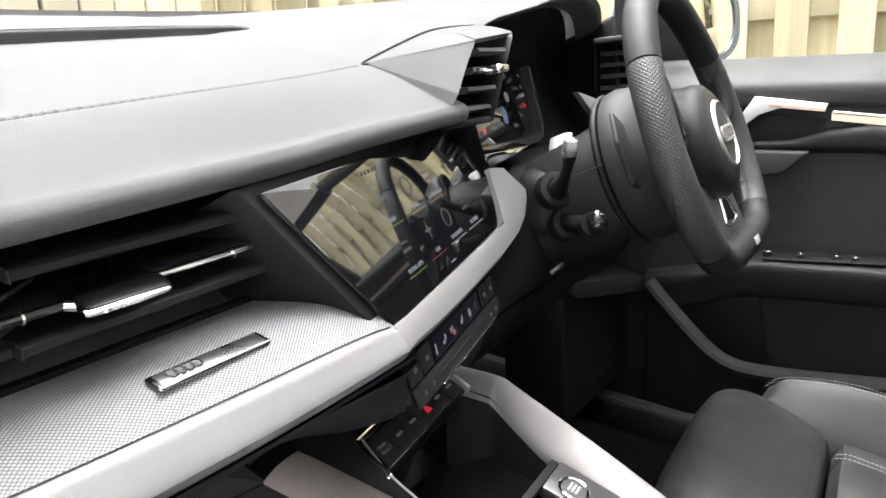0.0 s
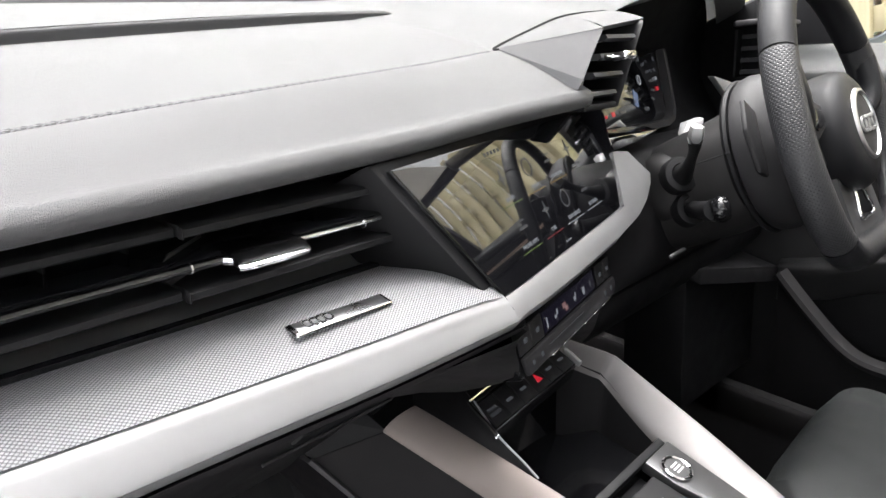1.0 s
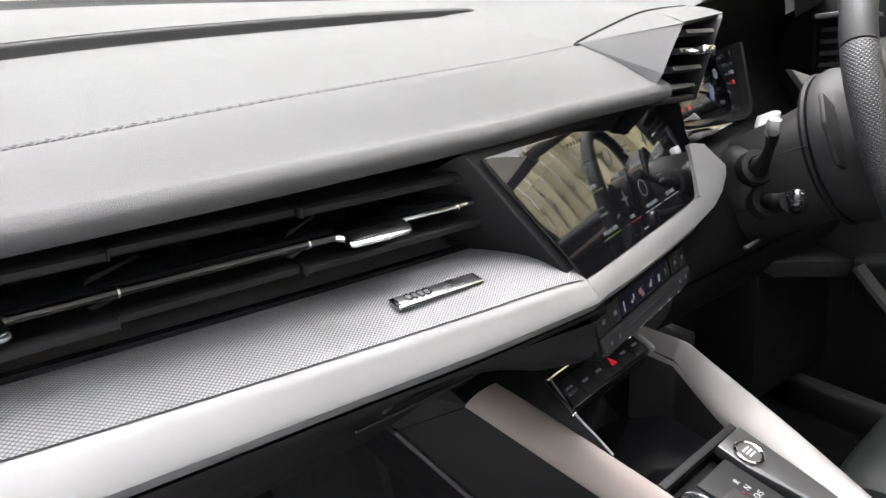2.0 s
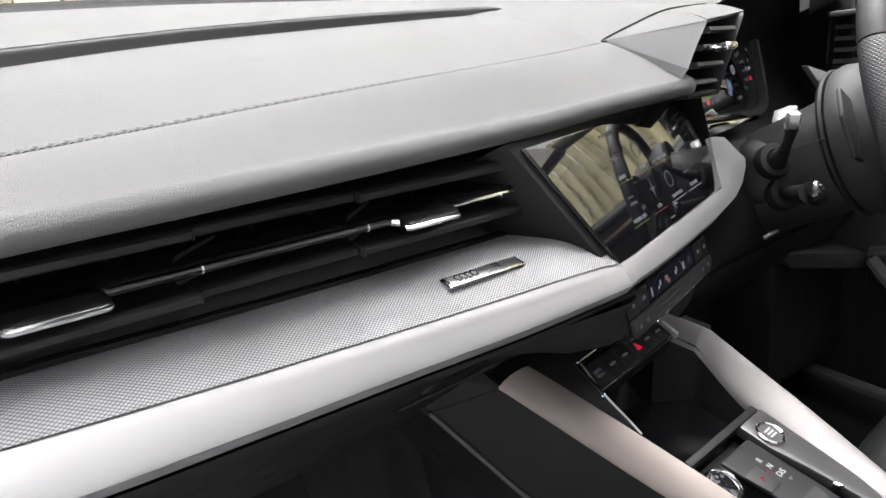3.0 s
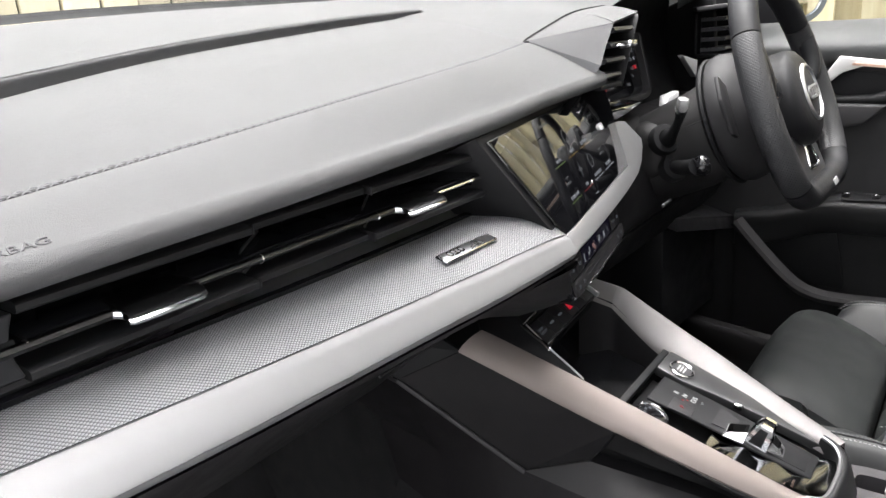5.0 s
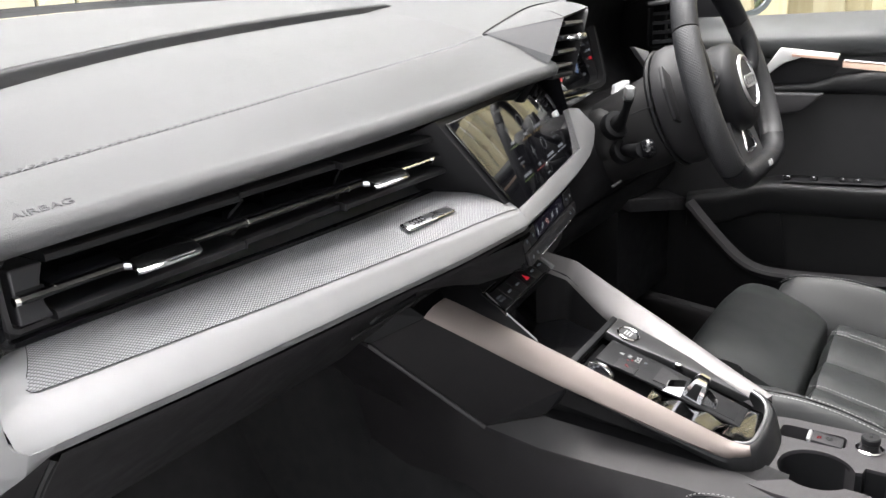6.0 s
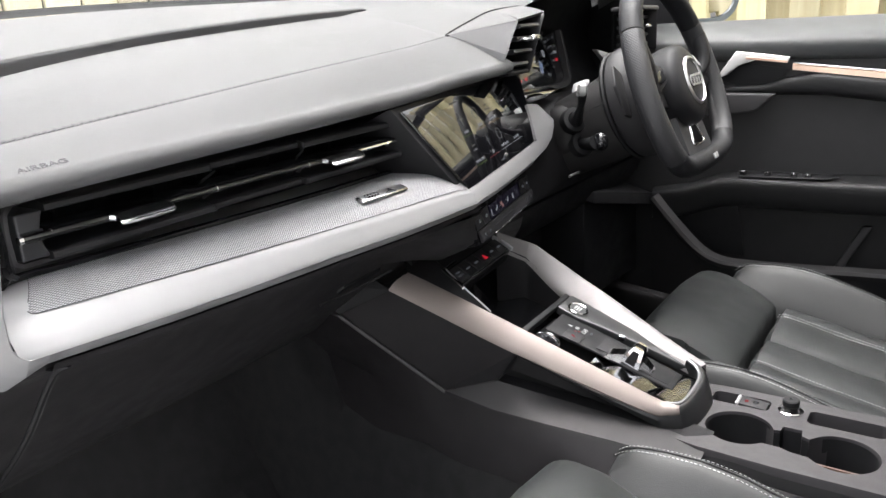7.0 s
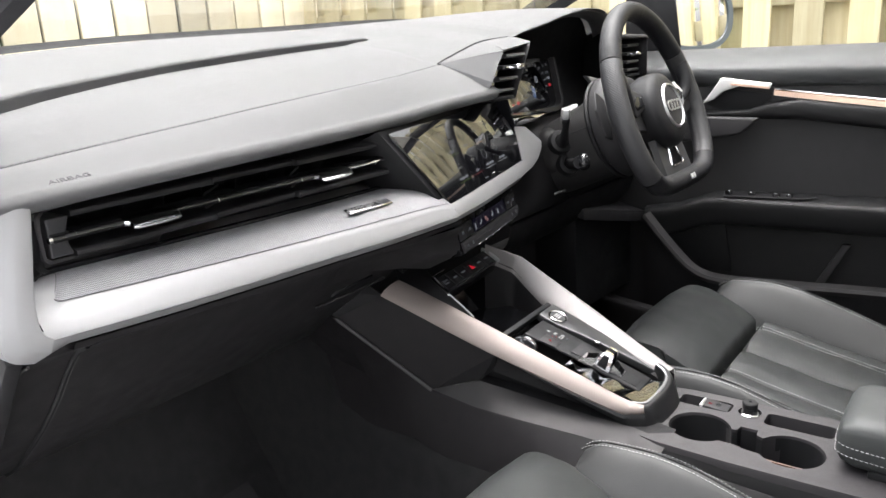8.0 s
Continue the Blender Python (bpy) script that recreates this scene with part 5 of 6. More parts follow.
part("rim", lathe([(0.0185, -0.004), (0.0185, 0.002), (0.0168, 0.0035), (0.0155, 0.0015), (0.0155, -0.004)], cpl @ pose(-0.045, -0.018, 0.0), 36, False), CHROME, knob)
part("cap", lathe([(0.0155, -0.004), (0.0155, 0.001), (0.010, 0.0022), (0.001, 0.0024)], cpl @ pose(-0.045, -0.018, 0.0), 32), GLOSS, knob)
for k in range(3):
    a = radians(40 + 40 * k)
    flat(-0.045 + 0.009 * math.cos(a) - 0.0015, -0.018 + 0.009 * math.sin(a) - 0.0015, -0.045 + 0.009 * math.cos(a) + 0.0015, -0.018 + 0.009 * math.sin(a) + 0.0015, cpl, 0.0024, knob, "knob_mark", LIT)
LIT_LETTER = glow("lit_letters", (0.9, 0.9, 0.9), 0.16)
selector = thing("gear_selector", cpl @ V(0.01, -0.1, 0), "dark gear selector panel with chrome shift lever", "gear selector")
part("panel", prism([cpl @ V(u, v, -0.003) for u, v in ((-0.021, -0.002), (0.0365, -0.002), (0.043, -0.074), (0.046, -0.186), (0.000, -0.186), (-0.010, -0.074))], cpl.to_3x3() @ V(0, 0, 0.004), 0.003, 3), BLACK, selector)
part("recess", prism([cpl @ V(u, v, 0.0008) for u, v in ((-0.004, -0.080), (0.034, -0.080), (0.040, -0.178), (0.006, -0.178))], cpl.to_3x3() @ V(0, 0, 0.0008), 0.0005), BLACK, selector)
part("recess_ramp", prism([cpl @ V(-0.004, -0.074, 0.0018), cpl @ V(0.034, -0.074, 0.0018), cpl @ V(0.030, -0.098, 0.0012), cpl @ V(0.002, -0.098, 0.0012)], cpl.to_3x3() @ V(0, 0, 0.001)), HARD_DARK, selector)
pbut = part("park_button", prism([cpl @ V(u, v, 0.001) for u, v in ((-0.019, -0.026), (0.006, -0.026), (0.008, -0.052), (-0.014, -0.052))], cpl.to_3x3() @ V(0, 0, 0.0014), 0.0005), HARD_DARK, selector)
for text, u, v, mat, parent in (("R", 0.017, -0.0245, LIT_LETTER, selector), ("N", 0.0195, -0.0345, LIT_LETTER, selector), ("D/S", 0.021, -0.0455, LIT_LETTER, selector), ("P", -0.005, -0.0395, LIT_RED, pbut)):
    lettering(text, cpl @ pose(u, v, 0.0013 if text != "P" else 0.0027), 0.0085, 0.0002, mat, "gear_letter", parent)
part("gear_arrow", prism([cpl @ V(0.019, -0.0535, 0.0012), cpl @ V(0.026, -0.0535, 0.0012), cpl @ V(0.0225, -0.0575, 0.0012)], cpl.to_3x3() @ V(0, 0, 0.0003)), LIT, selector, smooth=0)
flat(0.0085, -0.036, 0.0105, -0.034, cpl, 0.0012, selector, "gear_light", LIT_RED)
flat(0.0125, -0.0405, 0.0145, -0.0385, cpl, 0.0012, selector, "gear_light", LIT_RED)
lever = part("lever", loft([[cpl @ V(u0, v0, h), cpl @ V(u1, v0, h), cpl @ V(u1, v1, h), cpl @ V(u0, v1, h)] for u0, u1, v0, v1, h in ((0.002, 0.021, -0.112, -0.132, -0.002), (0.0035, 0.020, -0.114, -0.132, 0.012), (0.0055, 0.0185, -0.118, -0.131, 0.024), (0.007, 0.017, -0.121, -0.129, 0.0275))]), GLOSS, selector, "black shift lever with chrome sides")
for u, d in ((0.0030, -1), (0.0205, 1)):
    part("chrome_side", loft([[cpl @ V(u - d * lean, v0, h), cpl @ V(u - d * lean + d * 0.0042, v0, h), cpl @ V(u - d * lean + d * 0.0042, v1, h), cpl @ V(u - d * lean, v1, h)] for v0, v1, h, lean in ((-0.110, -0.136, 0.000, 0.0), (-0.113, -0.135, 0.014, 0.0012), (-0.117, -0.133, 0.026, 0.0026), (-0.120, -0.131, 0.0295, 0.0036))]), CHROME, lever)
part("lever_inset", prism([cpl @ V(-0.0012, -0.1155, 0.004), cpl @ V(-0.0012, -0.1300, 0.004), cpl @ V(0.0012, -0.1285, 0.0245), cpl @ V(0.0012, -0.1200, 0.0245)], cpl.to_3x3() @ V(-0.0006, 0, 0), 0.0002), BLACK, lever)
part("chrome_foot", loft([[cpl @ V(-0.012, -0.090, 0.001), cpl @ V(0.012, -0.088, 0.001), cpl @ V(0.016, -0.110, 0.001), cpl @ V(-0.006, -0.112, 0.001)], [cpl @ V(-0.008, -0.094, 0.007), cpl @ V(0.010, -0.093, 0.007), cpl @ V(0.014, -0.109, 0.014), cpl @ V(-0.002, -0.111, 0.014)]]), CHROME, lever)
part("chrome_foot", loft([[cpl @ V(0.004, -0.136, 0.001), cpl @ V(0.026, -0.134, 0.001), cpl @ V(0.027, -0.152, 0.001), cpl @ V(0.008, -0.154, 0.001)], [cpl @ V(0.006, -0.137, 0.013), cpl @ V(0.023, -0.136, 0.013), cpl @ V(0.023, -0.148, 0.006), cpl @ V(0.010, -0.149, 0.006)]]), CHROME, lever)

# rear plate with two cups, brake switch and slot
PZ = 0.363


def loop_arc(cx, cy, r, a0, a1, n, ry=None):
    return [(cx + r * math.cos(radians(lerp(a0, a1, k / n))), cy + (ry or r) * math.sin(radians(lerp(a0, a1, k / n)))) for k in range(n + 1)]


def round_rect(x0, y0, x1, y1, r, n=4):
    return loop_arc(x1 - r, y1 - r, r, 0, 90, n) + loop_arc(x0 + r, y1 - r, r, 90, 180, n) + loop_arc(x0 + r, y0 + r, r, 180, 270, n) + loop_arc(x1 - r, y0 + r, r, 270, 360, n)


cups = loop_arc(-0.021, -0.343, 0.041, -62, 232, 28) + [(-0.0465, -0.386), (-0.047, -0.396), (-0.052, -0.410)] + loop_arc(-0.029, -0.462, 0.041, 128, 418, 28) + [(-0.012, -0.424), (-0.008, -0.415), (0.006, -0.413), (0.006, -0.391), (-0.006, -0.389), (-0.008, -0.382)]
brake_hole = round_rect(0.036, -0.366, 0.066, -0.292, 0.008)
slot_hole = round_rect(0.028, -0.502, 0.063, -0.413, 0.008)
outline = [(-0.078, -0.240), (0.074, -0.240), (0.084, -0.30), (0.086, -0.50), (0.086, -0.75), (-0.092, -0.75), (-0.094, -0.50), (-0.094, -0.40), (-0.090, -0.31)]
bm = bmesh.new()
edges = []
for loop in (outline, cups, brake_hole, slot_hole):
    vs2 = [bm.verts.new((x, y, PZ)) for x, y in loop]
    edges += [bm.edges.new((a, b)) for a, b in zip(vs2, vs2[1:] + vs2[:1])]
bmesh.ops.triangle_fill(bm, edges=edges, use_beauty=True)
bmesh.ops.recalc_face_normals(bm, faces=bm.faces[:])
if bm.faces[:][0].normal.z < 0:
    bmesh.ops.reverse_faces(bm, faces=bm.faces[:])
for loop, depth, grow in ((outline, 0.030, 0.012), (cups, 0.055, -0.06), (brake_hole, 0.030, -0.02), (slot_hole, 0.022, -0.02)):
    cx, cy = sum(p[0] for p in loop) / len(loop), sum(p[1] for p in loop) / len(loop)
    top = [V(x, y, PZ) for x, y in loop]
    lipl = [V(x + (cx - x) * 0.012 * (1 if grow < 0 else -1), y + (cy - y) * 0.012 * (1 if grow < 0 else -1), PZ - 0.003) for x, y in loop]
    bot = [V(x + (x - cx) * grow * 0.5, y + (y - cy) * grow * 0.3, PZ - depth) for x, y in loop]
    g = add_sheet(bm, [top, lipl, bot], wrap=True)
    if grow < 0:
        bm.faces.new(g[-1])
bmesh.ops.remove_doubles(bm, verts=bm.verts[:], dist=1e-5)
part("top_plate", bm, CONSOLE_GREY, console, "dark grey plate with two cup holders")
# Black sheets in the cups and brake well stand for their shade.
shade_loops = [[V(x + (cx - x) * f, y + (cy - y) * f, z) for x, y in cups] for cx, cy in [(-0.025, -0.402)] for f, z in ((0.022, PZ - 0.004), (0.035, PZ - 0.030), (0.05, PZ - 0.0525))]
bm = bmesh.new()
add_sheet(bm, shade_loops, wrap=True)
part("cup_shade", bm, BLACK, console)
part("brake_well_shade", box((0.028, 0.070, 0.002), pose(0.051, -0.329, PZ - 0.026)), BLACK, console)
part("cup_floor", prism([V(x, y, PZ - 0.053) for x, y in cups], (0, 0, 0.002)), BLACK, console)
part("cup_insert", prism([V(-0.064, -0.405, PZ - 0.030), V(-0.066, -0.490, PZ - 0.030), V(-0.060, -0.490, PZ - 0.004), V(-0.058, -0.405, PZ - 0.004)], (0.003, 0, 0)), plain("brown_label", (0.06, 0.035, 0.03), 0.4), console, "small brown label in the cup holder")
part("rear_side", sheet([[V(-0.093, y, 0.355), V(-0.104, y, 0.335), V(-0.112, y, 0.20), V(-0.13, y, 0.02)] for y in (-0.25, -0.4, -0.6, -0.8)], 0.003), HARD_DARK, console)
part("rear_side", sheet([[V(0.085, y, 0.355), V(0.10, y, 0.335), V(0.105, y, 0.20), V(0.12, y, 0.02)] for y in (-0.22, -0.4, -0.6, -0.8)], 0.003), HARD_DARK, console)
brake = thing("parking_brake_switch", (0.05, -0.335, PZ), "small dark parking brake rocker with red lamp", "switch")
part("rocker", box((0.024, 0.036, 0.008), pose(0.051, -0.345, PZ - 0.003, 4), 0.002), HARD_DARK, brake)
part("chrome_lip", box((0.024, 0.004, 0.006), pose(0.051, -0.3255, PZ - 0.0005, -25), 0.001), SILVER, brake)
flat(-0.0055, -0.0016, -0.0005, 0.0002, pose(0.051, -0.3345, PZ + 0.0024, 4), 0.0, brake, "red_lamp", LIT_RED)
flat(-0.0045, -0.0040, -0.0005, -0.0024, pose(0.051, -0.3345, PZ + 0.0024, 4), 0.0, brake, "red_lamp", LIT_RED)
part("round_mark", lathe([(0.004, 0), (0.004, 0.0004), (0.001, 0.0004)], pose(0.051, -0.3475, PZ + 0.0014, 4), 20), LIT_DIM, brake)
dial = thing("rotary_control", (0.049, -0.391, PZ), "black rotary knob on a chrome ring", "knob")
part("chrome_ring", lathe([(0.0155, 0.0), (0.0155, 0.0025), (0.0140, 0.0035), (0.0118, 0.002), (0.0118, 0.0)], pose(0.049, -0.391, PZ), 36, False), CHROME, dial)
part("knob", lathe([(0.0100, 0.0), (0.0095, 0.009), (0.0105, 0.010), (0.0105, 0.0165), (0.0090, 0.018), (0.001, 0.0182)], pose(0.049, -0.391, PZ), 32), BLACK, dial)
flat(-0.002, -0.002, 0.002, 0.002, pose(0.049, -0.391, PZ + 0.0183), 0, dial, "knob_mark", LIT_DIM)

# armrest
armrest = thing("armrest", (0.01, -0.62, 0.36), "black leather armrest with grey stitching", "armrest")
loops = []
for y, z0, z1, w in ((-0.512, 0.392, 0.404, 0.050), (-0.514, 0.380, 0.417, 0.060), (-0.520, 0.372, 0.427, 0.066), (-0.535, 0.366, 0.433, 0.069), (-0.60, 0.364, 0.436, 0.070), (-0.80, 0.364, 0.438, 0.070)):
    zc, hz2 = (z0 + z1) / 2, (z1 - z0) / 2
    loops.append([V(0.018 + w * (abs(math.cos(a)) ** 0.4) * (1 if math.cos(a) > 0 else -1), y, zc + hz2 * (abs(math.sin(a)) ** 0.45) * (1 if math.sin(a) > 0 else -1)) for a in [2 * math.pi * k / 32 for k in range(32)]])
part("cushion", loft(loops), SEAT, armrest)
for dz in (0.004, -0.008):
    path = [V(0.018 + 0.069, -0.60, 0.398 + dz), V(0.018 + 0.0675, -0.535, 0.399 + dz), V(0.018 + 0.064, -0.518, 0.399 + dz), V(0.018 + 0.05, -0.5105, 0.399 + dz), V(0.018, -0.5100, 0.398 + dz), V(0.018 - 0.05, -0.5105, 0.397 + dz), V(0.018 - 0.064, -0.518, 0.396 + dz), V(0.018 - 0.0705, -0.540, 0.395 + dz), V(0.018 - 0.0715, -0.60, 0.393 + dz), V(0.018 - 0.0715, -0.75, 0.392 + dz)]
    path = curve_pts(path, 4)
    normals = [(0 if abs(p.x - 0.018) < 0.055 else (1 if p.x > 0.018 else -1), -0.8 if p.y > -0.53 else -0.1, 0.1) for p in path]
    stitches(path, normals, 0.0036, 0.0012, 0.0018, THREAD, "stitching", armrest)
part("hinge_base", box((0.12, 0.22, 0.03), pose(0.012, -0.66, 0.358), 0.004), BLACK, armrest)

# ---- seats ----
CUSHION = [(-0.60, 0.262), (-0.50, 0.282), (-0.40, 0.303), (-0.30, 0.327), (-0.27, 0.334)]
RIDGE = [(-0.66, 0.30), (-0.58, 0.315), (-0.50, 0.338), (-0.42, 0.366), (-0.33, 0.392), (-0.26, 0.395), (-0.205, 0.384), (-0.180, 0.350)]


def car_seat(cx, label, shift=V(0, 0, 0), low=0.0):
    s = thing("car_seat", (cx, -0.40, 0), label, "seat", "front seats")
    # thigh support in front of the crease
    prof = curve_pts([V(0, -0.287, 0.300), V(0, -0.285, 0.332), V(0, -0.276, 0.345), V(0, -0.245, 0.366), V(0, -0.195, 0.387), V(0, -0.155, 0.391), V(0, -0.128, 0.376), V(0, -0.114, 0.345), V(0, -0.116, 0.30), V(0, -0.135, 0.24)], 3)
    rows = []
    for u, dz, dy in ((-0.165, -0.05, -0.03), (-0.160, -0.016, -0.012), (-0.145, -0.004, -0.004), (-0.08, 0.0, 0.0), (0.0, 0.001, 0.0), (0.08, 0.0, 0.0), (0.145, -0.004, -0.004), (0.160, -0.016, -0.012), (0.165, -0.05, -0.03)):
        k = 0.93 if abs(u) > 0.15 else 1.0
        rows.append([V(cx + u, p.y + dy * (1 if p.y > -0.2 else 0.2), p.z + dz) for p in prof])
    part("thigh_support", sheet(rows, -0.006), SEAT, s)
    # middle of the cushion, padded channels with folds and stitched seams between them
    def cushion_z(u, y):
        return smooth_interp(CUSHION, y)[0] - 0.012 + 0.010 * min(1.0, (-0.291 - y) / 0.02) + 0.010 * (abs(u) / 0.145) ** 2

    for u0, u1, high in ((-0.146, -0.100, 0.006), (-0.100, 0.006, 0.014), (0.006, 0.112, 0.014), (0.112, 0.146, 0.006)):
        rows = []
        for j in range(15):
            w = j / 14
            u = lerp(u0, u1, w)
            puff = high * (1 - abs(2 * w - 1) ** 3)
            rows.append([V(cx + u, y, cushion_z(u, y) + puff - (0.02 if k == 0 else 0) + 0.0012 * math.sin(y * 61 + u * 40) * min(1.0, k / 6)) for k, y in [(k, lerp(-0.291, -0.62, k / 24)) for k in range(25)]])
        part("cushion_panel", sheet(rows, -0.006), SEAT, s)
    for u, lift in ((-0.096, 0.0036), (0.106, 0.0042), (0.117, 0.0036)):
        path = [V(cx + u, y, cushion_z(u, y) + lift) for y in [lerp(-0.298, -0.60, k / 30) for k in range(31)]]
        stitches(path, [(0, 0, 1)] * 30, 0.0036, 0.0013, 0.0016, THREAD, "stitching", s)
    # bolsters
    for sgn in (-1, 1):
        loops = []
        ys = [-0.178, -0.186, -0.20, -0.225, -0.26, -0.30, -0.35, -0.40, -0.45, -0.50, -0.56, -0.64]
        for i, y in enumerate(ys):
            r = smooth_interp(RIDGE, y)[0] - low * (sgn < 0)
            c = smooth_interp(CUSHION, min(y, -0.27))[0]
            g = min(1.0, (i + 0.35) / 3)
            pts = [(0.142, c - 0.03), (0.150, c + 0.006), (0.170, lerp(c, r, 0.55)), (0.190, r - 0.006), (0.203, r), (0.216, r - 0.008), (0.228, r - 0.04), (0.232, r - 0.09), (0.225, 0.22), (0.150, 0.22)]
            pts = [(lerp(0.185, a, 0.55 + 0.45 * g), b if b < 0.25 else lerp(min(b, r - 0.03), b, g)) for a, b in pts]
            loop = curve_pts([V(cx + sgn * a, y, b) for a, b in pts], 3, closed=True)
            loops.append(loop)
        bol = part("bolster", loft(loops), BOLSTER, s)
        for da, dz in ((-0.0065, 0.0000), (0.0065, 0.0004)):
            path = []
            for k in range(60):
                y = lerp(-0.20, -0.62, k / 59)
                r = smooth_interp(RIDGE, y)[0] - low * (sgn < 0)
                path.append(V(cx + sgn * (0.203 + da), y, r - 0.0008 - (0.0010 if da > 0 else 0.0009)))
            stitches(path, [(sgn * (0.35 if da > 0 else -0.2), 0, 0.94)] * 59, 0.0034, 0.0010, 0.0018, THREAD, "stitching", bol)
        part("piping_seam", tube([V(cx + sgn * 0.203, lerp(-0.195, -0.62, k / 30), smooth_interp(RIDGE, lerp(-0.195, -0.62, k / 30))[0] - 0.0002 - low * (sgn < 0)) for k in range(31)], 0.0013, 6), BLACK, bol)
    # base and backrest
    part("seat_base", box((0.40, 0.46, 0.16), pose(cx, -0.41, 0.17), 0.02, 3), HARD_DARK, s)
    for u in (-0.17, 0.17):
        part("seat_rail", box((0.04, 0.50, 0.08), pose(cx + u, -0.42, 0.05), 0.006), BLACK, s)
    rows = []
    for u in (-0.25, -0.235, -0.19, -0.10, 0, 0.10, 0.19, 0.235, 0.25):
        fwd = 0.05 * (abs(u) / 0.25) ** 2
        edge_drop = 0.06 if abs(u) > 0.24 else 0.0
        rows.append(curve_pts([V(cx + u, -0.63 + fwd - edge_drop, 0.26), V(cx + u * 1.0, -0.665 + fwd - edge_drop, 0.42), V(cx + u * 0.98, -0.72 + fwd - edge_drop, 0.65), V(cx + u * 0.85, -0.80 + fwd - edge_drop, 0.86), V(cx + u * 0.6, -0.85 - edge_drop, 1.0), V(cx + u * 0.5, -0.93, 1.02)], 4))
    part("backrest", sheet(rows, 0.05), SEAT, s)
    s.location += shift
    return s


car_seat(0.352, "black leather driver's seat with grey stitching", low=0.034)
car_seat(-0.345, "black leather passenger seat with grey stitching", V(0, -0.030, -0.019))

# ---- driver's door ----
DX = 0.700
door = thing("driver_door", (0.75, -0.4, 0.15), "dark grey car door with satin trim strip", "car door")
part("inner_panel", prism([V(DX + 0.012, 0.25, 0.05), V(DX + 0.012, 0.25, 0.80), V(DX + 0.012, -1.05, 0.80), V(DX + 0.012, -1.05, 0.05)], (0.10, 0, 0), 0.004), plain("door_panel_plastic", (0.015, 0.0148, 0.016), 0.58, grain=0.25, scale=1400, spec=0.28), door)
rows = []
for k in range(21):
    y = lerp(0.20, -1.02, k / 20)
    rows.append(curve_pts([V(DX + 0.030, y, 0.758), V(DX + 0.004, y, 0.768), V(DX - 0.005, y, 0.781), V(DX - 0.006, y, 0.795), V(DX + 0.002, y, 0.806), V(DX + 0.030, y, 0.820), V(DX + 0.070, y, 0.833), V(DX + 0.100, y, 0.8395), V(DX + 0.110, y, 0.836), V(DX + 0.112, y, 0.80)], 3))
# Skin paler than the door's other padding, for window light on the ledge.
part("window_ledge", sheet(rows, -0.003), leather("lit_ledge_skin", (0.095, 0.098, 0.100), 0.5, 800, 0.25), door, "dark grey soft window ledge")


def d(y, z, out=0.0):
    return V(DX - out, y, z)


# handle, strip and the soft band below them
handle = part("release_handle", prism([V(DX - 0.012, y, z) for y, z in ((-0.1069, 0.7303), (-0.1439, 0.7841), (-0.2453, 0.7714), (-0.2405, 0.7602), (-0.1814, 0.7664), (-0.1500, 0.7560), (-0.1293, 0.7386))], (0.008, 0, 0), 0.002, 3), plain("bright_satin_metal", (0.78, 0.77, 0.76), 0.38, metal=0.5, vary=0.03), door, "satin metal door release handle")
part("handle_edge", sweep([V(DX - 0.0128, -0.165, 0.7705), V(DX - 0.0128, -0.20, 0.7668), V(DX - 0.0128, -0.2415, 0.7625)], [(-0.002, -0.002), (-0.002, 0.002), (0.002, 0.002), (0.002, -0.002)]), plain("copper_tinted_edge", (0.72, 0.50, 0.40), 0.35, metal=0.6, vary=0.03), handle)
# Flat black patch stands for the shaded recess below the handle.
part("handle_cup_shade", prism([d(-0.11, 0.728), d(-0.16, 0.760), d(-0.245, 0.748), d(-0.225, 0.720), d(-0.16, 0.712)], (0.004, 0, 0), 0.001), BLACK, door)
part("trim_strip", loft([[d(y, z + h, 0.004), d(y, z + h * 0.5, 0.009), d(y, z - h, 0.009), d(y, z - h - 0.001, 0.002)] for y, z, h in ((-0.250, 0.7535, 0.0060), (-0.35, 0.7425, 0.0066), (-0.45, 0.732, 0.0070), (-0.70, 0.708, 0.0070), (-1.0, 0.68, 0.0070))]), plain("copper_tinted_strip", (0.78, 0.56, 0.44), 0.35, metal=0.6, vary=0.03), door, "satin metal trim strip")
part("strip_edge", sweep([d(-0.252, 0.7603, 0.006), d(-0.35, 0.7497, 0.006), d(-0.45, 0.7396, 0.006), d(-0.70, 0.7156, 0.006), d(-1.0, 0.6876, 0.006)], [(-0.002, -0.0012), (-0.002, 0.0012), (0.003, 0.0012), (0.003, -0.0012)]), CHROME, door)
rows = []
for y, z0, z1, o in ((-0.10, 0.712, 0.700, 0.004), (-0.20, 0.716, 0.702, 0.006), (-0.245, 0.730, 0.704, 0.010), (-0.30, 0.738, 0.704, 0.014), (-0.45, 0.722, 0.688, 0.014), (-0.75, 0.695, 0.655, 0.014), (-1.0, 0.67, 0.63, 0.014)):
    rows.append([d(y, z0 + 0.004, -0.006), d(y, z0, o), lerp(d(y, z0, o), d(y, z1, o), 0.5) + V(-0.003, 0, 0), d(y, z1, o - 0.002), d(y, z1 - 0.006, -0.008)])
part("soft_band", sheet([curve_pts(r, 3) for r in rows], 0.003), SOFT_DARK, door)
part("pull_blade", prism([d(-0.06, 0.705), d(-0.226, 0.702), d(-0.190, 0.668), d(-0.06, 0.648)], (-0.022, 0, 0), 0.005, 3), HARD_GREY, door, "dark grey wedge-shaped door pull")
# armrest with switches
rows = []
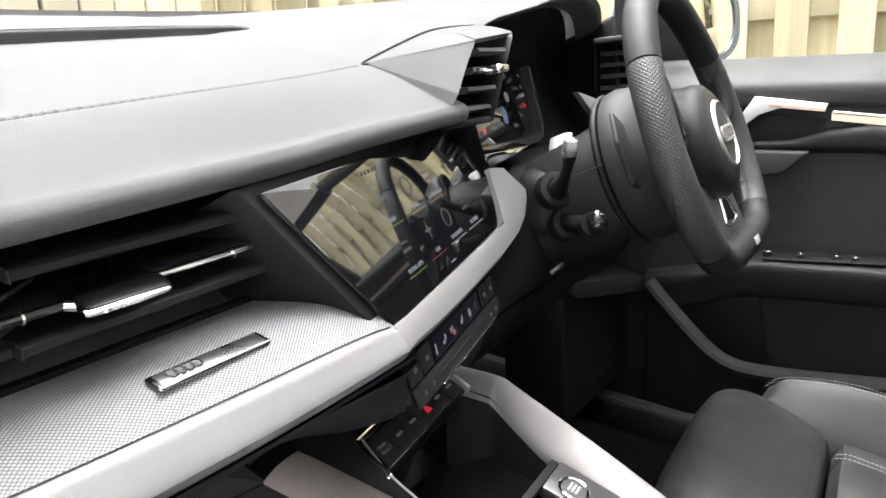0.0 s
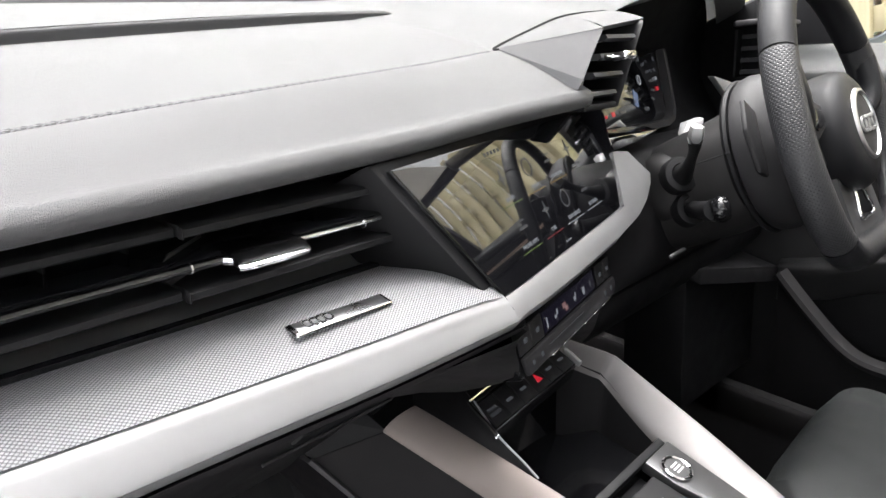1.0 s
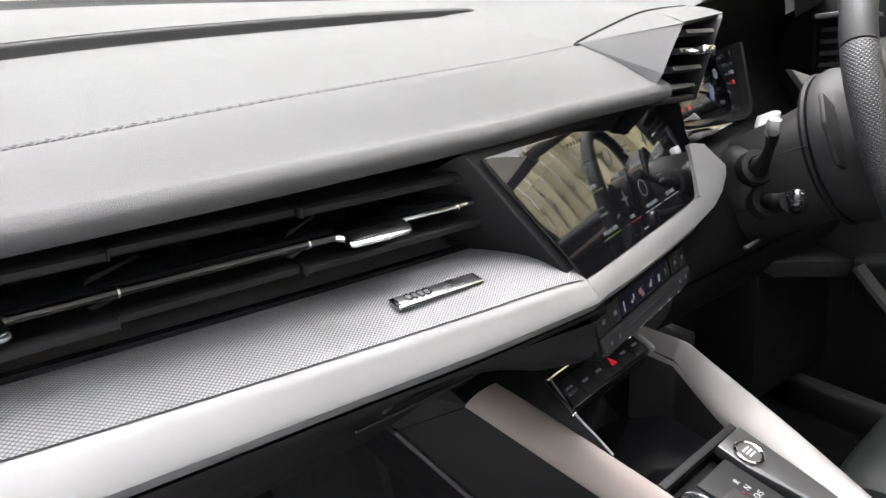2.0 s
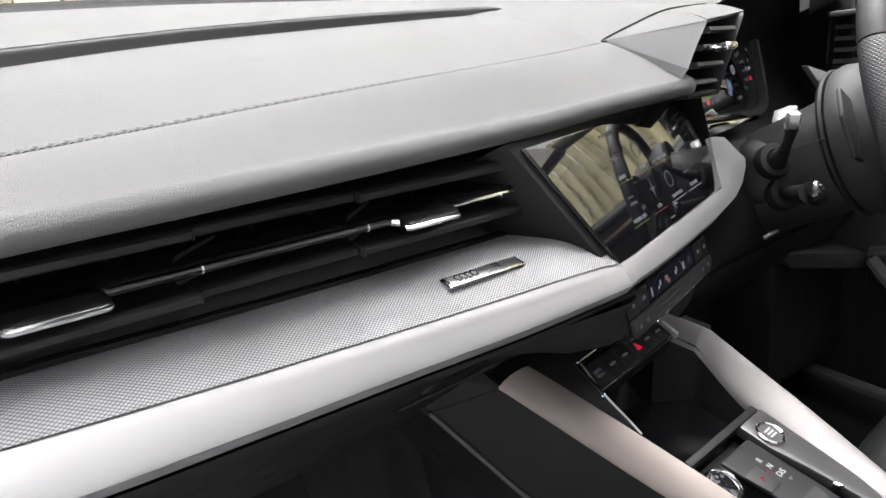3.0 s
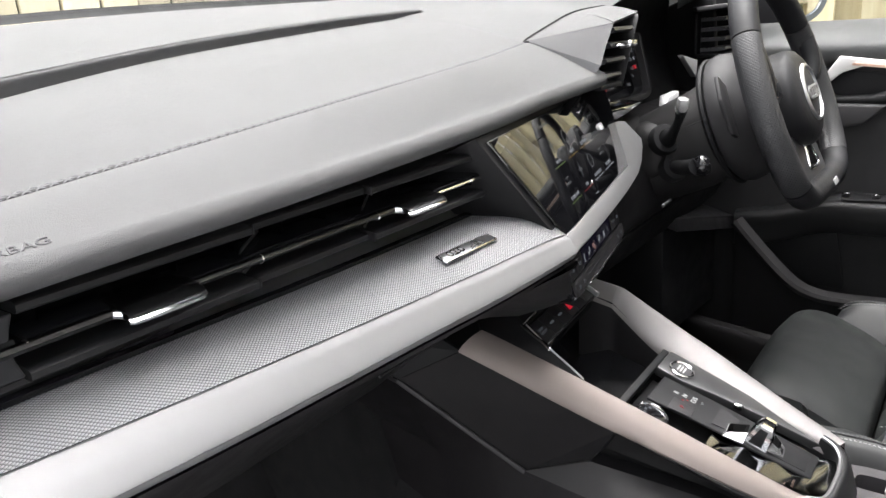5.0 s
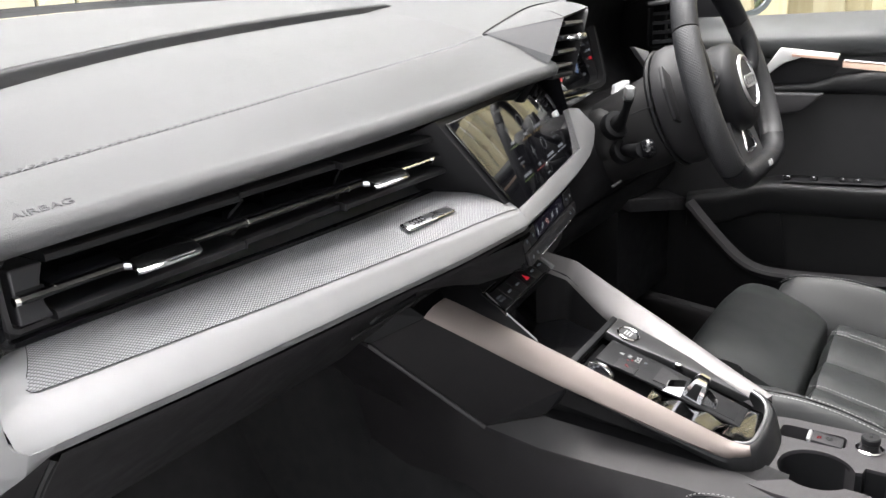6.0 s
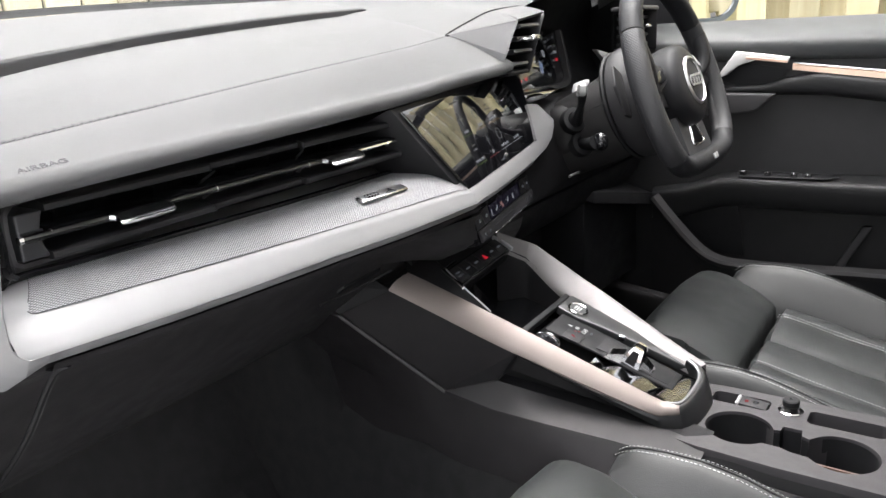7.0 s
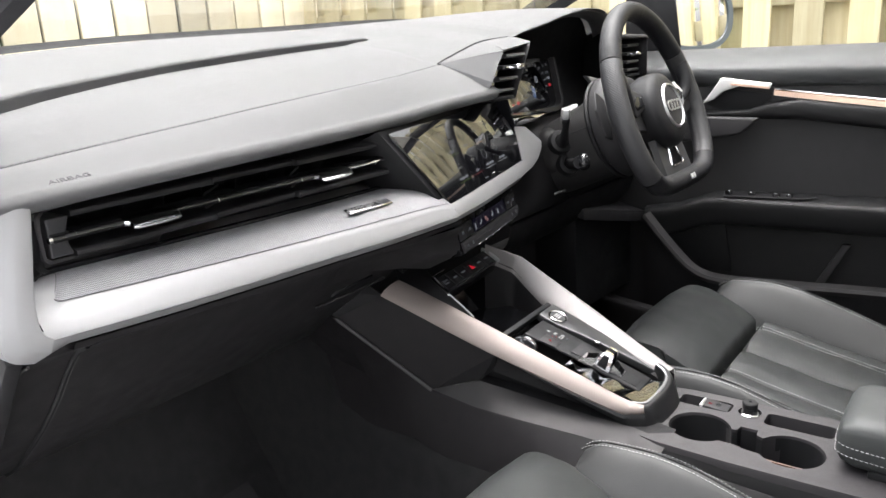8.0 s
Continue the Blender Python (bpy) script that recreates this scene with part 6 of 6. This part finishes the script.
for y, w, z in ((0.02, 0.010, 0.49), (-0.06, 0.03, 0.505), (-0.13, 0.048, 0.532), (-0.17, 0.055, 0.538), (-0.30, 0.060, 0.540), (-0.45, 0.064, 0.543), (-0.80, 0.064, 0.548), (-1.0, 0.064, 0.55)):
    rows.append(curve_pts([d(y, z + 0.004, -0.01), d(y, z + 0.001, w * 0.5), d(y, z - 0.002, w - 0.006), d(y, z - 0.012, w), d(y, z - 0.045, w - 0.008), d(y, z - 0.062, w * 0.6), d(y, z - 0.066, -0.01)], 3))
part("door_armrest", sheet(rows, 0.003), SOFT_DARK, door, "dark padded door armrest")
pl = axes((DX - 0.028, -0.25, 0.5425), (0, -1, 0.03), (-1, 0, -0.05))
part("switch_plate", prism([pl @ V(u, v, 0) for u, v in ((-0.085, -0.020), (0.090, -0.020), (0.100, 0.0), (0.085, 0.020), (-0.08, 0.020))], pl.to_3x3() @ V(0, 0, 0.002 if (pl.to_3x3() @ V(0, 0, 1)).z > 0 else -0.002), 0.001), BLACK, door)
for k, yy in enumerate((-0.175, -0.222, -0.271, -0.296)):
    sw = part("window_switch", box((0.016, 0.012, 0.008), pose(DX - 0.030, yy, 0.546, 0, 8, 0), 0.002), HARD_DARK, door)
    part("switch_tip", box((0.006, 0.010 if k == 0 else 0.004, 0.003), pose(DX - 0.036, yy, 0.5505, 0, 8, 0), 0.0008), CHROME, sw)
# pocket rim and lower panel
rim = curve_pts([d(0.012, 0.478, 0.020), d(-0.03, 0.435, 0.028), d(-0.09, 0.379, 0.036), d(-0.134, 0.357, 0.040), d(-0.19, 0.353, 0.042), d(-0.30, 0.358, 0.044), d(-0.47, 0.368, 0.046), d(-0.80, 0.38, 0.046), d(-1.0, 0.385, 0.046)], 4)
part("pocket_rim", sweep(rim, [(-0.012, -0.007), (-0.012, 0.005), (0.004, 0.008), (0.010, 0.004), (0.010, -0.007)], (-0.5, 0, 0.85)), DOOR_RIM, door)
part("lower_panel", sheet([[p + V(-0.004, 0, -0.006), p + V(-0.004, 0, -0.05), V(DX - 0.02, p.y, 0.12)] for p in rim], 0.003), HARD_DARK, door)
part("pocket_web", prism([d(-0.355, 0.366, 0.030), d(-0.372, 0.366, 0.030), d(-0.415, 0.452, 0.018), d(-0.398, 0.452, 0.018)], (0.012, 0, 0), 0.003), DOOR_RIM, door)
part("speaker_panel", prism([d(0.0, 0.46, -0.004), d(-0.07, 0.49, -0.004), d(-0.16, 0.48, -0.004), d(-0.18, 0.36, -0.004), d(-0.12, 0.36, -0.004)], (-0.004, 0, 0), 0.001), BLACK, door)
PANE = Nodes("clear_glass")
tr = PANE.tree.nodes.new("ShaderNodeBsdfTransparent")
gl = PANE.tree.nodes.new("ShaderNodeBsdfGlossy")
gl.inputs["Roughness"].default_value = 0.0
fr_n = PANE.node("ShaderNodeFresnel", IOR=1.45)
half_f = math_node(PANE, "MULTIPLY", fr_n.outputs[0], 0.4)
mx = PANE.tree.nodes.new("ShaderNodeMixShader")
tr.inputs["Color"].default_value = (0.985, 0.985, 0.985, 1)
PANE.link(half_f, mx.inputs[0])
PANE.link(tr.outputs[0], mx.inputs[1])
PANE.link(gl.outputs[0], mx.inputs[2])
PANE.link(mx.outputs[0], PANE.tree.nodes["Material Output"].inputs["Surface"])
pane = part("window_pane", prism([V(0.795, 0.10, 0.835), V(0.795, -0.72, 0.835), V(0.70, -0.72, 1.16), V(0.71, -0.35, 1.14)], (0.004, 0, 0)), PANE.mat, door, "clear side window glass")
pane.visible_shadow = False

part("sail_panel", prism([V(0.765, 0.10, 0.842), V(0.765, -0.030, 0.842), V(0.758, -0.016, 0.955), V(0.762, 0.10, 0.975)], (0.006, 0, 0), 0.002), HARD_DARK, door, "dark triangular panel before the mirror")

# door mirror outside the window
MIRROR = plain("mirror_glass", (0.9, 0.9, 0.92), 0.02, metal=1.0, vary=0.0)
PAINT = plain("dark_car_paint", (0.02, 0.022, 0.026), 0.22, coat=1.0)
mirror = thing("door_mirror", (1.0, 0.02, 0.85), "oval door mirror in a grey housing", "mirror")
mm = axes((0.948, 0.000, 0.912), (0.95, -0.31, 0.0), (0.0, 0.06, 1.0))
oval = [((0.135 if math.cos(a) > 0 else 0.150) * (abs(math.cos(a)) ** 0.75) * (1 if math.cos(a) > 0 else -1), 0.078 * (abs(math.sin(a)) ** 0.8) * (1 if math.sin(a) > 0 else -1)) for a in [2 * math.pi * k / 40 for k in range(40)]]
zdir = 1 if (mm.to_3x3() @ V(0, 0, 1)).y < 0 else -1
shell = part("housing", loft([[mm @ V(u * s, v * s, zdir * h) for u, v in oval] for s, h in ((0.87, 0.002), (0.90, 0.010), (1.04, 0.010), (1.13, -0.004), (1.12, -0.04), (0.95, -0.09), (0.5, -0.12))]), plain("grey_mirror_case", (0.085, 0.105, 0.12), 0.3), mirror)
part("mirror_face", prism([mm @ V(u * 0.87, v * 0.87, zdir * 0.004) for u, v in oval], mm.to_3x3() @ V(0, 0, zdir * 0.003)), MIRROR, mirror, "clean mirror glass")
part("mirror_foot", box((0.14, 0.07, 0.05), pose(0.87, 0.09, 0.825, 0, 0, -10), 0.015, 3), PAINT, mirror)

# ---- shell of the car ----
rows = []
for x in (-0.70, -0.45, -0.168, 0.0):
    rows.append(curve_pts([V(x, -0.80, 0.022), V(x, 0.10, 0.022), V(x, 0.26, 0.05), V(x, 0.40, 0.18), V(x, 0.50, 0.36), V(x, 0.52, 0.46)], 4))
tagged(part("footwell_carpet", sheet(rows, 0.006), CARPET), "dark carpet in the passenger footwell", "carpet", kind="structure")
mat_rows = [[V(x, y, z) for y, z in ((-0.28, 0.036), (0.08, 0.036), (0.24, 0.054), (0.37, 0.165))] for x in (-0.62, -0.4, -0.24)]
floor_mat = thing("floor_mat", (-0.43, -0.1, 0.03), "dark grey pile floor mat with stitched edge", "floor mat")
part("pile", sheet([curve_pts(r, 6) for r in mat_rows], 0.006), plain("mat_pile", (0.024, 0.024, 0.026), 0.95, grain=1.0, scale=500), floor_mat)
stitches([V(-0.612, lerp(-0.28, 0.2, k / 20), 0.040 if k < 15 else 0.040 + 0.0022 * (k - 15)) for k in range(21)], [(0, 0, 1)] * 20, 0.006, 0.002, 0.003, THREAD, "edge_stitching", floor_mat)
tagged(part("floor", box((1.5, 2.6, 0.04), pose(0, -0.7, -0.005)), CARPET), "dark carpeted car floor", "floor", kind="structure")
tagged(part("bulkhead", box((1.5, 0.03, 0.86), pose(0, 0.56, 0.43)), BLACK), "dark bulkhead behind the footwells", "wall", kind="structure")
tagged(part("side_trim", prism([V(-0.735, 0.24, 0.02), V(-0.735, 0.20, 0.40), V(-0.735, 0.072, 0.557), V(-0.735, -0.010, 0.660), V(-0.735, 0.06, 0.80), V(-0.735, 0.55, 0.86), V(-0.735, 0.55, 0.02)], (0.016, 0, 0), 0.003), HARD_DARK), "dark trim at the door opening", "trim", kind="structure")
tagged(part("side_trim_right", prism([V(0.735, 0.10, 0.02), V(0.735, 0.10, 0.80), V(0.735, 0.30, 0.86), V(0.735, 0.55, 0.86), V(0.735, 0.55, 0.02)], (-0.03, 0, 0), 0.003), HARD_DARK), "dark trim beside the driver's footwell", "trim", kind="structure")
tagged(part("sill_trim", sheet([[V(0.655, y, z), V(0.640, y, z - 0.004), V(0.634, y, z - 0.012), V(0.634, y, z - 0.060), V(0.622, y, 0.02)] for y, z in ((0.40, 0.325), (0.17, 0.293), (-0.06, 0.263), (-0.5, 0.25))], 0.003), HARD_GREY), "dark grey sill trim beside the driver's footwell", "trim", kind="structure")
HEADLINER = plain("headliner_cloth", (0.45, 0.44, 0.42), 0.9, grain=0.4, scale=900)
tagged(part("roof", sheet([[V(x, y, z + 0.05 * (1 - (x / 0.62) ** 2)) for y, z in ((-0.44, 1.20), (-0.9, 1.24), (-1.4, 1.23), (-1.95, 1.17))] for x in (-0.60, -0.3, 0, 0.3, 0.60)], 0.02), HEADLINER), "pale cloth headliner under the roof", "roof", kind="structure")
tagged(part("rear_wall", box((1.5, 0.2, 0.85), pose(0, -1.95, 0.42)), CARPET), "dark rear end of the cabin", "wall", kind="structure")
tagged(part("side_wall_rear", prism([V(0.72, -1.05, 0.02), V(0.72, -1.05, 0.84), V(0.72, -2.0, 0.88), V(0.72, -2.0, 0.02)], (0.08, 0, 0)), HARD_DARK), "dark rear side trim", "wall", kind="structure")
PILLAR = plain("pillar_trim", (0.014, 0.014, 0.017), 0.8, grain=0.3)
for s in (-1, 1):
    p = [V(-0.755, 0.24, 0.835), V(-0.735, 0.06, 0.905), V(-0.705, -0.12, 0.995), V(-0.62, -0.46, 1.20)] if s < 0 else [V(0.755, 0.38, 0.915), V(0.748, 0.24, 0.985), V(0.72, 0.0, 1.085), V(0.62, -0.46, 1.215)]
    tagged(part("pillar_front", sweep(curve_pts(p, 4), ring(0.045 if s < 0 else 0.03, 10, 0.6, 1.0)), PILLAR), "dark windscreen pillar", "pillar", kind="structure")
    tagged(part("roof_rail", sweep(curve_pts([V(s * 0.62, -0.44, 1.20), V(s * 0.63, -0.9, 1.235), V(s * 0.62, -1.4, 1.22), V(s * 0.60, -1.95, 1.16)], 4), ring(0.035, 10)), PILLAR), "dark rail along the roof", "pillar", kind="structure")
tagged(part("pillar_middle", prism([V(0.735, -0.74, 0.82), V(0.735, -0.90, 0.82), V(0.64, -0.98, 1.22), V(0.64, -0.84, 1.22)], (0.03, 0, 0), 0.008), PILLAR), "dark pillar behind the driver's window", "pillar", kind="structure")
tagged(part("pillar_rear", prism([V(0.72, -1.60, 0.82), V(0.72, -2.0, 0.82), V(0.60, -1.98, 1.2), V(0.60, -1.72, 1.22)], (0.03, 0, 0), 0.008), PILLAR), "dark rear pillar", "pillar", kind="structure")
rows = []
for k in range(13):
    x = lerp(-0.69, 0.69, k / 12)
    b = on(BASE, x) + V(0, 0.01, 0.002)
    rows.append([b, lerp(b, V(x * 0.87, -0.45 + 0.03 * (x / 0.6) ** 2, 1.235 - 0.05 * (x / 0.69) ** 2), 0.5) + V(0, 0.01, 0.02), V(x * 0.87, -0.45 + 0.03 * (x / 0.6) ** 2, 1.235 - 0.05 * (x / 0.69) ** 2)])
ws = tagged(part("windscreen", sheet(rows, 0.005), PANE.mat), "clear windscreen glass", "windscreen", kind="structure")
ws.visible_shadow = False
frit = [on(BASE, lerp(-0.72, 0.70, k / 30)) + V(0, -0.004, 0.004) for k in range(31)]
tagged(part("windscreen_band", sheet([[p + V(0, 0.012, 0.006), p, p + V(0, -0.006, -0.003)] for p in frit], 0.002), BLACK), "black band along the foot of the windscreen", "trim", kind="structure")
# bonnet
tagged(part("bonnet", sheet([curve_pts([V(x, 0.56, 0.855), V(x, 0.8, 0.85 - 0.03 * abs(x)), V(x, 1.2, 0.80 - 0.05 * abs(x)), V(x, 1.5, 0.68), V(x, 1.6, 0.45), V(x, 1.6, 0.0)], 4) for x in (-0.8, -0.5, 0, 0.5, 0.8)], 0.01), PAINT), "dark painted bonnet in front of the windscreen", "bonnet", kind="structure")

# ---- outside ----
# Ground out of view, given a pale colour to bounce light into the cabin.
BOUNCE_GROUND = plain("bounce_ground", (0.29, 0.29, 0.295), 0.9, grain=0.6, scale=120)
tagged(part("ground", box((400, 400, 0.1), pose(0, 0, -0.35)), BOUNCE_GROUND), "unseen ground round the car, paled to bounce light", "ground", kind="structure")


def fence_wood(name, a, b, c):
    """Sawn boards: grain along the board, each board of its own tone, green algae patches."""
    m = Nodes(name)
    info = m.tree.nodes.new("ShaderNodeObjectInfo")
    mp = m.tree.nodes.new("ShaderNodeMapping")
    mp.inputs["Scale"].default_value = (60, 60, 2.2)
    m.link(m.coord.outputs["Object"], mp.inputs["Vector"])
    grain = m.node("ShaderNodeTexNoise", Scale=1.0, Detail=5.0, Roughness=0.6)
    m.link(mp.outputs[0], grain.inputs["Vector"])
    base = m.mix(m.ramp(grain.outputs["Fac"], 0, 1, 0.3, 0.7), a, b)
    mix2 = m.tree.nodes.new("ShaderNodeMix")
    mix2.data_type = "RGBA"
    m.link(m.ramp(m.noise(3.0, 5, 0.6), 0, 0.75, 0.5, 0.75), mix2.inputs[0])
    m.link(base, mix2.inputs[6])
    mix2.inputs[7].default_value = (*c, 1)
    hsv = m.tree.nodes.new("ShaderNodeHueSaturation")
    m.link(m.ramp(info.outputs["Random"], 0.62, 1.25, 0, 1), hsv.inputs["Value"])
    m.link(mix2.outputs[2], hsv.inputs["Color"])
    m.set(Base_Color=hsv.outputs[0], Roughness=0.85)
    m.bump(grain.outputs["Fac"], 0.3, 0.002)
    return m.mat


def fence(name, start, way, count, widths, pitch, back, wood, label, seed, tall=1.9, shade_wood=None):
    """Upright boards; with back, every second one is nailed to the far side of the rails."""
    f = thing(name, start, label, "fence")
    way = Vector(way).normalized()
    out = V(-way.y, way.x, 0)
    rnd = random.Random(seed)
    along = 0.0
    for k in range(count):
        w = widths[k % len(widths)]
        side = back if k % 2 else 0.0
        c = Vector(start) + way * (along + w / 2) + out * (side + rnd.uniform(-0.002, 0.002))
        m = axes(c + V(0, 0, tall / 2), way, (0, 0, 1))
        part("board", box((w, tall, 0.018), m @ pose(0, rnd.uniform(-0.02, 0.02), 0, 0, 0, rnd.uniform(-0.25, 0.25)), 0.003), wood, f)
        if shade_wood:
            # Strip behind each gap, in wood darkened to stand for shade.
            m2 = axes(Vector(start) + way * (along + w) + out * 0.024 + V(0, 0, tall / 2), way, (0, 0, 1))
            part("cover_strip", box((0.05, tall - 0.05, 0.016), m2, 0.002), shade_wood, f)
        along += pitch
    for z in RAIL_Z:
        part("rail", box((along, 0.09, 0.036), axes(Vector(start) + way * (along / 2) + out * (back / 2 if back else 0.035) + V(0, 0, z), way, (0, 0, 1)), 0.003), wood, f)
    return f


RAIL_Z = (0.30, 0.80, 1.29, 1.72)
SIDE_WOOD = fence_wood("pale_new_fence_wood", (0.50, 0.43, 0.26), (0.62, 0.56, 0.37), (0.34, 0.33, 0.15))
FRONT_WOOD = fence_wood("weathered_fence_wood", (0.74, 0.66, 0.48), (0.86, 0.80, 0.62), (0.62, 0.57, 0.37))
# Wood toned dark for the shade between the front boards.
GAP_SHADE_WOOD = fence_wood("gap_shade_wood", (0.05, 0.05, 0.04), (0.09, 0.08, 0.06), (0.05, 0.06, 0.03))
fence("side_fence", (2.05, -3.41, -0.3), (0, 1, 0), 80, (0.096, 0.118), 0.0875, -0.056, SIDE_WOOD, "pale new timber fence with boards on both faces", 3, 2.4)
fence("front_fence", (-3.5, 2.45, -0.3), (1, 0, 0), 40, (0.146, 0.148, 0.143), 0.159, 0, FRONT_WOOD, "weathered close-boarded timber fence", 5, shade_wood=GAP_SHADE_WOOD)


def shrub(at, height, spread, seed, label):
    """A forked trunk with limbs and a loose crown of small leaves, some of them pale blossom."""
    rnd = random.Random(seed)
    t = thing("tree", at, label, "tree", "trees behind the fence")
    base = Vector(at)
    bm = bmesh.new()
    tips = []
    for k in range(9):
        a, lean = rnd.uniform(0, 6.28), rnd.uniform(0.15, 0.8)
        fork = base + V(0, 0, height * rnd.uniform(0.25, 0.45))
        tip = base + V(math.cos(a) * spread * lean, math.sin(a) * spread * lean, height * rnd.uniform(0.7, 1.0))
        mid = lerp(fork, tip, 0.5) + V(rnd.uniform(-0.1, 0.1), rnd.uniform(-0.1, 0.1), 0.1)
        path = curve_pts([base if k == 0 else lerp(base, fork, 0.7), fork, mid, tip], 4)
        merge(bm, sweep(path, ring(0.055 if k == 0 else 0.03, 7), (0.3, 1, 0.1), scale=lambda q: 1 - 0.8 * q))
        tips += [mid, tip, lerp(mid, tip, 0.5), lerp(fork, mid, 0.6)]
    part("trunk", bm, BARK, t)
    for name, mat, count in (("crown", LEAF, 1500), ("blossom", BLOSSOM, 500)):
        bm = bmesh.new()
        for k in range(count):
            c = rnd.choice(tips) + V(rnd.gauss(0, 0.17), rnd.gauss(0, 0.17), rnd.gauss(0, 0.15))
            m = pose(*c, rnd.uniform(-70, 70), rnd.uniform(-70, 70), rnd.uniform(0, 360))
            w = rnd.uniform(0.02, 0.035)
            bm.faces.new([bm.verts.new(m @ V(x * w, y * w, z * w)) for x, y, z in ((-1.3, 0, 0), (0, -0.7, 0.15), (1.3, 0, 0), (0, 0.7, 0.15))])
        part(name, bm, mat, t, smooth=0)
    return t


BARK = plain("bark", (0.09, 0.075, 0.06), 0.9, grain=0.8, scale=90)
LEAF = plain("tree_leaf", (0.07, 0.10, 0.035), 0.55, vary=0.4)
BLOSSOM = plain("pale_blossom", (0.62, 0.60, 0.58), 0.7)
for k, y in enumerate((-1.9, -0.75, 0.35, 1.4)):
    shrub((2.75 + 0.15 * (k % 2), y, -0.3), 2.9 + 0.25 * (k % 3), 0.85, 20 + k, "small leafy tree in pale blossom behind the fence")
